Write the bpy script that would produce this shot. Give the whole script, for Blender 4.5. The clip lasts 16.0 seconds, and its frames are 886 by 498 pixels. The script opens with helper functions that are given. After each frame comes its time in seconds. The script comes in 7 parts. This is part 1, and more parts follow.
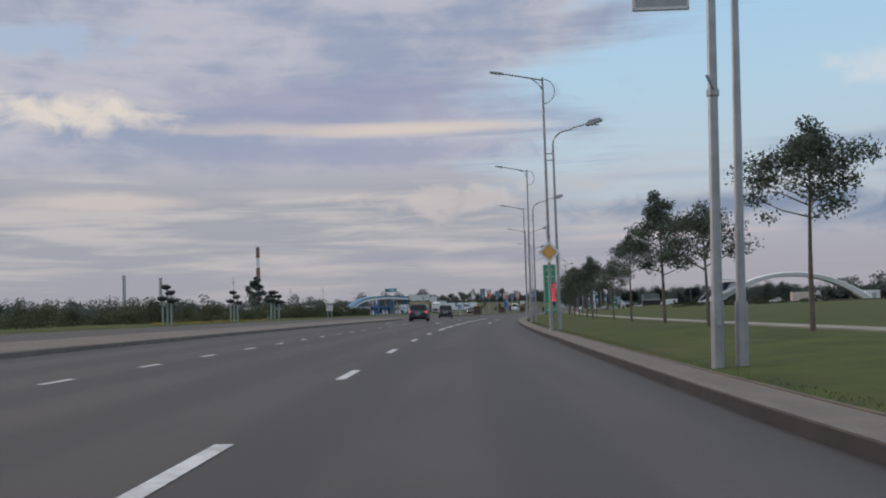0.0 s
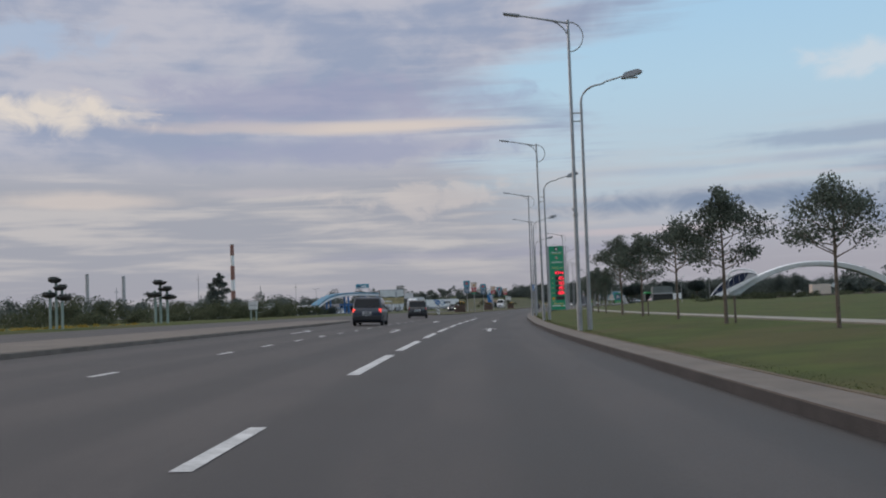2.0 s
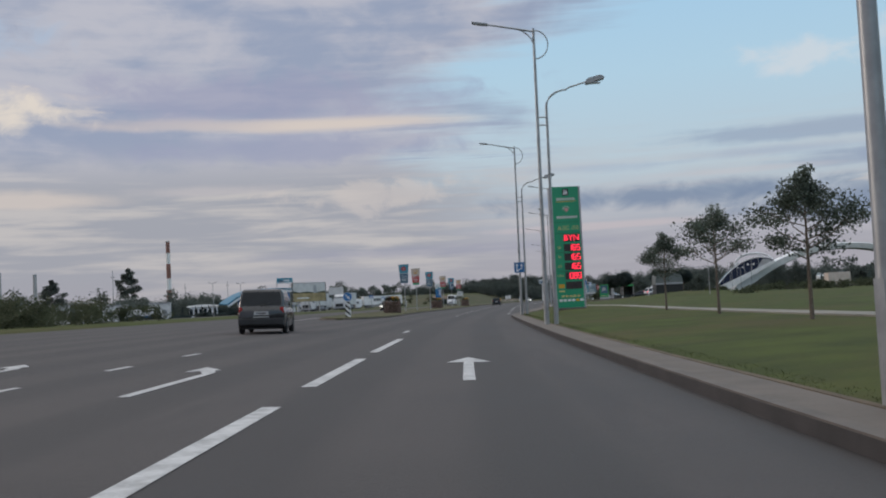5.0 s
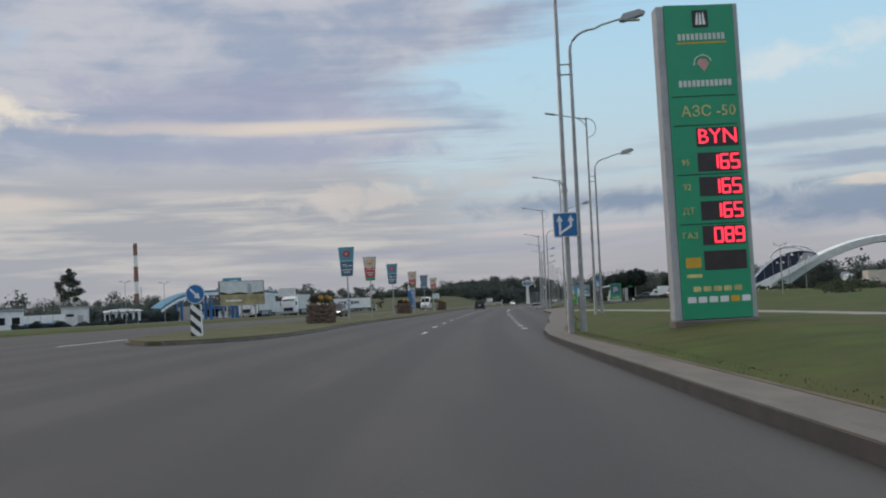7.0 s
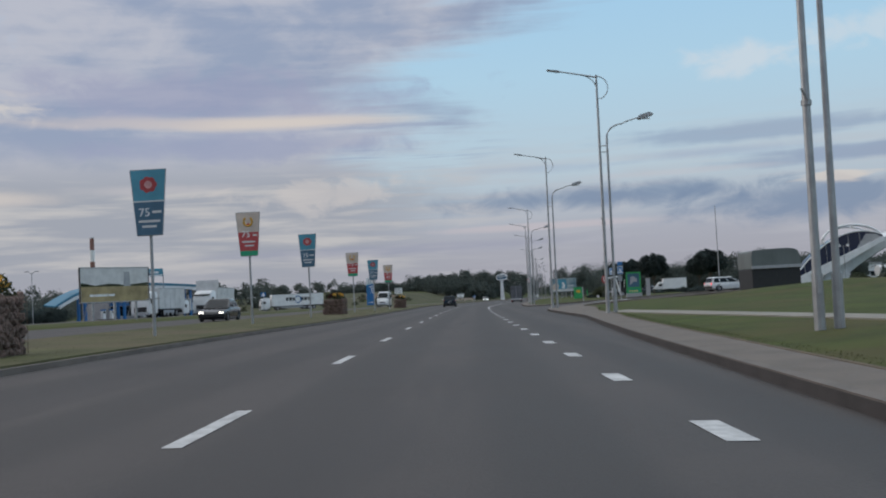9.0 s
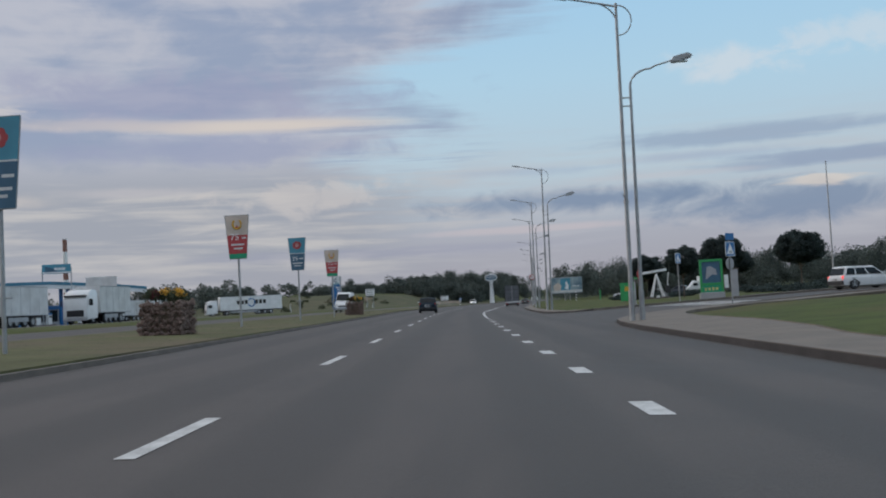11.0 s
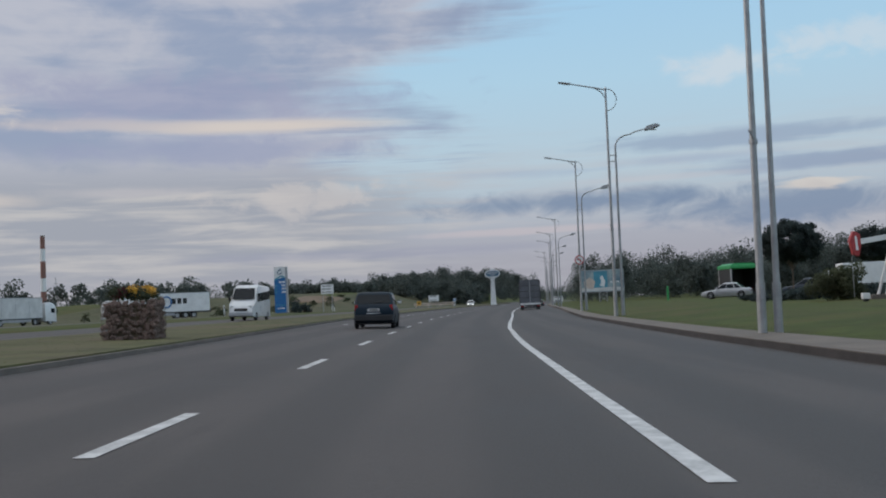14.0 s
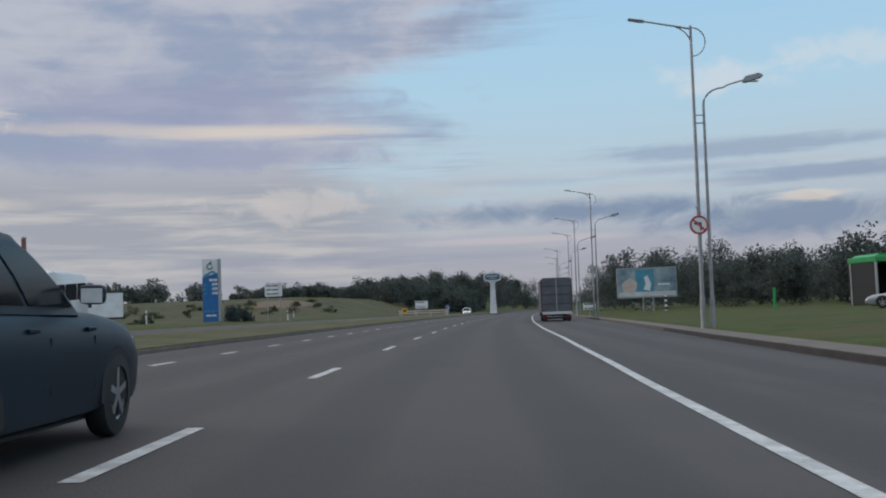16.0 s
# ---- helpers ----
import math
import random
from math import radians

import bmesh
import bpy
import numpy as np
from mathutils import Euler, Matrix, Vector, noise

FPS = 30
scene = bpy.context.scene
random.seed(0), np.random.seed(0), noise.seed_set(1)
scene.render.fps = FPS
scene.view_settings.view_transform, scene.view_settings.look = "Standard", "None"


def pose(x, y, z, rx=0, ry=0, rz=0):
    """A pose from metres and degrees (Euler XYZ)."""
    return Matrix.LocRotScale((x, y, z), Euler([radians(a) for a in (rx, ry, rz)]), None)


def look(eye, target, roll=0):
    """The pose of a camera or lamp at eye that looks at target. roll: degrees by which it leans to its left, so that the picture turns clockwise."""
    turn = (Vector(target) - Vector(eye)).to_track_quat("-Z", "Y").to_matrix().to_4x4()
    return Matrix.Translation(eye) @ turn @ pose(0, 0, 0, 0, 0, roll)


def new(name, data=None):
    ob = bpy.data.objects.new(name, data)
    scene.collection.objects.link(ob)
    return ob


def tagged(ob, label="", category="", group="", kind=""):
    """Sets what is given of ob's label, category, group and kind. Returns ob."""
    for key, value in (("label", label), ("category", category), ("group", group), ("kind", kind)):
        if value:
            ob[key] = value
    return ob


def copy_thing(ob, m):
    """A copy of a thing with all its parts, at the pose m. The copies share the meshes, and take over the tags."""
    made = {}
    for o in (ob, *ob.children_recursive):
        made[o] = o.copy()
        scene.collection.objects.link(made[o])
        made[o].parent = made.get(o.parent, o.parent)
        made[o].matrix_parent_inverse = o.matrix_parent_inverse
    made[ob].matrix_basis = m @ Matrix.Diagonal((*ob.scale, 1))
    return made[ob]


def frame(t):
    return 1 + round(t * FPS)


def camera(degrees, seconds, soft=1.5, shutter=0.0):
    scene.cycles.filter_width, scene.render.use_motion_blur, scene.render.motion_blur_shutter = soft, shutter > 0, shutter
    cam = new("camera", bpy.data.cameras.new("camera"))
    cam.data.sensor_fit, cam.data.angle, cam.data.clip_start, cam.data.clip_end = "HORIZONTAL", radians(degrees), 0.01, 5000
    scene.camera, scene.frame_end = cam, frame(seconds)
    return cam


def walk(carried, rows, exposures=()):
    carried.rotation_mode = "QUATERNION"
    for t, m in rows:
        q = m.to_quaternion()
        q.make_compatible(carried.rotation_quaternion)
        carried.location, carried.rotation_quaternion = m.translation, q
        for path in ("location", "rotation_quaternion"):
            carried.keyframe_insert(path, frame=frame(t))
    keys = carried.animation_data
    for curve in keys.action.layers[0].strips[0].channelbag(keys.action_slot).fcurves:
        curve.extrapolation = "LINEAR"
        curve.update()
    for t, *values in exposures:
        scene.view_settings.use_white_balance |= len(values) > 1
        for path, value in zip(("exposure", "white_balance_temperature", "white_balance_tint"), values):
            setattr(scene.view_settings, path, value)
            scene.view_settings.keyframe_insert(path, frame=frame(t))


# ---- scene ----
# The drive: knots every two seconds, in metres, then yaw, pitch and roll.
KNOT_X = (0.000, -2.587, -3.916, -4.239, -3.397, -1.459, 1.201, 3.947, 6.607)
KNOT_Y = (0.000, 38.538, 76.716, 115.274, 154.551, 195.008, 235.259, 274.886, 314.265)
EYE_HEIGHT = 1.022
TURNS = (
    (0.0, 5.13, 3.55, 1.83),
    (0.5, 4.90, 3.34, 2.18),
    (1.0, 4.68, 3.38, 1.97),
    (1.5, 4.38, 3.37, 2.10),
    (2.0, 4.02, 3.37, 2.28),
    (2.5, 3.55, 3.14, 2.26),
    (3.0, 2.85, 3.06, 2.46),
    (3.5, 2.37, 3.10, 2.44),
    (4.0, 1.88, 3.09, 2.45),
    (6.5, 0.21, 3.19, 3.17),
    (7.0, -0.19, 3.23, 2.96),
    (7.5, -0.63, 2.99, 3.20),
    (8.0, -1.00, 3.14, 3.00),
    (8.5, -1.43, 3.23, 3.18),
    (9.0, -1.93, 2.93, 3.01),
    (11.5, -2.90, 3.15, 3.19),
    (12.0, -3.03, 3.22, 3.35),
    (12.5, -3.14, 3.02, 3.34),
    (13.0, -3.14, 3.25, 2.61),
    (13.5, -3.04, 3.22, 2.52),
    (14.0, -3.03, 3.13, 2.74),
    (14.5, -3.07, 3.30, 2.96),
    (15.0, -3.06, 3.33, 2.75),
    (15.5, -3.16, 3.25, 2.41),
    (16.0, -3.38, 3.56, 2.18),
)


def spline(values, q):
    """Natural cubic spline through values at 0, 2, 4 ... 16."""
    v = np.array(values, float)
    n, h = len(v), 2.0
    a, b = np.eye(n), np.zeros(n)
    for k in range(1, n - 1):
        a[k, k - 1:k + 2] = h, 4 * h, h
        b[k] = 6 * (v[k + 1] - 2 * v[k] + v[k - 1]) / h
    c = np.linalg.solve(a, b)
    q = np.asarray(q, float)
    i = np.clip((q / h).astype(int), 0, n - 2)
    u, w = q - i * h, (i + 1) * h - q
    return c[i] * w**3 / 6 / h + c[i + 1] * u**3 / 6 / h + (v[i] / h - c[i] * h / 6) * w + (v[i + 1] / h - c[i + 1] * h / 6) * u


cam = camera(47.0, 16.0, soft=2.0)
walk(cam, [(t, pose(float(spline(KNOT_X, t)), float(spline(KNOT_Y, t)), EYE_HEIGHT, 90 + pitch, roll, yaw))
           for t, yaw, pitch, roll in TURNS], exposures=((0.0, 0.0, 6700, 13), (4.0, 0.0, 6640, 12), (6.5, 0.0, 6800, 10), (7.0, 0.1, 6800, 9), (7.5, 0.2, 6800, 9), (8.0, 0.02, 6600, 10), (9.0, 0.0, 6500, 10), (16.0, 0.0, 6500, 10)))

# ---- sky and sun: broken evening cloud, the sun low to the left behind it ----
SUN_TURN, SUN_RISE = radians(-70), radians(16)
world = bpy.data.worlds.new("world")
scene.world = world
world.use_nodes = True
wt = world.node_tree
wt.nodes.clear()


def plug(tree, value, socket):
    if isinstance(value, (int, float)):
        socket.default_value = value
    elif isinstance(value, tuple):
        socket.default_value = value if len(value) == 4 or socket.type == "VECTOR" else (*value, 1)
    else:
        tree.links.new(value, socket)


def math_in(tree, op, a, b=0.0, clamp=False):
    node = tree.nodes.new("ShaderNodeMath")
    node.operation, node.use_clamp = op, clamp
    plug(tree, a, node.inputs[0])
    plug(tree, b, node.inputs[1])
    return node.outputs[0]


def mix_in(tree, factor, a, b, blend="MIX"):
    node = tree.nodes.new("ShaderNodeMix")
    node.data_type, node.blend_type = "RGBA", blend
    plug(tree, factor, node.inputs[0])
    plug(tree, a, node.inputs[6])
    plug(tree, b, node.inputs[7])
    return node.outputs[2]


def ease_in(tree, value, low, high):
    node = tree.nodes.new("ShaderNodeMapRange")
    node.interpolation_type = "SMOOTHSTEP"
    plug(tree, value, node.inputs[0])
    node.inputs[1].default_value, node.inputs[2].default_value = low, high
    return node.outputs[0]


def noise_in(tree, vector, scale, detail=4.0, rough=0.55, distort=0.0):
    node = tree.nodes.new("ShaderNodeTexNoise")
    plug(tree, vector, node.inputs["Vector"])
    for key, value in (("Scale", scale), ("Detail", detail), ("Roughness", rough), ("Distortion", distort)):
        node.inputs[key].default_value = value
    return node.outputs[0]


def vector_in(tree, x, y, z=0.0):
    node = tree.nodes.new("ShaderNodeCombineXYZ")
    for k, v in enumerate((x, y, z)):
        plug(tree, v, node.inputs[k])
    return node.outputs[0]


def build_sky():
    t = wt
    out = t.nodes.new("ShaderNodeOutputWorld")
    xyz = t.nodes.new("ShaderNodeSeparateXYZ")
    t.links.new(t.nodes.new("ShaderNodeTexCoord").outputs["Generated"], xyz.inputs[0])
    x, y, z = xyz.outputs
    turn = math_in(t, "ARCTAN2", x, y)                      # to the right, radians
    rise = math_in(t, "ARCSINE", z)
    # clear air between the clouds
    air = t.nodes.new("ShaderNodeTexSky")
    air.sky_type, air.sun_disc = "NISHITA", False
    air.sun_elevation, air.sun_rotation, air.altitude, air.dust_density = SUN_RISE, SUN_TURN, 150, 2.0
    ramp = t.nodes.new("ShaderNodeValToRGB")
    ramp.color_ramp.elements[0].position, ramp.color_ramp.elements[0].color = 0.0, (0.40, 0.37, 0.43, 1)
    ramp.color_ramp.elements[1].position, ramp.color_ramp.elements[1].color = 1.0, (0.31, 0.55, 0.83, 1)
    for p, c in ((0.10, (0.44, 0.43, 0.50, 1)), (0.2, (0.54, 0.63, 0.71, 1)), (0.34, (0.48, 0.67, 0.82, 1)), (0.5, (0.40, 0.64, 0.87, 1))):
        ramp.color_ramp.elements.new(p).color = c
    t.links.new(math_in(t, "MULTIPLY", rise, 1.6, True), ramp.inputs[0])
    scaled = mix_in(t, 1.0, air.outputs[0], (0.09, 0.09, 0.09), "MULTIPLY")
    view = mix_in(t, 0.1, ramp.outputs[0], scaled)
    # noise drawn out along the horizon
    broad = noise_in(t, vector_in(t, math_in(t, "MULTIPLY", turn, 5.0), math_in(t, "MULTIPLY", rise, 17.0), 3.7), 1.0, 6, 0.5, 0.3)
    streak = noise_in(t, vector_in(t, math_in(t, "MULTIPLY", turn, 6.0), math_in(t, "MULTIPLY", rise, 75.0), 8.1), 1.0, 6, 0.55, 0.35)
    puff = noise_in(t, vector_in(t, math_in(t, "MULTIPLY", turn, 22.0), math_in(t, "MULTIPLY", rise, 38.0), 1.3), 1.0, 6, 0.58, 0.5)
    off = lambda n, k: math_in(t, "MULTIPLY", math_in(t, "SUBTRACT", n, 0.5), k)
    # thin veil low down, streaked
    veil = math_in(t, "MULTIPLY", ease_in(t, math_in(t, "ADD", streak, off(broad, 0.7)), 0.40, 0.72), ease_in(t, rise, 0.19, 0.10))
    view = mix_in(t, math_in(t, "MULTIPLY", veil, 0.55), view, (0.51, 0.49, 0.53))
    # the large grey-violet bank: its edge wanders with height
    edge = t.nodes.new("ShaderNodeValToRGB")
    edge.color_ramp.interpolation = "B_SPLINE"
    steps = ((0.0, 0.50), (0.10, 0.53), (0.12, 0.50), (0.15, 0.51), (0.18, 0.53), (0.20, 0.47), (0.222, 0.44), (0.24, 0.54), (0.26, 0.60), (0.30, 0.62), (0.40, 0.62))
    for k, (p, v) in enumerate(steps):
        e = edge.color_ramp.elements[k] if k < 2 else edge.color_ramp.elements.new(p * 2.5)
        e.position, e.color = p * 2.5, (v, v, v, 1)
    t.links.new(math_in(t, "MULTIPLY", rise, 2.5, True), edge.inputs[0])
    inside = math_in(t, "SUBTRACT", math_in(t, "SUBTRACT", edge.outputs[0], 0.5), turn)
    inside = math_in(t, "ADD", math_in(t, "ADD", inside, off(streak, 0.22)), math_in(t, "ADD", off(broad, 0.20), off(puff, 0.05)))
    bank = ease_in(t, inside, -0.08, 0.07)
    tone = math_in(t, "ADD", broad, math_in(t, "ADD", off(puff, 0.35), off(streak, 0.3)))
    grey = mix_in(t, ease_in(t, tone, 0.36, 0.66), (0.52, 0.50, 0.565), (0.315, 0.35, 0.475))
    low_grey = mix_in(t, ease_in(t, math_in(t, "ADD", streak, off(broad, 0.5)), 0.42, 0.66), (0.37, 0.37, 0.42), (0.55, 0.51, 0.51))
    cloud = mix_in(t, ease_in(t, rise, 0.17, 0.11), grey, low_grey)
    view = mix_in(t, math_in(t, "MULTIPLY", bank, 0.94), view, cloud)
    # single clouds: turn, rise, half length, half height, colour, strength
    cream, slate, white = (0.70, 0.60, 0.55), (0.205, 0.265, 0.385), (0.66, 0.69, 0.74)
    for a, e, ha, he, color, strong, rough in (
            (-0.20, 0.205, 0.24, 0.030, (0.31, 0.32, 0.47), 0.6, 0.7), (-0.16, 0.158, 0.18, 0.016, (0.33, 0.35, 0.49), 0.7, 0.8),
            (-0.13, 0.180, 0.17, 0.0085, cream, 0.95, 0.35), (-0.27, 0.182, 0.12, 0.008, (0.56, 0.50, 0.52), 0.7, 0.6),
            (-0.44, 0.195, 0.13, 0.020, (0.80, 0.70, 0.62), 0.9, 0.9), (-0.47, 0.262, 0.10, 0.020, (0.40, 0.50, 0.66), 0.8, 0.9),
            (-0.075, 0.110, 0.10, 0.014, (0.63, 0.56, 0.54), 0.6, 1.5), (-0.40, 0.112, 0.10, 0.010, cream, 0.7, 0.7), (-0.24, 0.118, 0.10, 0.007, (0.60, 0.54, 0.55), 0.5, 0.8),
            (0.19, 0.094, 0.20, 0.014, slate, 0.85, 0.6), (0.40, 0.078, 0.16, 0.022, slate, 0.8, 0.65), (0.36, 0.145, 0.17, 0.011, (0.29, 0.35, 0.48), 0.65, 1.0),
            (0.43, 0.116, 0.15, 0.010, (0.28, 0.33, 0.46), 0.75, 0.9), (0.30, 0.128, 0.12, 0.006, (0.36, 0.42, 0.55), 0.55, 1.0), (0.27, 0.112, 0.10, 0.004, (0.56, 0.54, 0.58), 0.5, 1.0), (0.12, 0.125, 0.10, 0.006, (0.36, 0.42, 0.55), 0.4, 1.1), (0.415, 0.095, 0.032, 0.007, (0.72, 0.62, 0.56), 0.75, 2.4),
            (0.335, 0.212, 0.065, 0.017, white, 0.75, 0.9), (0.455, 0.226, 0.09, 0.018, white, 0.6, 1.0), (0.14, 0.068, 0.13, 0.0045, (0.60, 0.51, 0.53), 0.6, 0.6), (-0.02, 0.052, 0.25, 0.007, (0.33, 0.33, 0.43), 0.5, 0.6)):
        u = math_in(t, "DIVIDE", math_in(t, "SUBTRACT", turn, a), ha)
        v = math_in(t, "DIVIDE", math_in(t, "SUBTRACT", rise, e), he)
        d = math_in(t, "SQRT", math_in(t, "ADD", math_in(t, "MULTIPLY", u, u), math_in(t, "MULTIPLY", v, v)))
        d = math_in(t, "ADD", d, math_in(t, "ADD", off(streak if he < 0.012 else puff, 2.0 * rough), off(puff, 0.9 * rough)))
        view = mix_in(t, math_in(t, "MULTIPLY", ease_in(t, d, 1.15, 0.25), strong), view, color)
    # thin ripples at the edge of the bank
    ripple = noise_in(t, vector_in(t, math_in(t, "MULTIPLY", turn, 9.0), math_in(t, "MULTIPLY", rise, 190.0), 5.5), 1.0, 4, 0.5, 0.2)
    near = math_in(t, "MULTIPLY", ease_in(t, math_in(t, "ABSOLUTE", math_in(t, "SUBTRACT", turn, 0.0)), 0.13, 0.03), ease_in(t, math_in(t, "ABSOLUTE", math_in(t, "SUBTRACT", rise, 0.158)), 0.034, 0.012))
    view = mix_in(t, math_in(t, "MULTIPLY", math_in(t, "MULTIPLY", near, ease_in(t, ripple, 0.5, 0.64)), 0.6), view, (0.33, 0.37, 0.50))
    # haze at the skyline
    view = mix_in(t, math_in(t, "MULTIPLY", ease_in(t, rise, 0.065, 0.0), 0.75), view, (0.39, 0.37, 0.415))
    # the unseen sky overhead is brightened, added to light the ground more
    view = mix_in(t, 1.0, view, (0.925, 0.985, 1.0), "MULTIPLY")
    zenith = mix_in(t, ease_in(t, rise, 0.36, 0.95), view, (1.0, 1.05, 1.10))
    bg = t.nodes.new("ShaderNodeBackground")
    t.links.new(zenith, bg.inputs[0])
    bg.inputs[1].default_value = 1.0
    t.links.new(bg.outputs[0], out.inputs[0])


build_sky()
sun = new("sun", bpy.data.lights.new("sun", "SUN"))
sun.data.energy, sun.data.angle, sun.data.color = 0.7, radians(14), (1.0, 0.87, 0.76)
sun.matrix_world = look((-math.cos(SUN_RISE) * math.sin(-SUN_TURN) * 60, math.cos(SUN_RISE) * math.cos(SUN_TURN) * 60, math.sin(SUN_RISE) * 60), (0, 0, 0))

# ---- the line of the road: s metres along it, l metres to its right ----
_t = np.linspace(0, 16, 641)
_line = np.stack([spline(KNOT_X, _t), spline(KNOT_Y, _t)], -1)
_d0 = (_line[0] - _line[8]) / np.linalg.norm(_line[0] - _line[8])
_d1 = (_line[-1] - _line[-9]) / np.linalg.norm(_line[-1] - _line[-9])
LINE = np.concatenate([_line[0] + _d0 * np.linspace(200, 0.5, 400)[:, None], _line,
                       _line[-1] + _d1 * np.linspace(0.5, 2500, 5000)[:, None]])
ALONG = np.concatenate([[0], np.cumsum(np.hypot(*np.diff(LINE, axis=0).T))])
ALONG -= ALONG[400]


def spot(s, l):
    """World x, y and heading (degrees from +y, to the left) at s, l."""
    k = int(np.clip(np.searchsorted(ALONG, s), 1, len(LINE) - 2))
    g = LINE[k + 1] - LINE[k - 1]
    g = g / np.linalg.norm(g)
    p = LINE[k] + g * (s - ALONG[k]) + l * np.array([g[1], -g[0]])
    return float(p[0]), float(p[1]), math.degrees(math.atan2(-g[0], g[1]))


def bend(s):
    """How far the road has swung to the right of the straight line by s."""
    return float(np.interp(s, (285, 305, 330, 346, 372, 400, 430, 480, 543, 620, 700, 850, 1200, 2500),
                           (0, 0.1, 0.45, 1.0, 2.2, 3.8, 6.0, 10.0, 16.0, 25, 36, 60, 130, 500)))


def smooth(a, b, x):
    u = min(1.0, max(0.0, (x - a) / (b - a)))
    return u * u * (3 - 2 * u)


def kerb_right(s):
    return float(np.interp(s, (-200, 10, 22, 35, 57, 77, 95, 115, 133, 147, 158, 164, 169, 174, 182, 186, 200, 222, 240, 247, 252, 256, 258.8, 261, 262),
                           (2.8, 2.8, 2.97, 3.14, 3.02, 2.77, 2.68, 2.66, 2.56, 2.4, 2.22, 2.14, 2.3, 2.6, 3.25, 3.45, 4.1, 5.3, 5.3, 5.35, 5.55, 6.0, 6.7, 7.8, 8.8)))


def kerb_far(s):
    """The right kerb beyond the side road, taken from the straight line."""
    return float(np.interp(s, (284, 285.4, 287.2, 290, 300, 310, 332, 347, 396, 430, 480, 543, 700, 1200),
                           (7.7, 6.45, 5.95, 5.8, 5.9, 6.15, 6.95, 8.05, 12.0, 14.4, 18.0, 24.2, 44.5, 139)))


def road_z(l):
    return -0.03 * max(-26.0, min(3.2, l))


def pave_1(s):
    return float(np.interp(s, (-110, 155, 163, 170, 182, 195, 215, 232, 244, 256, 262), (0.52, 0.5, 0.42, 0.5, 0.8, 0.95, 1.0, 1.6, 2.7, 2.5, 2.4)))


def pave_2(s):
    return float(np.interp(s, (284.2, 285.6, 290, 300, 320, 340, 400), (0.22, 1.3, 1.3, 0.95, 0.85, 0.8, 0.7)))


def mast_z(l):
    """Height of the footings of the lamp masts."""
    return max(0.15, float(np.interp(l, (3, 4.2, 6.5, 10, 25), (0.02, 0.1, 0.26, 0.36, 0.6))))


def land_z(s, l):
    """Height of the open ground beside the road."""
    if l > 0:
        edge = kerb_right(s) + 0.16 + pave_1(s) if s < 262 else kerb_far(max(s, 284)) - bend(s) + 0.16 + pave_2(s)
        mound = 0.15 * math.exp(-((s - 160) / 14) ** 2 - ((l - 6.3) / 2.2) ** 2) if l - edge > 0.3 else 0.0
        if s < 262:
            rise = min(1.0, max(0.0, (l - 15) / 9))
            mound += 0.8 * math.exp(-((s - 246) / 10) ** 2) * rise * max(0.0, min(1.0, (42 - l) / 14))
        return mound + float(np.interp(l - edge, (0, 0.3, 2.3, 6, 21, 41, 116, 400), (0.035, 0.06, 0.17, 0.27, 0.42, 0.58, 1.0, 3)))
    return float(np.interp(-l, (0, 7, 14, 21.6, 23, 30, 80, 300), (0.1, 0.3, 0.5, 0.66, 0.74, 0.86, 0.8, 2.0)))

# ---- materials ----
def material(name, color, rough=0.8, metal=0.0, vary=0.25, scale=3.0, grain=0.0, grain_scale=60.0, second=None, random=0.0, spec=0.5, coat=0.0):
    """A surface with stains at one scale, grain at another, and a little relief."""
    m = bpy.data.materials.new(name)
    m.use_nodes = True
    t = m.node_tree
    b = t.nodes["Principled BSDF"]
    b.inputs["Roughness"].default_value, b.inputs["Metallic"].default_value = rough, metal
    b.inputs["Specular IOR Level"].default_value = spec
    b.inputs["Coat Weight"].default_value = coat
    where = t.nodes.new("ShaderNodeTexCoord").outputs["Object"]
    stain = noise_in(t, where, scale, 5, 0.6)
    fine = noise_in(t, where, grain_scale, 3, 0.6)
    dark = tuple(c * (1 - vary) for c in color)
    other = second or tuple(min(1, c * (1 + vary)) for c in color)
    col = mix_in(t, ease_in(t, stain, 0.3, 0.7), dark, other)
    if grain:
        col = mix_in(t, math_in(t, "MULTIPLY", ease_in(t, fine, 0.35, 0.75), grain), col, tuple(min(1, c * 1.6) for c in color))
        bump = t.nodes.new("ShaderNodeBump")
        bump.inputs["Strength"].default_value, bump.inputs["Distance"].default_value = 0.4, 0.02
        t.links.new(fine, bump.inputs["Height"])
        t.links.new(bump.outputs[0], b.inputs["Normal"])
    if random:
        info = t.nodes.new("ShaderNodeObjectInfo")
        geo = t.nodes.new("ShaderNodeNewGeometry")
        mixv = math_in(t, "ADD", math_in(t, "MULTIPLY", geo.outputs["Random Per Island"], 0.75), math_in(t, "MULTIPLY", info.outputs["Random"], 0.25))
        hsv = t.nodes.new("ShaderNodeHueSaturation")
        t.links.new(col, hsv.inputs["Color"])
        t.links.new(math_in(t, "ADD", math_in(t, "MULTIPLY", mixv, 2 * random), 1 - random), hsv.inputs["Value"])
        t.links.new(math_in(t, "ADD", math_in(t, "MULTIPLY", mixv, -0.05), 0.525), hsv.inputs["Hue"])
        col = hsv.outputs[0]
    t.links.new(col, b.inputs["Base Color"])
    t.links.new(math_in(t, "ADD", math_in(t, "MULTIPLY", stain, 0.2), max(0.02, rough - 0.1)), b.inputs["Roughness"])
    return m


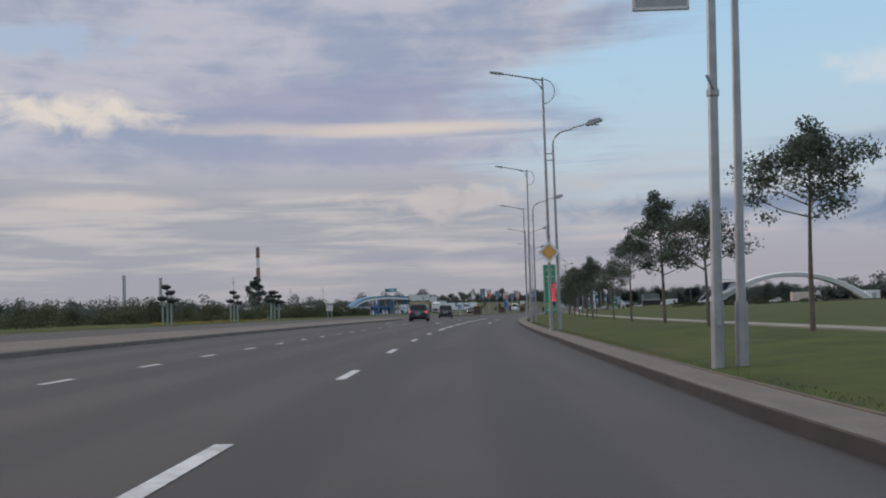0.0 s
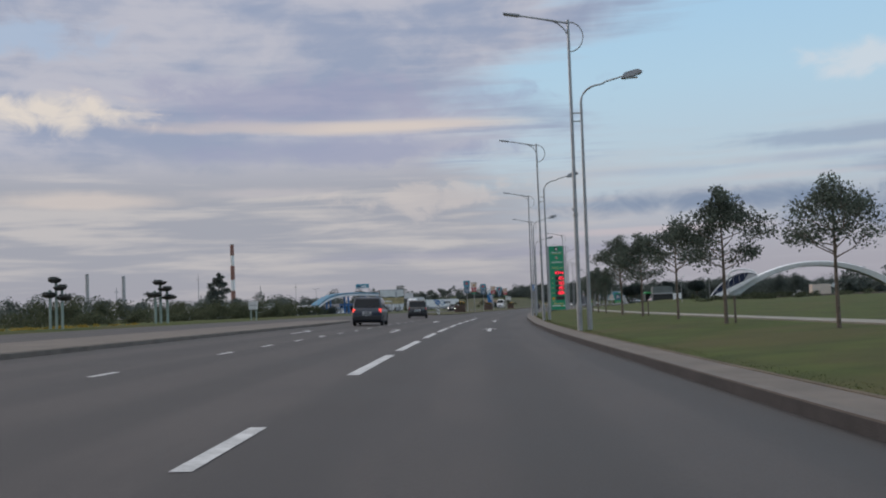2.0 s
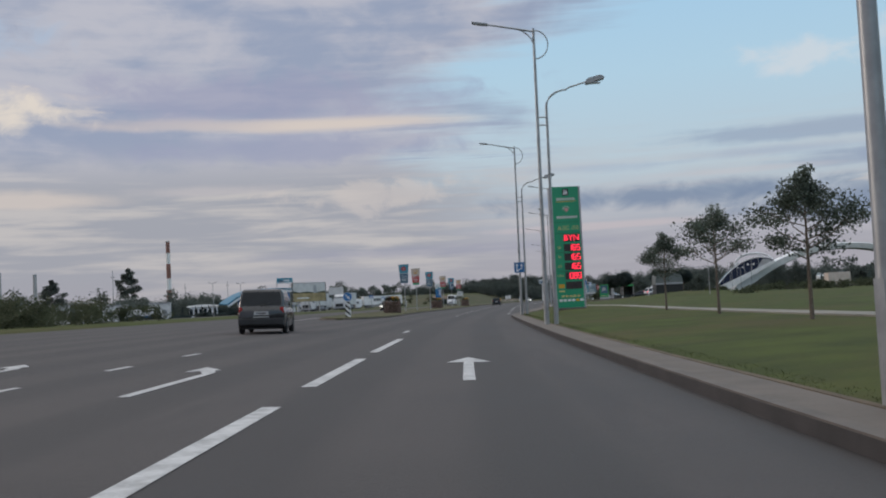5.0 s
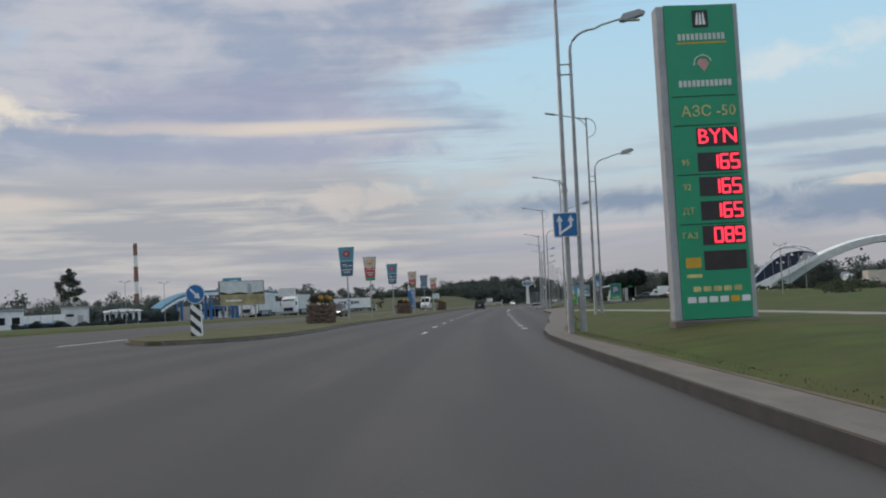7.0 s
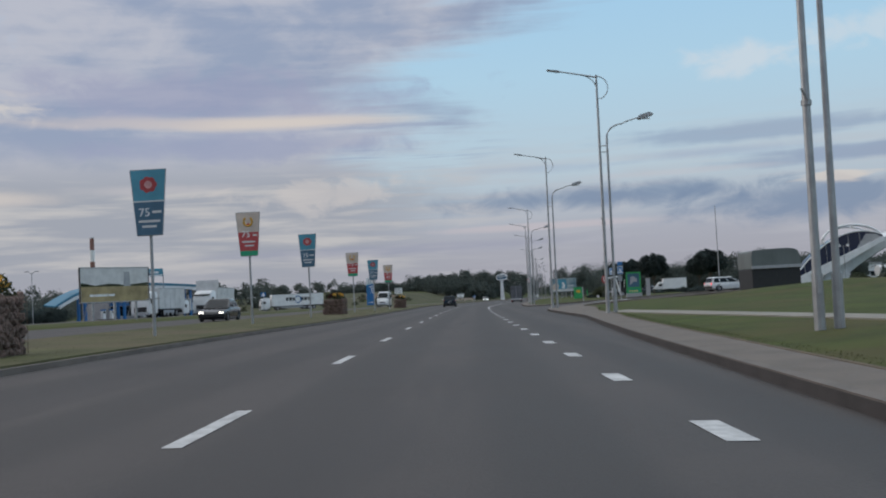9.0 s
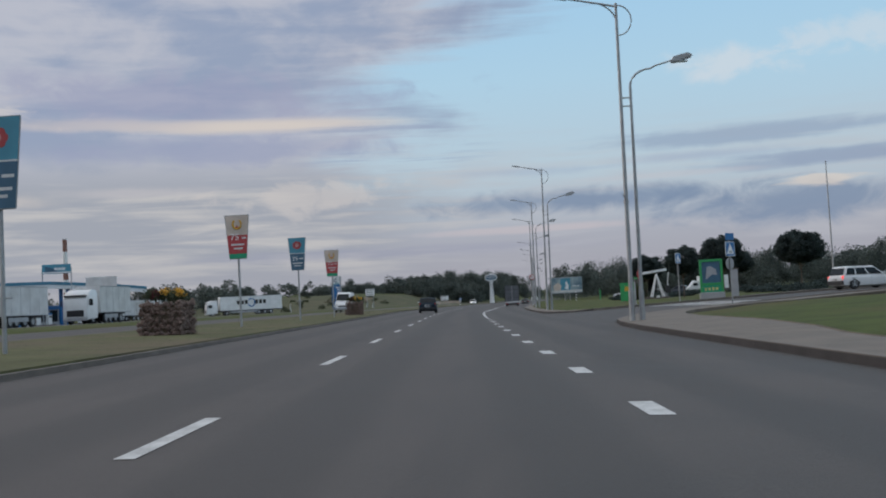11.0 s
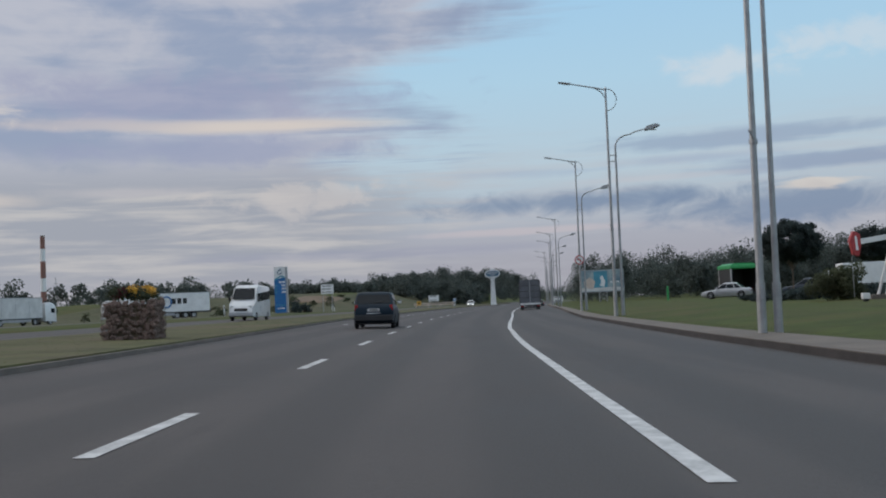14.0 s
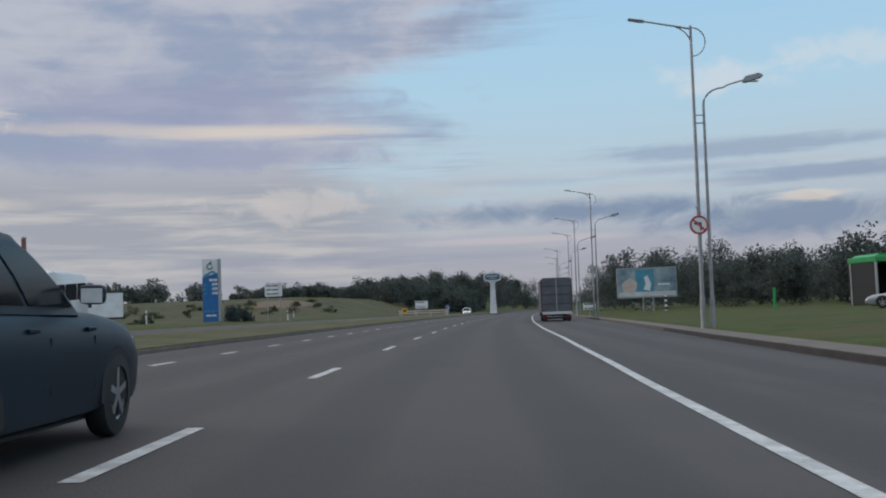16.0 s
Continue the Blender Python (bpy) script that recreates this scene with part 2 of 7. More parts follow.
def glow(name, color, strength):
    m = bpy.data.materials.new(name)
    m.use_nodes = True
    b = m.node_tree.nodes["Principled BSDF"]
    b.inputs["Base Color"].default_value = (*(c * 0.5 for c in color), 1)
    b.inputs["Emission Color"].default_value, b.inputs["Emission Strength"].default_value = (*color, 1), strength
    return m


def asphalt_material():
    """Worn asphalt: pale aggregate, darker tyre tracks along the lanes, patches."""
    m = material("asphalt", (0.0580, 0.0500, 0.0480), 0.75, vary=0.2, scale=0.25, grain=0.5, grain_scale=38, spec=0.4)
    t = m.node_tree
    b = t.nodes["Principled BSDF"]
    base = b.inputs["Base Color"].links[0].from_socket
    uv = t.nodes.new("ShaderNodeUVMap")
    sep = t.nodes.new("ShaderNodeSeparateXYZ")
    t.links.new(uv.outputs[0], sep.inputs[0])
    along, across = sep.outputs[0], sep.outputs[1]
    wander = noise_in(t, vector_in(t, math_in(t, "MULTIPLY", along, 0.02), across), 1.0, 3)
    wave = math_in(t, "ABSOLUTE", math_in(t, "SINE", math_in(t, "MULTIPLY", math_in(t, "ADD", across, math_in(t, "MULTIPLY", wander, 0.7)), 1.53)))
    track = math_in(t, "MULTIPLY", ease_in(t, wave, 0.5, 0.95), 0.55)
    col = mix_in(t, track, base, (0.036, 0.033, 0.033))
    patch = ease_in(t, noise_in(t, vector_in(t, math_in(t, "MULTIPLY", along, 0.06), math_in(t, "MULTIPLY", across, 0.5)), 1.0, 4, 0.6), 0.52, 0.62)
    col = mix_in(t, math_in(t, "MULTIPLY", patch, 0.6), col, (0.046, 0.041, 0.041))
    t.links.new(col, b.inputs["Base Color"])
    return m


def grass_material(name, green, dry):
    m = material(name, green, 0.9, vary=0.3, scale=0.6, grain=0.3, grain_scale=18, spec=0.15)
    t = m.node_tree
    b = t.nodes["Principled BSDF"]
    base = b.inputs["Base Color"].links[0].from_socket
    where = t.nodes.new("ShaderNodeTexCoord").outputs["Object"]
    patch = ease_in(t, noise_in(t, where, 0.13, 6, 0.65), 0.45, 0.66)
    t.links.new(mix_in(t, math_in(t, "MULTIPLY", patch, 0.75), base, dry), b.inputs["Base Color"])
    return m


def leaf_material(name, color, random=0.45):
    m = material(name, color, 0.75, vary=0.3, scale=0.8, random=random, spec=0.12)
    b = m.node_tree.nodes["Principled BSDF"]
    t = m.node_tree
    thin = t.nodes.new("ShaderNodeBsdfTranslucent")
    t.links.new(b.inputs["Base Color"].links[0].from_socket, thin.inputs["Color"])
    both = t.nodes.new("ShaderNodeMixShader")
    both.inputs[0].default_value = 0.5
    t.links.new(b.outputs[0], both.inputs[1])
    t.links.new(thin.outputs[0], both.inputs[2])
    t.links.new(both.outputs[0], t.nodes["Material Output"].inputs["Surface"])
    return m


M = {
    "asphalt": asphalt_material(),
    "lawn": grass_material("lawn", (0.053, 0.067, 0.017), (0.086, 0.071, 0.030)),
    "median": grass_material("median_grass", (0.084, 0.084, 0.042), (0.125, 0.098, 0.066)),
    "blade": leaf_material("grass_blades", (0.070, 0.080, 0.030)),
    "paint": material("road_paint", (0.44, 0.435, 0.43), 0.6, vary=0.32, scale=3.5, grain=0.35, grain_scale=25),
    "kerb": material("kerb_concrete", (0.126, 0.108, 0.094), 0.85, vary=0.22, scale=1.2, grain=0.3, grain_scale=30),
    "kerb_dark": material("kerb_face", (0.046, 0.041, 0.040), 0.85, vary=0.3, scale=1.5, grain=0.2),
    "pave": material("paving", (0.126, 0.105, 0.088), 0.85, vary=0.22, scale=0.8, grain=0.25, grain_scale=22),
    "path": material("path_concrete", (0.23, 0.215, 0.185), 0.85, vary=0.12, scale=1.0, grain=0.2),
    "steel": material("galvanised_steel", (0.33, 0.34, 0.35), 0.45, 0.55, vary=0.15, scale=2.5),
    "grey": material("grey_paint", (0.33, 0.34, 0.36), 0.5, vary=0.12, scale=2.0),
    "white": material("white_paint", (0.72, 0.73, 0.74), 0.45, vary=0.08, scale=1.2),
    "offwhite": material("dusty_white", (0.58, 0.58, 0.58), 0.5, vary=0.12, scale=0.8),
    "black": material("black_paint", (0.018, 0.018, 0.02), 0.5, vary=0.2, scale=3.0),
    "rubber": material("tyre_rubber", (0.022, 0.022, 0.024), 0.85, vary=0.2, scale=6.0),
    "alloy": material("alloy", (0.42, 0.43, 0.45), 0.35, 0.8, vary=0.1, scale=5.0),
    "glass": material("dark_glass", (0.012, 0.016, 0.020), 0.08, vary=0.1, spec=0.22),
    "green": material("sign_green", (0.013, 0.28, 0.145), 0.4, vary=0.07, scale=0.7),
    "darkline": material("panel_joint", (0.005, 0.07, 0.04), 0.6),
    "signblue": material("sign_blue", (0.015, 0.135, 0.36), 0.4, vary=0.08, scale=1.5),
    "cyan": material("banner_cyan", (0.07, 0.27, 0.37), 0.55, vary=0.12, scale=1.5),
    "navy": material("banner_navy", (0.05, 0.12, 0.19), 0.55, vary=0.15, scale=1.5),
    "cream": material("banner_cream", (0.56, 0.47, 0.41), 0.55, vary=0.12, scale=1.5),
    "red": material("red_print", (0.42, 0.055, 0.06), 0.5, vary=0.15, scale=1.5),
    "pink": material("pink_print", (0.55, 0.28, 0.28), 0.5),
    "yellow": material("yellow_print", (0.62, 0.34, 0.03), 0.5, vary=0.1),
    "amber": material("sign_amber", (0.70, 0.36, 0.09), 0.45, vary=0.06),
    "gold": material("gold_letters", (0.55, 0.48, 0.20), 0.5),
    # chimney red is greyed in its colour to stand in for distance haze
    "brown": material("chimney_red", (0.24, 0.12, 0.10), 0.8, vary=0.15, scale=0.1),
    "stone": material("basket_stone", (0.115, 0.082, 0.066), 0.9, vary=0.35, scale=4.0, random=0.5),
    "track": material("ochre_track", (0.13, 0.092, 0.06), 0.95, vary=0.25, scale=0.5, grain=0.3),
    "rough": grass_material("rough_grass", (0.066, 0.070, 0.038), (0.11, 0.092, 0.058)),
    "earth": material("earth", (0.10, 0.075, 0.05), 0.95, vary=0.3, scale=1.0, grain=0.3),
    "bark": material("bark", (0.12, 0.095, 0.075), 0.9, vary=0.3, scale=9.0, grain=0.3, grain_scale=40),
    "leaf": leaf_material("leaves", (0.098, 0.120, 0.098), 0.3),
    "leaf_dark": leaf_material("dark_leaves", (0.060, 0.078, 0.076), 0.25),
    "leaf_far": leaf_material("far_leaves", (0.098, 0.116, 0.106), 0.28),
    "shrub": leaf_material("shrub_leaves", (0.078, 0.090, 0.056), 0.3),
    "roofblue": material("roof_blue", (0.05, 0.19, 0.29), 0.4, 0.2, vary=0.1, scale=0.4),
    "wallgrey": material("wall_grey", (0.36, 0.36, 0.37), 0.8, vary=0.12, scale=0.6),
    "sand": material("printed_field", (0.34, 0.27, 0.14), 0.6, vary=0.3, scale=0.6),
    "tarp": material("trailer_tarp", (0.10, 0.105, 0.12), 0.6, vary=0.2, scale=0.8),
    "bluecar": material("dark_blue_lacquer", (0.006, 0.017, 0.030), 0.38, 0.0, vary=0.1, scale=1.0, spec=0.2),
    "darkcar": material("slate_lacquer", (0.014, 0.023, 0.040), 0.35, 0.1, vary=0.12, scale=1.0, coat=0.25),
    "blackcar": material("black_lacquer", (0.014, 0.016, 0.020), 0.25, 0.2, vary=0.12, scale=1.0, coat=0.6),
    "whitecar": material("white_lacquer", (0.60, 0.61, 0.62), 0.3, vary=0.06, scale=1.0, coat=0.4),
    "silvercar": material("silver_lacquer", (0.36, 0.37, 0.39), 0.32, 0.5, vary=0.08, scale=1.0, coat=0.4),
    "taillight": material("tail_lamp", (0.30, 0.015, 0.015), 0.2),
    "taillit": glow("lit_tail_lamp", (1.0, 0.07, 0.05), 1.3),
    "headlit": glow("lit_head_lamp", (1.0, 0.95, 0.85), 5.0),
    "led": glow("red_digits", (1.0, 0.035, 0.075), 1.6),
    "leddark": material("display_black", (0.030, 0.020, 0.022), 0.35),
    "lens": material("lamp_lens", (0.55, 0.57, 0.58), 0.2),
    "plate": material("plate_white", (0.55, 0.55, 0.55), 0.5),
    "advert": material("advert_print", (0.16, 0.30, 0.40), 0.5, vary=0.45, scale=0.5, second=(0.36, 0.44, 0.46)),
    "hallglass": material("hall_glass", (0.012, 0.020, 0.050), 0.15, vary=0.1, spec=0.4),
    "shedroof": material("shed_roof", (0.13, 0.15, 0.15), 0.6, vary=0.15, scale=0.3),
    "brightgreen": material("bright_green", (0.03, 0.30, 0.09), 0.5, vary=0.08),
}


# ---- small building tools ----
def thing(name, at, label, category, group="", kind="", turn=0.0, tilt=(0, 0)):
    ob = new(name)
    ob.empty_display_size = 0.2
    ob.matrix_world = pose(at[0], at[1], at[2], tilt[0], tilt[1], turn)
    return tagged(ob, label, category, group, kind)


def part(name, bm, mat, parent, label="", smooth_angle=None):
    me = bpy.data.meshes.new(name)
    bmesh.ops.recalc_face_normals(bm, faces=bm.faces)
    bm.to_mesh(me)
    bm.free()
    me.materials.append(M[mat])
    if smooth_angle:
        me.polygons.foreach_set("use_smooth", [True] * len(me.polygons))
        me.set_sharp_from_angle(angle=radians(smooth_angle))
    ob = new(name, me)
    ob.parent = parent
    return tagged(ob, label)


def box(w, d, h, at=(0, 0, 0), bevel=0.0, bm=None, turn=0.0):
    """A box centred on at in x and y, standing on at in z."""
    own = bmesh.new()
    bmesh.ops.create_cube(own, size=1.0)
    bmesh.ops.scale(own, vec=(w, d, h), verts=own.verts)
    if bevel:
        bmesh.ops.bevel(own, geom=list(own.edges), offset=bevel, segments=2, affect="EDGES", profile=0.6)
    own.transform(pose(at[0], at[1], at[2] + h / 2, 0, 0, turn))
    return joined(bm, own)


def joined(bm, own):
    if bm is None:
        return own
    me = bpy.data.meshes.new("tmp")
    own.to_mesh(me)
    own.free()
    bm.from_mesh(me)
    bpy.data.meshes.remove(me)
    return bm


def tube(points, radius, bm=None, sides=8, end=None, caps=True):
    """A round tube along points, its radius running from radius to end."""
    bm = bm or bmesh.new()
    pts = [Vector(p) for p in points]
    rings = []
    for k, p in enumerate(pts):
        d = (pts[min(k + 1, len(pts) - 1)] - pts[max(k - 1, 0)]).normalized()
        a = d.cross(Vector((0, 0, 1)) if abs(d.z) < 0.95 else Vector((1, 0, 0))).normalized()
        b = d.cross(a)
        r = radius + ((end if end is not None else radius) - radius) * k / max(1, len(pts) - 1)
        rings.append([bm.verts.new(p + r * (a * math.cos(2 * math.pi * i / sides) + b * math.sin(2 * math.pi * i / sides))) for i in range(sides)])
    for u, v in zip(rings, rings[1:]):
        for i in range(sides):
            bm.faces.new((u[i], u[(i + 1) % sides], v[(i + 1) % sides], v[i]))
    if caps:
        bm.faces.new(rings[0][::-1])
        bm.faces.new(rings[-1])
    return bm


def loft(sections, bm=None, caps=True):
    """A skin over closed sections, each a list of the same number of points."""
    bm = bm or bmesh.new()
    rings = [[bm.verts.new(p) for p in sec] for sec in sections]
    n = len(rings[0])
    for u, v in zip(rings, rings[1:]):
        for i in range(n):
            bm.faces.new((u[i], u[(i + 1) % n], v[(i + 1) % n], v[i]))
    if caps:
        bm.faces.new(rings[0][::-1])
        bm.faces.new(rings[-1])
    return bm


def slab(outline, y0, y1, bm=None, bevel=0.0):
    """An outline in x, z made solid from y0 to y1."""
    own = loft([[(x, y0, z) for x, z in outline], [(x, y1, z) for x, z in outline]])
    if bevel:
        bmesh.ops.bevel(own, geom=list(own.edges), offset=bevel, segments=2, affect="EDGES")
    return joined(bm, own)


def disc(radius, y0, y1, at=(0, 0), sides=28, bm=None):
    return slab([(at[0] + radius * math.cos(2 * math.pi * k / sides), at[1] + radius * math.sin(2 * math.pi * k / sides)) for k in range(sides)], y0, y1, bm)


def lettering(name, text, size, mat, parent, at, depth=0.004, label=""):
    """Letters standing in the x, z plane that face -y, centred on at."""
    curve = bpy.data.curves.new(name, "FONT")
    curve.body, curve.size, curve.extrude = text, size, depth
    curve.align_x, curve.align_y, curve.resolution_u = "CENTER", "CENTER", 2
    tmp = bpy.data.objects.new(name, curve)
    scene.collection.objects.link(tmp)
    me = bpy.data.meshes.new_from_object(tmp.evaluated_get(bpy.context.evaluated_depsgraph_get()))
    bpy.data.objects.remove(tmp)
    bpy.data.curves.remove(curve)
    me.transform(pose(*at, 90, 0, 0))
    me.materials.clear()
    me.materials.append(M[mat])
    ob = new(name, me)
    ob.parent = parent
    return tagged(ob, label)


def sheet(name, verts, faces, mat, label="", kind="structure", uv=None, category=""):
    me = bpy.data.meshes.new(name)
    me.from_pydata(verts, [], faces)
    me.materials.append(M[mat])
    if uv is not None:
        layer = me.uv_layers.new(name="UVMap")
        idx = np.zeros(len(me.loops), int)
        me.loops.foreach_get("vertex_index", idx)
        layer.data.foreach_set("uv", np.array(uv, float)[idx].ravel())
    return tagged(new(name, me), label, category, kind=kind)


def ribbon(name, edge_a, edge_b, mat, label, z, parent=None, skirt=0.0):
    """A strip between two lines of (s, l) points, lying at z(s, l); skirt: how far its edges go down."""
    verts, faces, uv = [], [], []
    for (sa, la), (sb, lb) in zip(edge_a, edge_b):
        row = []
        for s, l in ((sa, la), (sb, lb)):
            x, y, _ = spot(s, l)
            row.append((x, y, z(s, l)))
        if skirt:
            row = [(row[0][0], row[0][1], row[0][2] - skirt), *row, (row[1][0], row[1][1], row[1][2] - skirt)]
        verts += row
        uv += [(sa, la), (sb, lb)] if not skirt else [(sa, la), (sa, la), (sb, lb), (sb, lb)]
    n = 4 if skirt else 2
    for k in range(len(edge_a) - 1):
        for j in range(n - 1):
            faces.append((n * k + j, n * k + j + 1, n * (k + 1) + j + 1, n * (k + 1) + j))
    if skirt:
        last = n * (len(edge_a) - 1)
        faces += [(0, 3, 2, 1), (last, last + 1, last + 2, last + 3)]
    ob = sheet(name, verts, faces, mat, label if parent is None else "", "structure" if parent is None else "", uv)
    if parent is not None:
        ob.parent = parent
    return ob


def fine_line(points, step=2.0):
    """(s, l) points with others set in between them."""
    out = []
    for (a, b), (c, d) in zip(points, points[1:]):
        n = max(1, int(math.hypot(c - a, d - b) / step))
        out += [(a + (c - a) * k / n, b + (d - b) * k / n) for k in range(n)]
    return out + [points[-1]]


def beside(points, width):
    """The line that runs width to the right of points."""
    out = []
    for k, (s, l) in enumerate(points):
        a, b = points[max(0, k - 1)], points[min(len(points) - 1, k + 1)]
        d = math.hypot(b[0] - a[0], b[1] - a[1])
        w = width(s) if callable(width) else width
        out.append((s - w * (b[1] - a[1]) / d, l + w * (b[0] - a[0]) / d))
    return out

# ---- ground, road, kerbs ----
def exit_near(l):
    """Nearer edge of the side road, s at l."""
    return float(np.interp(l, (5, 9.4, 12, 16, 20, 25, 35, 60, 128), (259.5, 262.6, 264.5, 267.5, 270, 272, 275, 280, 292)))


def exit_far(l):
    return float(np.interp(l, (5, 10.5, 14, 22, 35, 60, 128), (285.6, 283.6, 284.0, 285.8, 289, 293, 306)))


def exit_z(l):
    return float(np.interp(l, (4, 6, 12, 25, 60, 135), (-0.096, -0.08, 0.12, 0.5, 0.85, 1.15)))


def ground_z(s, l):
    """Height of the one sheet of ground: it dips under the roadways."""
    r = l - bend(s)
    right = kerb_right(s) if s < 262 else kerb_far(max(s, 284)) - bend(s)
    if -21.9 < r < right + 0.1:
        return road_z(r) - 0.25
    if r >= right:
        z = land_z(s, r)
        if exit_near(r) - 2 < s < exit_far(r) + 2 and r < 130:
            z = min(z, exit_z(r) - 0.12)
        if s > 400:
            z += 3.0 * smooth(60, 160, r) * smooth(400, 520, s)
        return z
    z = land_z(s, r)
    return z + (4.6 * smooth(450, 540, s) * smooth(24, 46, -r) + 6 * smooth(560, 800, s) * smooth(27, 120, -r)) * (1 - smooth(95, 240, -r))


def build_ground():
    ss = [-400, -250, -160] + [float(v) for v in range(-110, 250, 6)] + [float(v) for v in range(250, 300, 2)] + [float(v) for v in range(300, 640, 8)] + [680, 740, 820, 950, 1200, 1600, 2400]
    ls = [-2600, -1200, -600, -300, -200, -140, -110, -90, -75, -62, -52, -44, -38, -33, -28, -24.5, -22.4, -21.7, -15, -8]
    rs = [0.05, 0.42, 0.7, 1.2, 2.2, 3.6, 5.5, 8, 11, 15, 20, 27, 36, 48, 65, 90, 130, 200, 320, 700, 1400, 2600]
    verts = []
    for s in ss:
        right = kerb_right(s) if s < 262 else kerb_far(max(s, 284)) - bend(s)
        for k, l in enumerate(ls + [right + r for r in rs]):
            near = max(-300.0, min(300.0, l))
            x, y, _ = spot(s, near + bend(s))
            verts.append((x + l - near, y, ground_z(s, near + bend(s))))
    w = len(ls) + len(rs)
    faces = [(a * w + b, a * w + b + 1, (a + 1) * w + b + 1, (a + 1) * w + b) for a in range(len(ss) - 1) for b in range(w - 1)]
    ob = sheet("ground", verts, faces, "lawn", "mown roadside lawn and rough grass with drier patches")
    ob.data.polygons.foreach_set("use_smooth", [True] * len(faces))


build_ground()

RIGHT_1 = fine_line([(float(s), kerb_right(s)) for s in (-110, 10, 22, 35, 57, 77, 95, 115, 133, 147, 158, 164, 169, 174, 178, 182, 186, 192, 200, 211, 222, 231, 240, 247)]
                    + [(252, 5.55), (256, 6.0), (258.8, 6.7), (261, 7.8), (262.6, 9.4), (264.5, 12), (267.5, 16), (270, 20), (272, 25), (275, 35), (280, 60), (292, 128)])
RIGHT_2 = fine_line([(306, 128), (293, 60), (289, 35), (285.8, 22), (284.0, 14), (283.6, 10.5), (283.8, 8.6), (284.3, 7.4), (285.4, 6.4), (287.2, 5.9), (290, 5.8)]
                    + [(float(s), kerb_far(s)) for s in (295, 300, 305, 310, 320, 332, 340, 347, 360, 378, 396, 430, 480, 543, 620, 700, 900)])


def road_surface(name, s0, s1, la, lb, label):
    n = int((s1 - s0) / 3) + 1
    cols = 12
    verts, uv = [], []
    for k in range(n):
        s = s0 + (s1 - s0) * k / (n - 1)
        a, b = la(s), lb(s)
        for j in range(cols):
            l = (a, -17, -13, -10, -7, -4.5, -1.9, 0, 1.2, 2.1, min(3.2, b - 0.02), b)[j]
            x, y, _ = spot(s, l + bend(s))
            verts.append((x, y, road_z(l)))
            uv.append((s, l))
    faces = [(a * cols + b, a * cols + b + 1, (a + 1) * cols + b + 1, (a + 1) * cols + b) for a in range(n - 1) for b in range(cols - 1)]
    return sheet(name, verts, faces, "asphalt", label, uv=uv)


road_surface("road", -110, 900, lambda s: -21.6, lambda s: (kerb_right(s) if s < 262 else kerb_far(max(s, 284)) - bend(s)) + 0.14,
             "grey worn asphalt road with dark tyre tracks")
_rows = [[(s, l) for s in np.linspace(256.5 if l < 8 else exit_near(l) - 0.3, 288.5 if l < 8 else exit_far(l) + 0.3, 15)] for l in (4.2, 7, 9, 12, 16, 20, 25, 35, 60, 128)]
_v, _uv = [], []
for row in _rows:
    for s, l in row:
        x, y, _ = spot(s, l)
        _v.append((x, y, exit_z(l) + 0.004 if l > 6 else -0.135))
        _uv.append((l, s))
sheet("side_road", _v, [(a * 15 + b, a * 15 + b + 1, (a + 1) * 15 + b + 1, (a + 1) * 15 + b) for a in range(9) for b in range(14)], "asphalt",
      "asphalt side road leaving towards the filling station", uv=_uv)


def kerb(name, line, label, low):
    """A concrete kerb: a darker strip on the road-side face, a pale rounded top."""
    top = lambda s, l: low(s, l) + 0.15
    inner = beside(line, 0.16)
    face = ribbon(name, line, inner, "kerb", label, top, skirt=0.24)
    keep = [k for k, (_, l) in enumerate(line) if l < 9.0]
    outer, back = ([side[k] for k in keep] for side in (beside(line, -0.012), beside(line, 0.004)))
    ribbon("kerb_face", outer, back, "kerb_dark", "", lambda s, l: low(s, l) + 0.132, face, skirt=0.2)
    return inner


def right_low(s, l):
    return road_z(l - bend(s)) if l < 7.5 or s > 300 else exit_z(l)


_in = kerb("kerb_1", RIGHT_1, "pale concrete kerb along the lawn, dark strip on its road side", right_low)
ribbon("pavement_1", _in, beside(_in, pave_1), "pave", "strip of pale concrete paving behind the kerb",
       lambda s, l: right_low(s, l) + 0.148 if l < 14 else exit_z(l) + 0.1, skirt=0.3)
_lawn = [p for p in beside(_in, pave_1) if p[0] < 250]
ribbon("lawn_edge", _lawn, beside(_lawn, 0.09), "earth", "bare brown earth edge between lawn and paving", lambda s, l: right_low(s, l) + 0.156, skirt=0.1)
_in2 = kerb("kerb_2", RIGHT_2, "pale concrete kerb rounding the lawn corner", right_low)
ribbon("pavement_2", _in2, beside(_in2, pave_2), "pave", "pale concrete pavement beside the kerb", lambda s, l: right_low(s, l) + 0.148 if s > 300 else (max(right_low(s, l), road_z(3)) + 0.148), skirt=0.3)

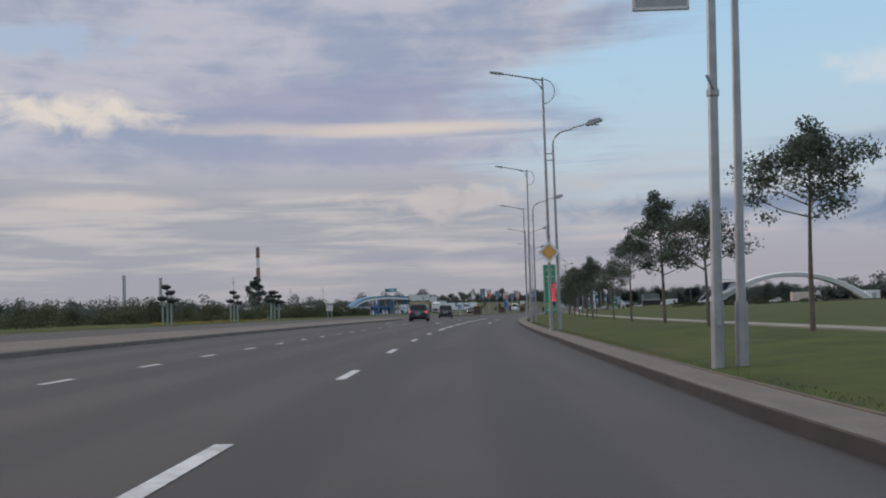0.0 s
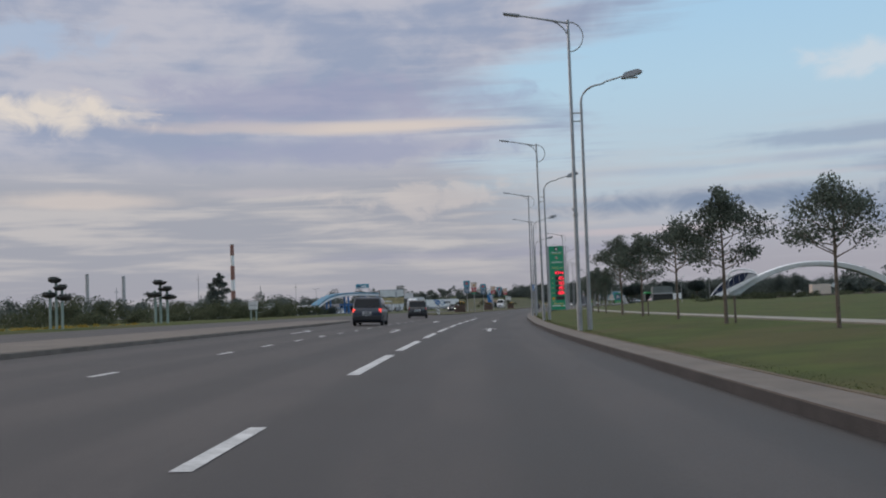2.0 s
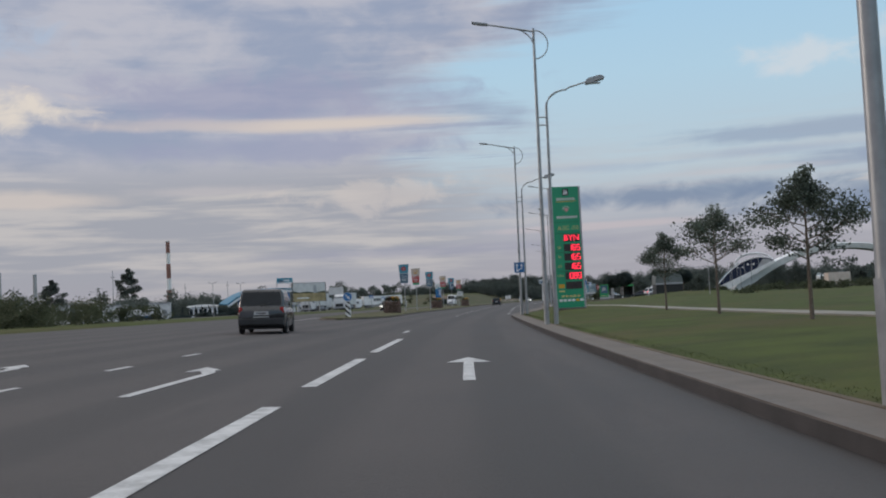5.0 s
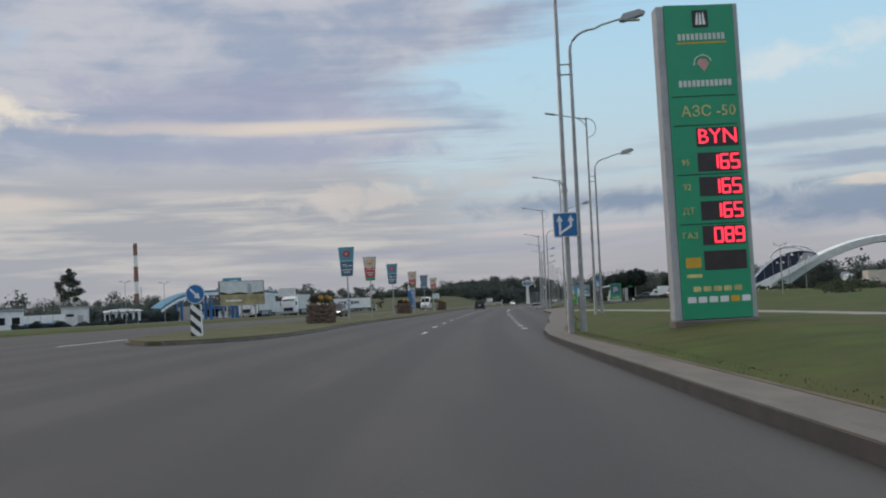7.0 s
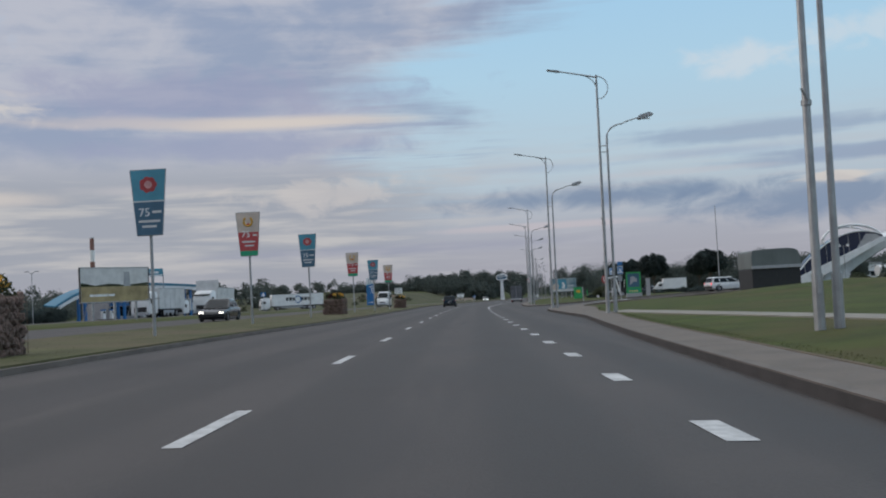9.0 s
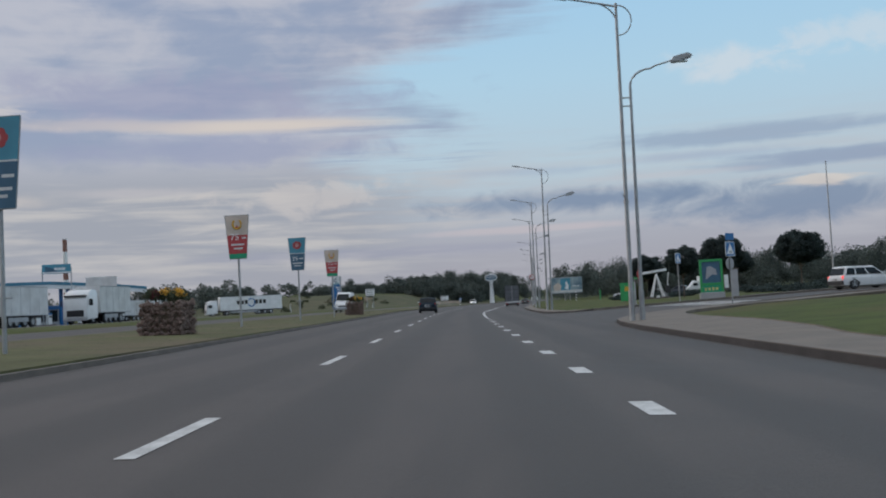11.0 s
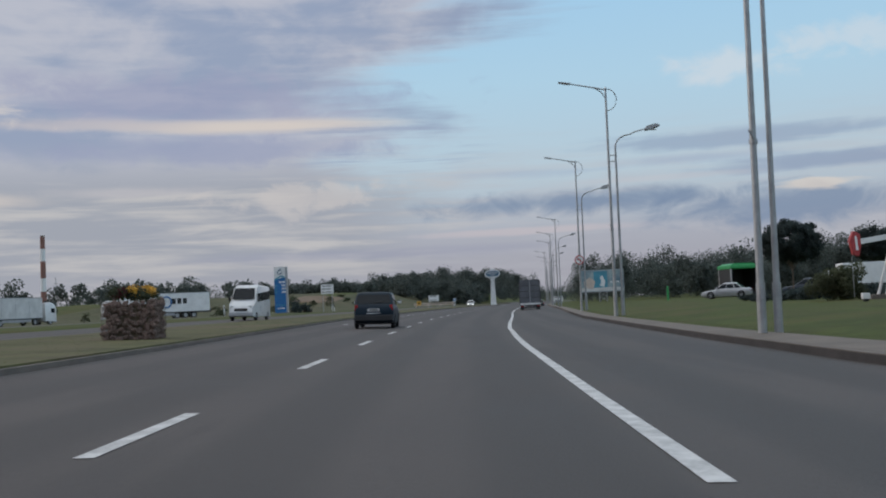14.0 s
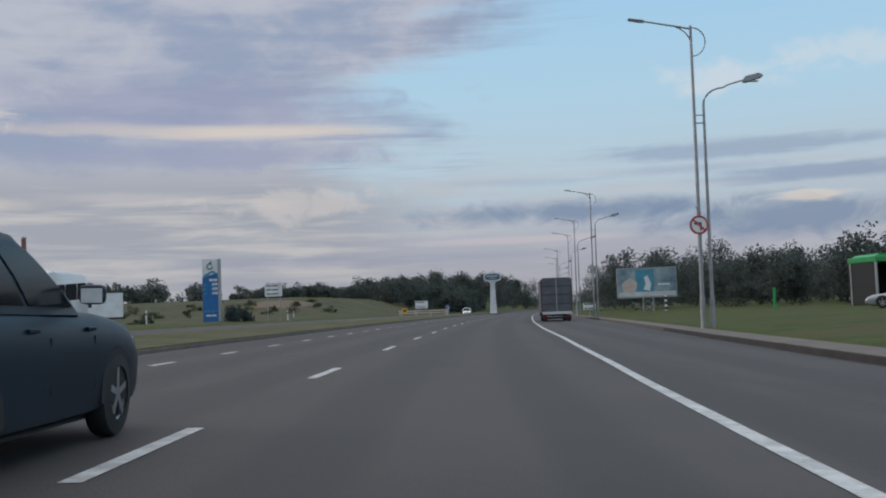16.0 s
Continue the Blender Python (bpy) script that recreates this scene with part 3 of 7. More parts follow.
# medians between the carriageways
MED_1 = fine_line([(-110, -10.3), (60, -10.3), (100, -10.2), (112, -10.5), (117, -11.2), (118.5, -12)])
ribbon("median_1", [(s, -13.7 if s < 112 else -13.7 + (s - 112) * 0.2) for s, _ in MED_1], MED_1, "pave", "dusty paved median strip with a low kerb",
       lambda s, l: road_z(l) + 0.13, skirt=0.3)
ribbon("median_kerb", MED_1, beside(MED_1, 0.14), "kerb", "worn concrete kerb of the median", lambda s, l: road_z(l) + 0.12, skirt=0.3)
_s2 = [165.2, 166, 168, 172, 178, 186, 195] + [float(v) for v in range(205, 640, 6)]
_right2 = [float(np.interp(s, (165.2, 166, 168, 172, 178, 190, 210, 230, 300, 345, 640), (-9.4, -8.6, -7.7, -7.0, -6.9, -7.4, -7.4, -7.0, -7.6, -8.8, -8.8))) + bend(s) for s in _s2]
_left2 = [float(np.interp(s, (165.2, 166, 168, 172, 178, 200, 215, 240, 300, 640), (-9.8, -10.6, -11.4, -12.0, -12.4, -12.9, -13.4, -14.2, -14.4, -14.4))) + bend(s) for s in _s2]
ribbon("median_2", list(zip(_s2, _left2)), list(zip(_s2, _right2)), "median", "grassy median island with dry edges", lambda s, l: road_z(l - bend(s)) + 0.14, skirt=0.3)
_k2 = list(zip(_s2, _right2))
ribbon("median_kerb", _k2, beside(_k2, 0.12), "kerb", "low concrete kerb of the grassy median", lambda s, l: road_z(l - bend(s)) + 0.1, skirt=0.3)
_k3 = list(zip(_s2, _left2))
ribbon("median_kerb", beside(_k3, -0.12), _k3, "kerb", "low concrete kerb of the grassy median", lambda s, l: road_z(l - bend(s)) + 0.1, skirt=0.3)

# footpath across the lawn
_path = fine_line([(-60, 9.9), (30, 9.5), (58, 9.4), (90, 9.4), (120, 9.2), (140, 9.1), (165, 9.3), (180, 9.0), (196, 8.2), (210, 7.4), (226, 6.9)])
ribbon("footpath", _path, beside(_path, 0.9), "path", "narrow pale concrete footpath across the lawn", lambda s, l: land_z(s, l) + 0.035, skirt=0.12)
# forecourt of the filling station across the road
_fs, _fl = [float(v) for v in range(225, 475, 10)], [-95.0 + 5 * k for k in range(14)]
_fv = []
for s in _fs:
    for l in _fl:
        x, y, _ = spot(s, l + bend(s))
        _fv.append((x, y, ground_z(s, l + bend(s)) + 0.03 - (0.1 if l in (_fl[0], _fl[-1]) or s in (_fs[0], _fs[-1]) else 0.0)))
sheet("forecourt", _fv, [(a * 14 + b, a * 14 + b + 1, (a + 1) * 14 + b + 1, (a + 1) * 14 + b) for a in range(len(_fs) - 1) for b in range(13)], "asphalt",
      "asphalt forecourt and lorry park", uv=[(s, l) for s in _fs for l in _fl])

# rough dry grass and a bare track on the slope past the filling station
def slope_strip(name, s0, s1, l0, l1, mat, label, lift):
    ls = [l0 + (l1 - l0) * k / 9 for k in range(10)]
    ss = [s0 + (s1 - s0) * k / 40 for k in range(41)]
    verts = []
    for s in ss:
        for l in ls:
            x, y, _ = spot(s, l + bend(s))
            edge = 0.12 if l in (ls[0], ls[-1]) or s in (ss[0], ss[-1]) else 0.0
            verts.append((x, y, ground_z(s, l + bend(s)) + lift - edge * 3))
    ob = sheet(name, verts, [(a * 10 + b, a * 10 + b + 1, (a + 1) * 10 + b + 1, (a + 1) * 10 + b) for a in range(40) for b in range(9)], mat, label)
    ob.data.polygons.foreach_set("use_smooth", [True] * 360)


slope_strip("rough_grass", 405, 640, -100, -22.6, "rough", "rough yellowing grass on the slope", 0.10)
slope_strip("bare_track", 492, 512, -50, -38, "track", "bare ochre earth track on the slope", 0.17)

# ---- road markings ----
def marking(s0, s1, l0, l1, width, label="white painted road marking", step=4.0):
    n = max(2, int(abs(s1 - s0) / step) + 1)
    ss = [s0 + (s1 - s0) * k / (n - 1) for k in range(n)]
    mid = [l0 + (l1 - l0) * k / (n - 1) + bend(s) for k, s in enumerate(ss)]
    a = [(s, l - width / 2) for s, l in zip(ss, mid)]
    b = [(s, l + width / 2) for s, l in zip(ss, mid)]
    ob = ribbon("road_marking", a, b, "paint", label, lambda s, l: road_z(l - bend(s)) + 0.006)
    ob["kind"] = "structure"


def lane_left(s):
    return float(np.interp(s, (0, 165, 185, 200, 235, 260, 290), (-1.84, -1.84, -2.18, -2.17, -2.48, -2.58, -2.66)))


for k in range(-1, 5):
    marking(15.4 + 9.9 * (k), 17.8 + 9.9 * k, lane_left(0), lane_left(0), 0.15)
for a, b in ((54.4, 61.0), (63.3, 70.2), (73.4, 79.5), (82.0, 89.4), (91.9, 98.3), (100.0, 106.5), (109, 115.5), (118, 126)):
    marking(a, b, -1.84, -1.84, 0.2)
marking(132.5, 134.9, -2.22, -2.22, 0.15)
DASH = (172.2, 182.2, 191.9, 201.2, 211.8, 222.4, 233.0, 242.5, 252.3, 262.6, 272.7, 282.3, 292.0, 301.6, 311.2, 320.9, 330.5, 341.8, 352.0)
for k in range(38):
    s = DASH[k] if k < len(DASH) else 352.0 + 10.2 * (k - len(DASH) + 1)
    marking(s, s + (2.5 if s < 230 else 2.9), lane_left(s), lane_left(s), 0.15)
for k in range(0, 11):
    s = 9.9 + 4.45 * k
    if s < 60:
        marking(s, s + 1.2, -5.95, -5.95, 0.13)
for k in range(0, 13):
    s = 62.0 + 4.65 * k
    marking(s, s + 1.25, -5.9, -5.9, 0.13)
for k in range(20):
    s = 176.7 + 5.3 * k
    if s < 279:
        l = float(np.interp(s, (175, 205, 240, 257, 282), (1.92, 1.90, 1.53, 1.42, 1.42)))
        marking(s, s + 1.2, l, l, 0.24)
for a in range(281, 560, 6):
    l = float(np.interp(a, (281, 300, 317, 325, 332, 350, 400, 560), (1.42, 1.5, 1.8, 2.1, 2.4, 2.8, 3.1, 3.1)))
    marking(a, a + 6.02, l, float(np.interp(a + 6.02, (281, 300, 317, 325, 332, 350, 400, 560), (1.42, 1.5, 1.8, 2.1, 2.4, 2.8, 3.1, 3.1))), 0.17)
for k in range(0, 30):
    s = 329.2 + 5.4 * k
    marking(s, s + 1.5, -6.5, -6.5, 0.13)
for k in range(0, 10):
    marking(190 + 12 * k, 198 + 12 * k, -14.9 if k > 2 else -13.6, -14.9 if k > 2 else -13.6, 0.15)

marking(166, 226, -12.9, -14.6, 0.16)


def lane_arrow(s, l, bent=0.0):
    """A straight arrow, or one whose head turns to the left."""
    z = lambda a, b: road_z(b) + 0.007
    if not bent:
        shapes = [[(-0.085, 0), (0.085, 0), (0.085, 4.3), (-0.085, 4.3)], [(-0.38, 4.1), (0.38, 4.1), (0.0, 5.7)]]
    else:
        shapes = [[(0.0, 0), (0.15, 0), (0.15, 4.2), (0.0, 4.2)], [(0.0, 3.9), (0.15, 4.2), (-0.1, 5.0), (-0.22, 4.6)], [(-0.42, 4.4), (0.1, 4.75), (-0.36, 5.6)]]
    verts, faces = [], []
    for k, shape in enumerate(shapes):
        faces.append(tuple(range(len(verts), len(verts) + len(shape))))
        for a, b in shape:
            x, y, _ = spot(s + b, l + a)
            verts.append((x, y, z(s + b, l + a) + 0.002 * k))
    ob = sheet("lane_arrow", verts, faces, "paint", "white painted lane arrow on the asphalt", "structure", category="road marking")
    tagged(ob, group="lane arrows")


lane_arrow(82.2, 0.30)
lane_arrow(109.6, 0.20)
lane_arrow(81.6, -3.95, 1)
lane_arrow(108.0, -3.95, 1)
lane_arrow(81.0, -8.0, 1)
lane_arrow(110.0, -8.0, 1)


def base_z(s, l):
    """The height on which a thing stands at s, l."""
    r = l - bend(s)
    if -14.4 < r < -6.9:
        return road_z(r) + (0.135 if s < 120 or s > 165 else 0.0)
    if r < -22.2:
        return ground_z(s, l) + (0.03 if 225 < s < 470 and l > -95 else 0.0)
    if r > 0 and (s < 261 or s > 284 or r > 20):
        return land_z(s, r) if s < 400 else ground_z(s, l)
    return road_z(r)


def stand(name, s, l, label, category, group="", turn=0.0, dz=0.0, kind=""):
    x, y, h = spot(s, l)
    return thing(name, (x, y, base_z(s, l) + dz), label, category, group, kind, h + turn)


# ---- street lamps: a tall mast over the road, a shorter one over the lawn, tied together ----
def street_lamp():
    lamp = thing("street_lamp", (0, 0, 0), "pair of grey steel lamp masts tied by brackets, arms both ways", "street lamp", "lamps along the road")
    tall = part("tall_mast", tube([(0, 0, -0.6), (0, 0, 1.2), (0, 0, 6), (0, 0, 11.25)], 0.098, sides=10, end=0.05), "steel", lamp, "tall tapered galvanised mast", 40)
    part("base_sleeve", tube([(0, 0, -0.4), (0, 0, 0.9)], 0.101, sides=10), "steel", tall)
    part("door_panel", box(0.07, 0.02, 0.28, (0, -0.098, 0.55), 0.004), "grey", tall)
    short = part("short_mast", tube([(0.36, 0, -0.6), (0.36, 0, 1.2), (0.36, 0, 8.2)], 0.092, sides=10, end=0.048), "steel", lamp, "shorter galvanised mast beside the tall one", 40)
    part("base_sleeve", tube([(0.36, 0, -0.4), (0.36, 0, 0.9)], 0.096, sides=10), "steel", short)
    for z in (7.5, 7.8):
        part("bracket", tube([(0, 0, z), (0.36, 0, z)], 0.025, sides=6), "steel", lamp)
    arc = [(0.36 + 1.0 * (1 - math.cos(a)) * 0.75, 0, 8.2 + 0.62 * math.sin(a)) for a in np.linspace(0, math.pi / 2, 7)]
    arc += [(1.3, 0, 8.92), (2.05, 0, 9.12)]
    part("short_arm", tube(arc, 0.042, sides=8, end=0.03), "steel", lamp, "", 50)
    head = part("lamp_head", slab([(1.85, 9.0), (2.0, 8.98), (2.6, 9.16), (2.62, 9.24), (2.45, 9.32), (1.95, 9.2)], -0.13, 0.13, bevel=0.02), "grey", lamp, "grey cobra-head lamp")
    part("lens", box(0.4, 0.18, 0.04, (2.25, 0, 9.0), 0.01), "lens", head)
    part("long_arm", tube([(0.06, 0, 11.12), (-0.7, 0, 11.28), (-1.5, 0, 11.44), (-2.0, 0, 11.53)], 0.04, sides=8, end=0.03), "steel", lamp, "", 50)
    flat = part("lamp_head", slab([(-1.75, 11.45), (-2.35, 11.56), (-2.36, 11.62), (-1.75, 11.53)], -0.11, 0.11, bevel=0.015), "grey", lamp, "slim flat lamp head")
    part("lens", slab([(-1.85, 11.452), (-2.3, 11.535), (-2.3, 11.55), (-1.85, 11.468)], -0.08, 0.08), "lens", flat)
    part("brace", tube([(-1.05 + 1.05 * math.sin(a), 0, 11.33 - 0.83 * (1 - math.cos(a))) for a in np.linspace(0.1, math.pi / 2, 8)], 0.026, sides=6), "steel", lamp)
    part("half_ring", tube([(0.03 + 0.5 * math.sin(a), 0, 10.62 + 0.55 * math.cos(a)) for a in np.linspace(0.05, math.pi - 0.05, 14)], 0.024, sides=6), "steel", lamp)
    part("clamp", tube([(0, 0, 4.02), (0, 0, 4.12)], 0.096, sides=10), "steel", lamp)
    part("flag_holder", tube([(0, -0.08, 4.1), (-0.12, -0.12, 4.32)], 0.022, sides=6), "steel", lamp)
    return lamp


LAMPS = [(15.4, 3.84), (45.4, 3.65), (75.6, 3.62), (104.1, 3.5), (134.8, 3.02), (164.7, 2.83), (193.7, 6.5), (223.7, 6.55), (251.7, 5.92),
         (298.0, 6.72), (326.1, 7.84), (353.0, 9.42), (409, 13.2), (438, 15.2), (462, 17.2), (500, 19.6), (530, 22.5), (560, 26.0)]
LEAN = {15.4: 1.6, 45.4: 0.0, 75.6: 0.4, 104.1: 0.0, 298.0: 0.8}      # degrees by which single masts stand out of plumb
_lamp = street_lamp()
for k, (s, l) in enumerate(LAMPS):
    x, y, h = spot(s, l)
    at = pose(x, y, mast_z(l - bend(s)), 0, 0, h - (2.5 if s > 340 else 0)) @ pose(0, 0, 0, 0, LEAN.get(s, 0.5), 0)
    if k:
        copy_thing(_lamp, at)
    else:
        _lamp.matrix_world = at
for s, l in ((-15, 3.8), ):
    x, y, h = spot(s, l)
    copy_thing(_lamp, pose(x, y, mast_z(l), 0, 0, h))

def on_mast(name, s, l, label, category, dz):
    x, y, h = spot(s, l)
    return thing(name, (x, y, mast_z(l - bend(s)) + dz), label, category, turn=h)


# ---- road signs ----

def rounded(w, h, r, n=5):
    return [(cx + r * math.cos(a), cz + r * math.sin(a)) for cx, cz, a0 in ((w / 2 - r, h / 2 - r, 0), (-w / 2 + r, h / 2 - r, 90), (-w / 2 + r, -h / 2 + r, 180), (w / 2 - r, -h / 2 + r, 270))
            for a in (radians(a0 + 90 * k / n) for k in range(n + 1))]


def shape_part(name, outline, mat, parent, at, y=-0.02, depth=0.003, label=""):
    return part(name, slab([(at[0] + x, at[1] + z) for x, z in outline], y - depth, y), mat, parent, label)


def priority_sign():
    s, l = 45.4, 3.65
    sign = on_mast("priority_sign", s, l, "diamond road sign, amber with white rim, on a lamp mast", "road sign", dz=3.38)
    d = lambda r, c: [(p[0] * math.cos(c) - p[1] * math.sin(c), p[0] * math.sin(c) + p[1] * math.cos(c)) for p in rounded(r, r, 0.05)]
    part("panel", slab(d(0.70, radians(45)), -0.125, -0.11), "grey", sign)
    shape_part("rim", d(0.69, radians(45)), "white", sign, (0, 0), -0.1255)
    shape_part("outline", d(0.50, radians(45)), "black", sign, (0, 0), -0.129)
    shape_part("centre", d(0.47, radians(45)), "amber", sign, (0, 0), -0.1325, label="amber reflective centre")
    for z in (-0.25, 0.25):
        part("strap", tube([(0.11 * math.cos(a), 0.11 * math.sin(a), z) for a in np.linspace(0, 2 * math.pi, 13)], 0.012, sides=5), "steel", sign)


def lane_sign():
    s, l = 164.7, 2.83
    sign = on_mast("lane_sign", s, l, "square blue lane sign with two white arrows on a lamp mast", "road sign", dz=3.06)
    part("panel", slab(rounded(0.72, 0.72, 0.05), -0.125, -0.11), "grey", sign)
    shape_part("rim", rounded(0.71, 0.71, 0.05), "white", sign, (0, 0), -0.1255)
    shape_part("face", rounded(0.67, 0.67, 0.04), "signblue", sign, (0, 0), -0.129, label="blue reflective face")
    shape_part("straight_arrow", [(-0.035, -0.30), (0.035, -0.30), (0.035, 0.1), (0.1, 0.1), (0, 0.28), (-0.1, 0.1), (-0.035, 0.1)], "white", sign, (-0.17, 0), -0.1325)
    bm = slab([(-0.135, -0.26), (-0.135, -0.19), (0.12, -0.02), (0.12, 0.1), (0.055, 0.1), (0.155, 0.28), (0.255, 0.1), (0.19, 0.1), (0.19, -0.06)], -0.1355, -0.1325)
    part("bent_arrow", bm, "white", sign)
    for z in (-0.25, 0.25):
        part("strap", tube([(0.11 * math.cos(a), 0.11 * math.sin(a), z) for a in np.linspace(0, 2 * math.pi, 13)], 0.012, sides=5), "steel", sign)


def no_turn_sign():
    sign = on_mast("no_turn_sign", 353.0, 9.42, "round white no-turn sign with a red ring and bar", "road sign", dz=3.62)
    part("panel", disc(0.36, -0.125, -0.11), "grey", sign)
    part("ring", disc(0.355, -0.129, -0.1255), "red", sign, "red ring")
    part("face", disc(0.28, -0.1325, -0.1295), "white", sign)
    shape_part("arrow", [(0.03, -0.2), (0.09, -0.2), (0.09, 0.1), (-0.08, 0.1), (-0.08, 0.17), (-0.2, 0.07), (-0.08, -0.03), (-0.08, 0.04), (0.03, 0.04)], "black", sign, (0, 0), -0.133)
    shape_part("bar", [(-0.24, 0.18), (-0.19, 0.23), (0.24, -0.18), (0.19, -0.23)], "red", sign, (0, 0), -0.1365)
    for z in (-0.2, 0.2):
        part("strap", tube([(0.11 * math.cos(a), 0.11 * math.sin(a), z) for a in np.linspace(0, 2 * math.pi, 13)], 0.012, sides=5), "steel", sign)


def mast_board():
    """The board at the first lamps, of which only the lower edge comes into view."""
    board = on_mast("mast_board", 15.4, 3.84, "grey board with a pale frame bracketed to a lamp mast", "sign board", dz=5.38)
    part("panel", box(0.82, 0.05, 1.2, (-0.62, -0.02, 0.0), 0.01), "grey", board)
    for z in (-0.012, 1.17):
        part("frame_rail", box(0.86, 0.07, 0.045, (-0.62, -0.02, z), 0.006), "offwhite", board)
    for x in (-1.03, -0.21):
        part("frame_stile", box(0.04, 0.07, 1.2, (x, -0.02, 0.0), 0.006), "offwhite", board)
    for z in (0.2, 0.95):
        part("bracket", tube([(-0.22, 0, z), (0, 0, z)], 0.02, sides=6), "steel", board)


def keep_right_post():
    post = stand("keep_right_post", 170.4, -9.78, "round blue arrow sign on a striped black and white bollard post", "road sign")
    body = part("post_body", slab([(-0.19, 0), (0.19, 0), (0.17, 1.12), (-0.17, 1.12)], -0.10, 0.10, bevel=0.015), "white", post, "white plastic post body")
    for z in (0.0, 0.40, 0.80, 1.2):
        corners = [(-0.186, z + 0.19), (-0.186, z), (0.182, z - 0.33), (0.182, z - 0.14)]
        inside = []
        for (xa, za), (xb, zb) in zip(corners, corners[1:] + corners[:1]):
            for limit in (0.005, 1.115):
                if (za - limit) * (zb - limit) < 0:
                    q = (limit - za) / (zb - za)
                    inside.append((xa + (xb - xa) * q, limit))
            if 0.005 <= zb <= 1.115:
                inside.append((xb, zb))
        mid = (sum(v[0] for v in inside) / len(inside), sum(v[1] for v in inside) / len(inside))
        inside.sort(key=lambda v: math.atan2(v[1] - mid[1], v[0] - mid[0]))
        part("stripe", slab(inside, -0.104, -0.1005), "black", body)
    part("stem", tube([(0, 0, 1.1), (0, 0, 1.35)], 0.03, sides=8), "steel", post)
    panel = part("disc", disc(0.345, -0.06, -0.045, (0, 1.48)), "grey", post)
    part("rim", disc(0.34, -0.064, -0.0605, (0, 1.48)), "white", panel)
    part("face", disc(0.315, -0.068, -0.0645, (0, 1.48)), "signblue", panel, "blue reflective face")
    a = radians(-45)
    turned = [(x * math.cos(a) - z * math.sin(a), 1.48 + x * math.sin(a) + z * math.cos(a)) for x, z in ((-0.25, -0.035), (0.05, -0.035), (0.05, -0.12), (0.24, 0), (0.05, 0.12), (0.05, 0.035), (-0.25, 0.035))]
    part("arrow", slab(turned, -0.072, -0.0685), "white", panel)


priority_sign(), lane_sign(), no_turn_sign(), mast_board(), keep_right_post()


def crossing_sign(s, l, label, turn=-8):
    sign = stand("crossing_sign", s, l, label, "road sign", turn=turn)
    part("post", tube([(0, 0, -0.2), (0, 0, 3.4)], 0.038, sides=8), "steel", sign)
    panel = part("panel", slab([(x, z + 3.0) for x, z in rounded(0.7, 0.7, 0.04)], -0.055, -0.04), "white", sign)
    shape_part("face", rounded(0.64, 0.64, 0.03), "signblue", panel, (0, 3.0), -0.056, label="blue reflective face")
    shape_part("triangle", [(-0.27, -0.24), (0.27, -0.24), (0, 0.27)], "white", panel, (0, 3.0), -0.06)
    for k in range(3):
        shape_part("stripe", [(-0.1 + 0.08 * k, -0.19), (-0.06 + 0.08 * k, -0.19), (-0.05 + 0.08 * k, -0.08), (-0.09 + 0.08 * k, -0.08)], "black", panel, (0, 3.0), -0.0635)



# ---- the fuel price sign ----
SEGMENTS = {"0": "abcdef", "1": "bc", "5": "acdfg", "6": "acdefg", "8": "abcdefg", "9": "abcdfg"}


def digit(bm, char, x, z, w, h, y):
    t = w * 0.28
    bars = {"a": (0, h / 2, w, t), "g": (0, 0, w, t), "d": (0, -h / 2, w, t), "f": (-w / 2, h / 4, t, h / 2), "b": (w / 2, h / 4, t, h / 2),
            "e": (-w / 2, -h / 4, t, h / 2), "c": (w / 2, -h / 4, t, h / 2)}
    for seg in SEGMENTS[char]:
        bx, bz, bw, bh = bars[seg]
        box(bw + (t * 0.4 if bw > bh else 0), 0.006, bh, (x + bx, y, z + bz - bh / 2), 0, bm)


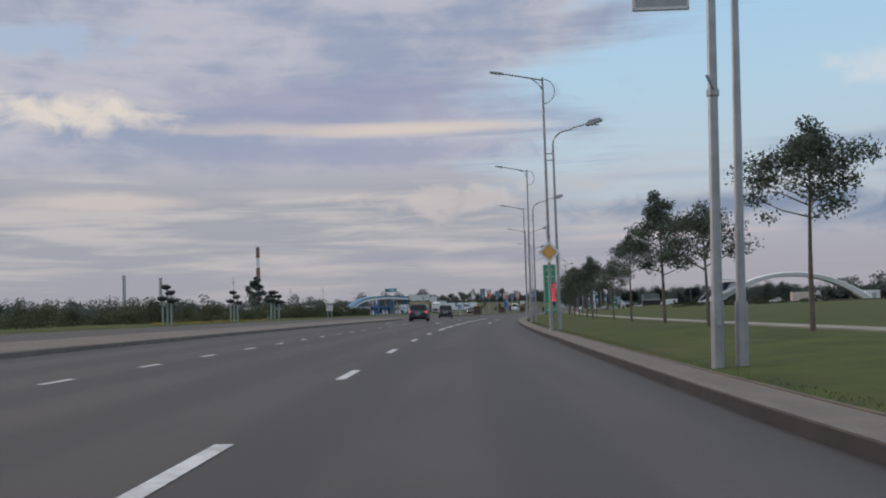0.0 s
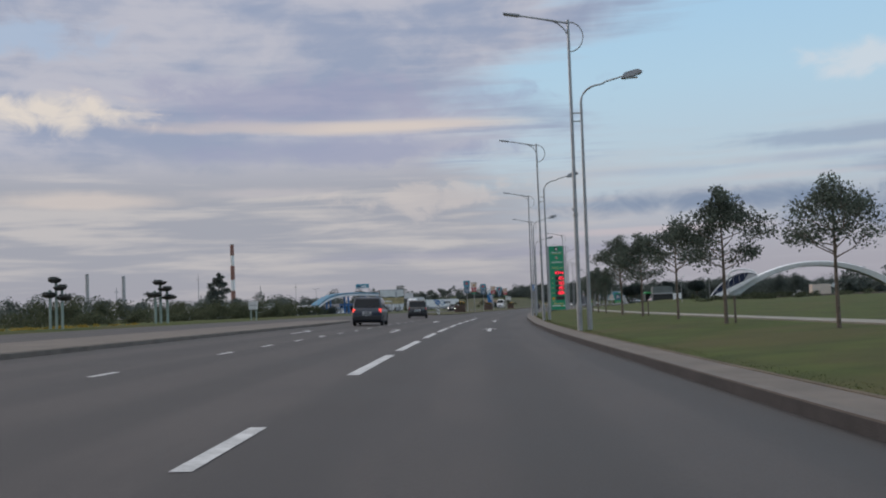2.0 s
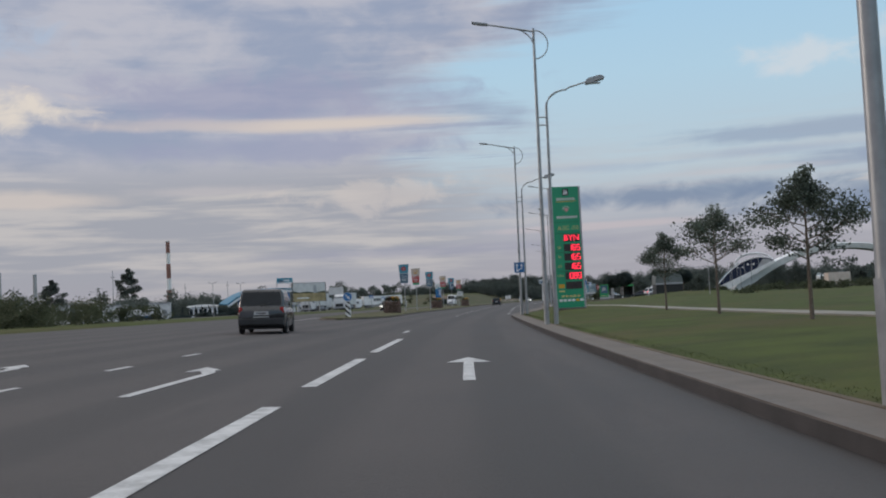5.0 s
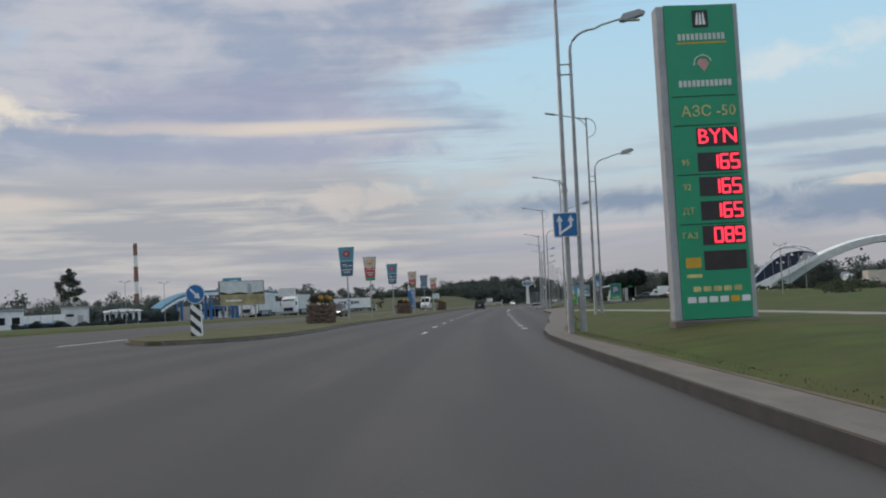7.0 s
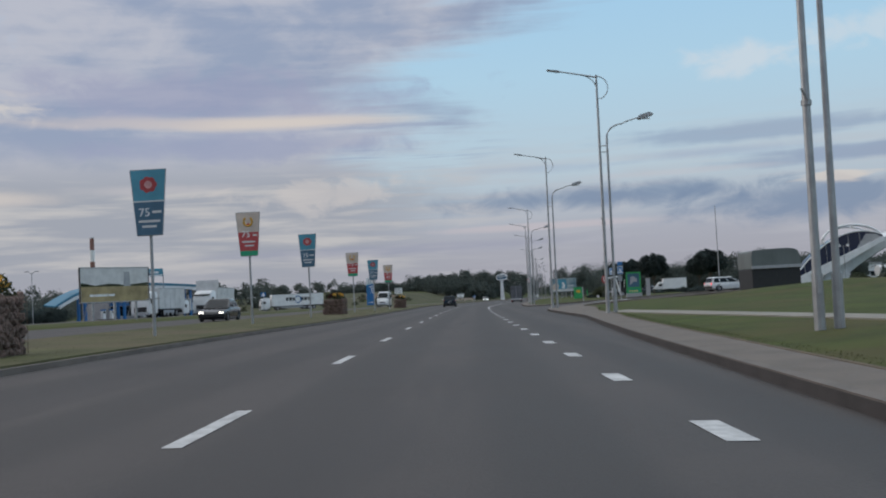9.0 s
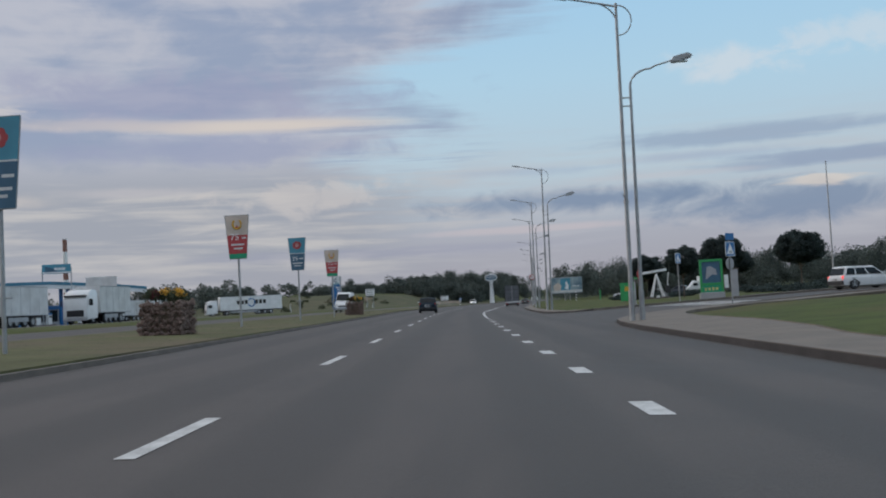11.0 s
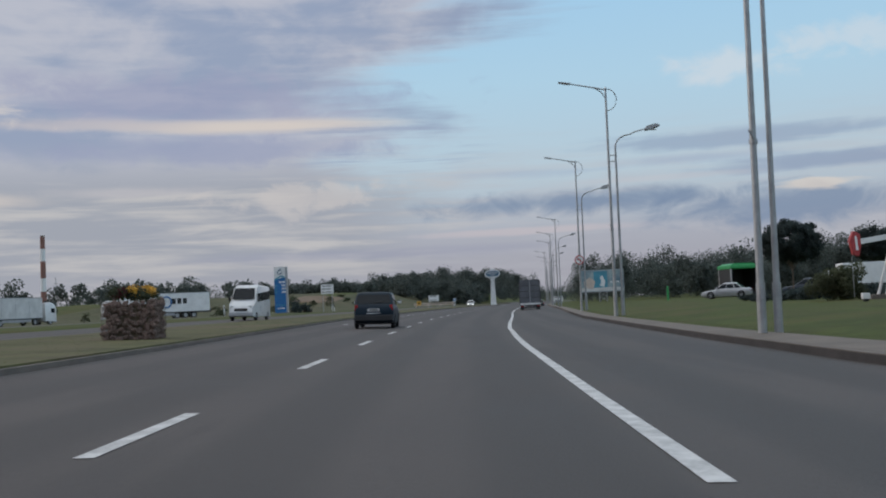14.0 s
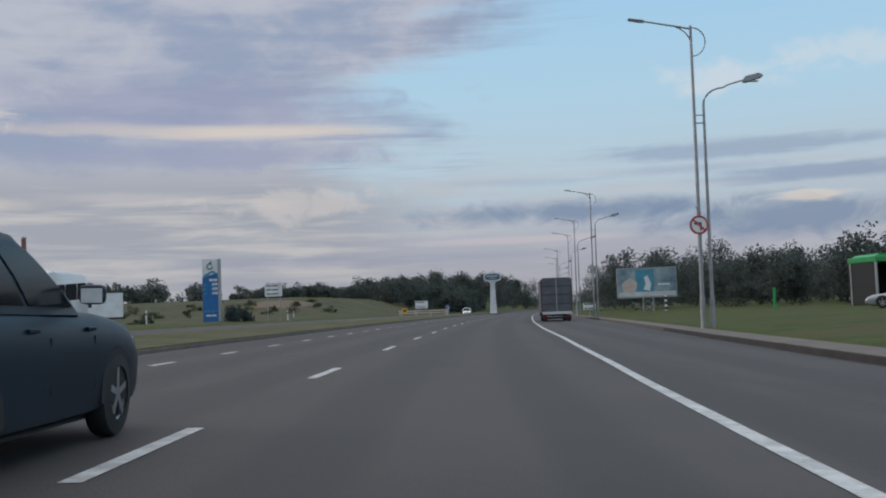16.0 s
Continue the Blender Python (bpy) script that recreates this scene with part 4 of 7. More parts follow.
def price_sign():
    sign = stand("price_sign", 159.2, 5.72, "tall green fuel price sign with red lit digits and grey sides", "price sign", turn=3, dz=-0.11)
    part("plinth", box(1.98, 0.62, 0.22, (0, 0, -0.05), 0.02), "kerb", sign, "low concrete plinth")
    body = part("body", box(1.96, 0.46, 7.5, (0, 0, 0.16), 0.05), "grey", sign, "grey metal casing")
    front = part("front", slab([(-0.80, 0.2), (0.86, 0.2), (0.86, 7.62), (-0.80, 7.66)], -0.262, -0.235, bevel=0.01), "green", sign, "green front panel")
    y = -0.266
    for z in (5.44, 4.75, 3.58, 2.41):
        part("joint", box(1.5, 0.006, 0.025, (0.03, y, z)), "darkline", front)
    # emblem and firm names as plain shapes
    shape_part("emblem", rounded(0.38, 0.42, 0.03), "black", front, (0.06, 7.30), y)
    for k in (-1, 0, 1):
        shape_part("emblem_drop", [(0.09 * k - 0.035, -0.14), (0.09 * k + 0.035, -0.14), (0.07 * k + 0.02, 0.11), (0.07 * k, 0.16), (0.07 * k - 0.02, 0.11)], "white", front, (0.06, 7.30), y - 0.005)
    for k in range(11):
        part("name_bar", box(0.07, 0.006, 0.15, (-0.46 + 0.104 * k, y, 6.80)), "offwhite", front)
    part("underline", box(1.18, 0.006, 0.035, (0.06, y, 6.71)), "yellow", front)
    ring = tube([(0.06 + 0.21 * math.cos(a), y, 6.22 + 0.21 * math.sin(a)) for a in np.linspace(0.3, math.pi + 0.2, 16)], 0.013, sides=5)
    part("badge_ring", ring, "white", front)
    shape_part("badge", [(-0.14, 0.02), (-0.07, 0.12), (0.07, 0.12), (0.15, 0.0), (0.02, -0.18)], "pink", front, (0.06, 6.22), y)
    for k in range(12):
        part("name_bar", box(0.076, 0.006, 0.15, (-0.50 + 0.106 * k, y, 5.68)), "offwhite", front)
    lettering("station_number", "АЗС -50", 0.36, "gold", front, (0.12, y - 0.004, 5.08))
    rows = [("", "BYN", 4.47), ("95", "165", 3.88), ("92", "165", 3.30), ("ДТ", "165", 2.73), ("ГАЗ", "089", 2.15), ("", "", 1.56)]
    for name, value, z in rows:
        screen = part("display", box(1.0, 0.012, 0.45, (0.29, y + 0.002, z - 0.225), 0.004), "leddark", front, "dark display window")
        if value == "BYN":
            lettering("lit_letters", "BYN", 0.50, "led", screen, (0.29, y - 0.012, z))
        elif value:
            bm = bmesh.new()
            for k, c in enumerate(value):
                digit(bm, c, 0.17 + 0.25 * k, z, 0.17, 0.32, y - 0.009)
            part("lit_digits", bm, "led", screen, "glowing red digits")
        if name:
            lettering("fuel_name", name, 0.2, "gold", front, (-0.50, y - 0.004, z))
    shape_part("card_mark", rounded(0.36, 0.24, 0.03), "yellow", front, (-0.47, 1.52), y)
    part("name_bar", box(0.36, 0.006, 0.08, (-0.46, y, 1.17)), "gold", front)
    for k in range(5):
        shape_part("service_mark", rounded(0.18, 0.12, 0.02), "gold", front, (-0.42 + 0.24 * k, 0.90), y)
    for k in range(6):
        shape_part("card", rounded(0.2, 0.14, 0.02), "white" if k != 4 else "yellow", front, (-0.56 + 0.255 * k, 0.65), y)


price_sign()


# ---- banners on the median ----
def banner(blue):
    flag = thing("banner", (0, 0, 0), "blue tapering banner with red flower and number on a pole" if blue else
                 "cream and red tapering banner with an emblem on a pole", "banner", "banners on the median")
    part("pole", tube([(0, 0.03, -0.3), (0, 0.03, 5.0)], 0.055, sides=8, end=0.045), "steel", flag)
    edge = [(-0.55, 5.14), (0.55, 5.14), (0.385, 3.13), (-0.385, 3.13)]
    wide = lambda z: 0.385 + (z - 3.13) * 0.165 / 2.01
    band = lambda z0, z1: [(-wide(z0), z0), (wide(z0), z0), (wide(z1), z1), (-wide(z1), z1)]
    panel = part("panel", slab(edge, -0.075, -0.03, bevel=0.01), "cyan" if blue else "cream", flag, "printed panel")
    for k, (a, b) in enumerate(zip(edge, edge[1:] + edge[:1])):
        part("frame", tube([(a[0], -0.055, a[1]), (b[0], -0.055, b[1])], 0.018, sides=6), "grey", panel)
    y = -0.077
    if blue:
        for k in range(7):
            a = 2 * math.pi * k / 7
            part("petal", disc(0.105, y - 0.004, y, (0.17 * math.cos(a), 4.68 + 0.15 * math.sin(a)), 12), "red", panel)
        part("flower_heart", disc(0.12, y - 0.008, y - 0.004, (0, 4.68), 14), "pink", panel)
        part("band", slab(band(3.14, 4.16), y - 0.003, y), "navy", panel, "dark lower half")
        part("divider", slab(band(4.15, 4.19), y - 0.006, y - 0.003), "offwhite", panel)
        lettering("number", "75", 0.36, "white", panel, (-0.14, y - 0.008, 3.82))
        for x, z, w in ((0.24, 3.84, 0.28), (0.0, 3.56, 0.66), (0.0, 3.40, 0.44)):
            part("print_bar", box(w, 0.004, 0.07, (x, y - 0.006, z - 0.035)), "offwhite", panel)
    else:
        part("emblem", tube([(0.19 * math.cos(a), y - 0.004, 4.72 + 0.21 * math.sin(a)) for a in np.linspace(2.2, 7.2, 20)], 0.045, sides=6), "yellow", panel)
        part("emblem_base", slab([(-0.16, 4.50), (0.16, 4.50), (0, 4.66)], y - 0.004, y), "red", panel)
        part("band", slab(band(3.36, 4.22), y - 0.003, y), "red", panel, "red lower half")
        part("green_band", slab(band(3.14, 3.37), y - 0.003, y), "green", panel)
        lettering("number", "75", 0.42, "white", panel, (-0.12, y - 0.008, 4.12))
        for x, z, w in ((0.3, 4.08, 0.2), (0.0, 3.78, 0.6), (0.03, 3.6, 0.4)):
            part("print_bar", box(w, 0.004, 0.075, (x, y - 0.006, z - 0.035)), "offwhite", panel)
    part("cross_arm", tube([(-0.2, 0.03, 1.2), (0.2, 0.03, 1.2)], 0.02, sides=6), "steel", flag)
    return flag


_blue, _red = banner(True), banner(False)
for k, (s, l) in enumerate(((205.6, -9.5), (221.4, -10.0), (237.2, -9.92), (262.1, -10.27), (278.6, -10.2), (293.7, -10.0))):
    x, y, h = spot(s, l)
    at = pose(x, y, base_z(s, l) - (0.06 if k == 0 else 0), 0, 0, h + (0, 4, -3, 2, -2, 3)[k])
    src = _red if k % 2 else _blue
    if k < 2:
        src.matrix_world = at
    else:
        copy_thing(src, at)


# ---- vehicles: x to the right, y ahead, standing on z = 0 ----
def wheel(name, x, y, r, width, parent, hub="alloy", spokes=5):
    side = 1 if x > 0 else -1
    prof = [(r * 0.62, 0.0), (r * 0.94, 0.02), (r, 0.06), (r, width - 0.06), (r * 0.94, width - 0.02), (r * 0.62, width)]
    n = 24
    secs = []
    for k in range(n + 1):
        a = 2 * math.pi * k / n
        secs.append([(x + side * (d - width / 2), y + q * math.cos(a), r + q * math.sin(a)) for q, d in prof])
    tyre = part(name, loft(secs, caps=False), "rubber", parent, "", 40)
    rim = bmesh.new()
    own = disc(r * 0.64, -0.01, 0.01, (0, 0), 20)
    own.transform(pose(x + side * (width / 2 - 0.05), y, r, 0, 0, 90))
    joined(rim, own)
    part("rim", rim, "black" if hub == "alloy" else hub, tyre)
    bars = bmesh.new()
    for k in range(spokes):
        own = bmesh.new()
        bmesh.ops.create_cube(own, size=1.0)
        bmesh.ops.scale(own, vec=(0.03, r * 0.15, r * 0.60), verts=own.verts)
        own.transform(Matrix.Translation((x + side * (width / 2 - 0.03), y, r)) @ pose(0, 0, 0, 360 * k / spokes, 0, 0) @ Matrix.Translation((0, 0, r * 0.31)))
        joined(bars, own)
    own = tube([(x + side * (width / 2 - 0.045), y + r * 0.62 * math.cos(a), r + r * 0.62 * math.sin(a)) for a in np.linspace(0, 2 * math.pi, 21)], r * 0.045, sides=6, caps=False)
    joined(bars, own)
    part("spokes", bars, "alloy", tyre)
    return tyre


def hull(stations, steps=4):
    """The lower body: (y, bottom, top, half width) from tail to nose, smoothed between."""
    st = np.array(stations, float)
    fine = []
    for k in range(len(st) - 1):
        a, b, c, d = st[max(0, k - 1)], st[k], st[k + 1], st[min(len(st) - 1, k + 2)]
        for q in np.linspace(0, 1, steps, endpoint=False):
            v = 0.5 * (2 * b + (c - a) * q + (2 * a - 5 * b + 4 * c - d) * q * q + (3 * b - a - 3 * c + d) * q ** 3)
            v[0] = b[0] + (c[0] - b[0]) * q
            fine.append(v)
    fine.append(st[-1])
    secs = []
    for y, z0, z1, w in fine:
        h = z1 - z0
        half = [(0.88, 0.0), (0.965, 0.05), (0.985, 0.16), (0.992, 0.34), (1.0, 0.52), (0.996, 0.66), (0.985, 0.76), (0.965, 0.86), (0.93, 0.935), (0.86, 0.985), (0.74, 1.0)]
        secs.append([(w * a, y, z0 + h * b) for a, b in half] + [(-w * a, y, z0 + h * b) for a, b in half[::-1]])
    return loft(secs)


def greenhouse(lo, hi, top):
    """The painted cabin: rounded rings from the belt line up to a domed roof."""
    def ring(t):
        bulge = 1 + 0.035 * math.sin(math.pi * t)
        pts = []
        for k in range(4):
            c = [Vector(lo[i]).lerp(Vector(hi[i]), t) for i in (k - 1, k, (k + 1) % 4)]
            a, m, b = c
            r = 0.13
            ea, eb = (a - m).normalized() * r, (b - m).normalized() * r
            for q in (0, 0.33, 0.67, 1):
                pts.append(m + ea * (1 - q) ** 2 + eb * q ** 2)
        return [(p.x * bulge, p.y, p.z) for p in pts]
    rings = [ring(t) for t in (0, 0.25, 0.5, 0.75, 0.92, 1.0)]
    last = rings[-1]
    cx, cy = 0.0, sum(p[1] for p in last) / len(last)
    z0 = last[0][2]
    for sc, up in ((0.955, 0.5), (0.86, 0.8), (0.6, 0.97), (0.25, 1.0)):
        rings.append([(p[0] * sc, cy + (p[1] - cy) * sc, z0 + (top - z0) * up) for p in last])
    return loft(rings)


def pane(lo, hi, k, u0, u1, t0, t1, proud=0.008):
    """A curved glass panel on side k of the cabin."""
    j = (k + 1) % 4
    a, b, c, d = Vector(lo[k]), Vector(lo[j]), Vector(hi[j]), Vector(hi[k])
    n = (b - a).cross(d - a).normalized()
    if n.dot((a + b) / 2 - Vector((0, 0, a.z))) < 0:
        n = -n
    rows = []
    for t in np.linspace(t0, t1, 5):
        bulge = 1 + 0.035 * math.sin(math.pi * t)
        row = []
        for u in (u0, u1):
            p = a.lerp(d, t).lerp(b.lerp(c, t), u)
            row.append(Vector((p.x * bulge, p.y, p.z)))
        rows.append([row[0] + n * proud, row[1] + n * proud, row[1] - n * 0.01, row[0] - n * 0.01])
    return loft(rows)


def car(name, paint, label, group="", kind="suv", lit=None, size=(4.45, 1.82, 1.70), cab=0.0, waist=None):
    length, width, height = size
    w, hl = width / 2, length / 2
    ob = thing(name, (0, 0, 0), label, "car", group)
    r = 0.36 if kind == "suv" else 0.325
    belt = waist or height * (0.60 if kind == "suv" else 0.62)
    low = 0.24 if kind == "suv" else 0.18
    bonnet = belt - (0.03 if kind == "suv" else 0.10)
    if kind == "sedan":
        tail = [(-hl, low + 0.22, belt - 0.16, w * 0.88), (-hl + 0.1, low + 0.05, belt - 0.02, w * 0.95), (-hl + 0.5, low, belt, w * 0.99)]
    else:
        tail = [(-hl, low + 0.2, belt - 0.12, w * 0.90), (-hl + 0.08, low + 0.04, belt, w * 0.96), (-hl + 0.5, low, belt + 0.01, w)]
    body = part("body", hull(tail + [(-0.5, low - 0.02, belt, w), (0.6, low - 0.02, belt - 0.02, w), (hl - 1.15, low, bonnet, w), (hl - 0.45, low, bonnet - 0.08, w * 0.98),
                                     (hl - 0.12, low + 0.05, bonnet - 0.2, w * 0.92), (hl, low + 0.18, bonnet - 0.36, w * 0.82)]), paint, ob, "", 50)
    # cabin: glass all round under a painted roof
    back_b, back_t = (-hl + 0.08, -hl + 0.34) if kind != "sedan" else (-hl + 0.62, -hl + 1.25)
    front_b, front_t = hl - 1.22 - cab * 0.4, hl - 2.05 - cab * 0.6
    top, wb, wt_ = height, w * 0.93, w * (0.84 if kind == "suv" else 0.78)
    lo = [(-wb, back_b, belt - 0.03), (wb, back_b, belt - 0.03), (wb, front_b, belt - 0.05), (-wb, front_b, belt - 0.05)]
    hi = [(-wt_, back_t, top - 0.09), (wt_, back_t, top - 0.09), (wt_, front_t, top - 0.09), (-wt_, front_t, top - 0.09)]
    part("cabin", greenhouse(lo, hi, top), paint, ob, "", 40)
    mid = (back_t + front_t) / 2
    part("rear_window", pane(lo, hi, 0, 0.055, 0.945, 0.12, 0.93), "glass", ob, "dark tinted glass", 40)
    part("windscreen", pane(lo, hi, 2, 0.07, 0.93, 0.08, 0.94), "glass", ob, "dark tinted glass", 40)
    for k, (p, q) in ((1, (0.06, 0.28)), (1, (0.31, 0.60)), (1, (0.63, 0.94)), (3, (0.06, 0.37)), (3, (0.40, 0.69)), (3, (0.72, 0.94))):
        part("side_window", pane(lo, hi, k, p, q, 0.12, 0.90), "glass", ob, "dark tinted glass", 40)
    for s in (-1, 1):
        mirror = part("mirror", box(0.2, 0.11, 0.15, (s * (w + 0.09), front_b - 0.25, belt + 0.03), 0.05), paint, ob)
        part("mirror_glass", box(0.16, 0.01, 0.11, (s * (w + 0.1), front_b - 0.305, belt + 0.04), 0.004), "lens", mirror)
        for ya in (-hl + 0.85, hl - 0.88):
            arch = slab([(math.cos(a) * (r + 0.035), math.sin(a) * (r + 0.035)) for a in np.linspace(-0.15, math.pi + 0.15, 18)], -0.012, 0.012)
            arch.transform(pose(s * (w * 0.985), ya, r, 0, 0, 90))
            part("wheel_arch", arch, "rubber", ob)
            wheel("wheel", s * (w - 0.09), ya, r, 0.21, ob)
        # doors: fine dark gaps and a handle
        for ya in (-0.15, hl - 1.42):
            part("door_gap", box(0.014, 0.01, (belt - low) * 0.5, (s * (w * 0.992 - 0.004), ya, low + 0.2)), "black", ob)
        for ya in (-0.35, 0.75):
            part("handle", box(0.03, 0.18, 0.03, (s * w * 0.985, ya - 0.1, belt - 0.17), 0.008), paint, ob)
        lamp = "taillit" if lit == "tail" else "taillight"
        if kind == "suv":
            part("tail_lamp", box(0.15, 0.16, 0.24, (s * (w * 0.85), -hl + 0.085, belt - 0.26), 0.04), lamp, ob, "lit red tail lamp" if lit == "tail" else "")
        else:
            part("tail_lamp", box(0.28, 0.12, 0.17, (s * (w * 0.76), -hl + 0.06, belt - 0.28), 0.02), lamp, ob, "lit red tail lamp" if lit == "tail" else "")
        part("head_lamp", box(0.30, 0.16, 0.15, (s * (w * 0.70), hl - 0.16, bonnet - 0.36), 0.02), "headlit" if lit == "head" else "lens", ob)
    part("bumper", box(width * 0.94, 0.16, 0.26, (0, -hl + 0.04, low + 0.1), 0.04), "black" if kind == "suv" else paint, ob)
    part("bumper", box(width * 0.86, 0.16, 0.24, (0, hl - 0.08, low + 0.08), 0.04), "black" if kind == "suv" else paint, ob)
    part("grille", box(width * 0.45, 0.05, 0.14, (0, hl - 0.03, bonnet - 0.46), 0.01), "black", ob)
    plate = part("plate", box(0.52, 0.015, 0.115, (0, -hl - 0.005, belt - 0.30), 0.003), "plate", ob)
    part("plate_bar", box(0.40, 0.004, 0.05, (0, -hl - 0.014, belt - 0.27)), "black", plate)
    part("badge_strip", box(0.62, 0.012, 0.03, (0, -hl + 0.0, belt - 0.40), 0.004), "lens", ob)
    part("wiper", tube([(-0.02, back_b - 0.03, belt + 0.06), (0.35, back_b + 0.03, belt + 0.14)], 0.01, sides=5), "black", ob)
    part("underside", box(width * 0.82, length * 0.86, 0.1, (0, 0, low - 0.06)), "black", ob)
    for s in (-1, 1):
        if kind == "suv" and paint != "bluecar":
            part("roof_rail", tube([(s * wt_ * 0.9, back_t + 0.2, top - 0.045), (s * wt_ * 0.92, mid, top - 0.005), (s * wt_ * 0.9, front_t - 0.2, top - 0.045)], 0.018, sides=6), "black", ob)
    return ob


def park(ob, s, l, turn=0.0, dz=None):
    x, y, h = spot(s, l)
    r = l - bend(s)
    if dz is None:
        dz = road_z(r) if -21.6 < r < 3.2 else base_z(s, l)
    bank = 1.7 if -21 < r < 3 else 0.0
    ob.matrix_world = Matrix.Translation((x, y, dz)) @ pose(0, 0, 0, 0, 0, h) @ pose(0, 0, 0, 0, bank, 0) @ pose(0, 0, 0, 0, 0, turn)
    return ob


park(car("sport_utility_car", "darkcar", "slate-blue sport utility car with lit red tail lamps", "cars on the road", "suv", "tail", (4.45, 1.80, 1.70)), 100.2, -7.1, 2)
park(car("sport_utility_car", "blackcar", "black sport utility car waiting in the turning lane", "cars on the road", "suv", None, (4.5, 1.82, 1.72)), 136.5, -8.0, 6)
park(car("estate_car", "whitecar", "white estate car turning off into the side road", "cars on the road", "suv", "tail", (4.5, 1.80, 1.55)), 284.0, 26.8, -76, exit_z(26.8) + 0.004)
park(car("saloon_car", "blackcar", "dark saloon car with lit headlamps on the far carriageway", "cars on the road", "sedan", "head", (4.6, 1.80, 1.46)), 240.5, -16.4, 180)
park(car("hatchback_car", "bluecar", "dark blue glossy hatchback car in the next lane", "cars on the road", "suv", None, (4.3, 1.80, 1.60), 0.75, 1.06), 322.0, -3.72, 0)
park(car("saloon_car", "silvercar", "silver car parked behind low hedges by the side road", "parked cars", "sedan", None, (4.5, 1.78, 1.47)), 371.0, 25.2, 68)
park(car("saloon_car", "whitecar", "small pale car far off on the road ahead", "cars on the road", "sedan", "head", (4.4, 1.76, 1.46)), 524.0, 3.2, 178, 0.3)
park(car("saloon_car", "whitecar", "white car parked beyond the arch", "parked cars", "sedan", None, (4.5, 1.78, 1.5)), 330.0, 67.6, 80)
park(car("saloon_car", "darkcar", "dark car parked beyond the low hedges", "parked cars", "sedan", None, (4.5, 1.78, 1.47)), 372.0, 33.0, 70)
park(car("saloon_car", "blackcar", "dark car parked on the shoulder far ahead", "cars on the road", "sedan", None, (4.5, 1.78, 1.47)), 470.0, 15.5, 0)


def van():
    ob = thing("minibus", (0, 0, 0), "white high-roof minibus coming on the far carriageway", "van", "cars on the road")
    secs = []
    for y, z0, z1, w in ((-2.9, 0.35, 2.55, 0.93), (-2.8, 0.3, 2.66, 0.98), (0.6, 0.3, 2.72, 0.99), (1.3, 0.3, 2.55, 0.97), (1.95, 0.3, 1.55, 0.97), (2.55, 0.3, 1.22, 0.95), (2.85, 0.42, 0.95, 0.86)):
        zb = min(z1, 1.5)
        secs.append([(-w, y, z0), (w, y, z0), (w, y, zb), (w * (0.9 if z1 > 2 else 0.95), y, z1 - 0.1), (w * 0.75, y, z1), (-w * 0.75, y, z1), (-w * (0.9 if z1 > 2 else 0.95), y, z1 - 0.1), (-w, y, zb)])
    part("body", loft(secs), "whitecar", ob, "", 50)
    scr = bmesh.new()
    f = [scr.verts.new(v) for v in ((-0.86, 1.94, 1.60), (0.86, 1.94, 1.60), (0.76, 1.40, 2.42), (-0.76, 1.40, 2.42))]
    scr.faces.new(f)
    bmesh.ops.translate(scr, vec=(0, 0.06, 0.03), verts=scr.verts)
    bmesh.ops.solidify(scr, geom=list(scr.faces), thickness=0.03)
    part("windscreen", scr, "glass", ob)
    for s in (-1, 1):
        for y, d in ((1.0, 0.75), (0.0, 1.05), (-1.15, 1.05), (-2.2, 0.85)):
            part("side_window", slab([(y - d / 2, 1.5), (y + d / 2, 1.5), (y + d / 2 - 0.05, 2.15), (y - d / 2, 2.15)], -0.012, 0.012), "glass", ob).matrix_local = pose(s * 0.985, 0, 0, 0, s * -3.5, 90)
        part("head_lamp", box(0.28, 0.14, 0.22, (s * 0.68, 2.72, 0.92), 0.03), "lens", ob)
        for y in (-1.85, 1.85):
            wheel("wheel", s * 0.89, y, 0.34, 0.22, ob, "grey")
        part("mirror", box(0.16, 0.1, 0.3, (s * 1.12, 1.75, 1.5), 0.03), "black", ob)
    part("grille", box(1.0, 0.05, 0.22, (0, 2.84, 0.72), 0.02), "black", ob)
    part("bumper", box(1.78, 0.18, 0.28, (0, 2.82, 0.36), 0.04), "grey", ob)
    return ob


park(van(), 354.0, -16.1, 178)


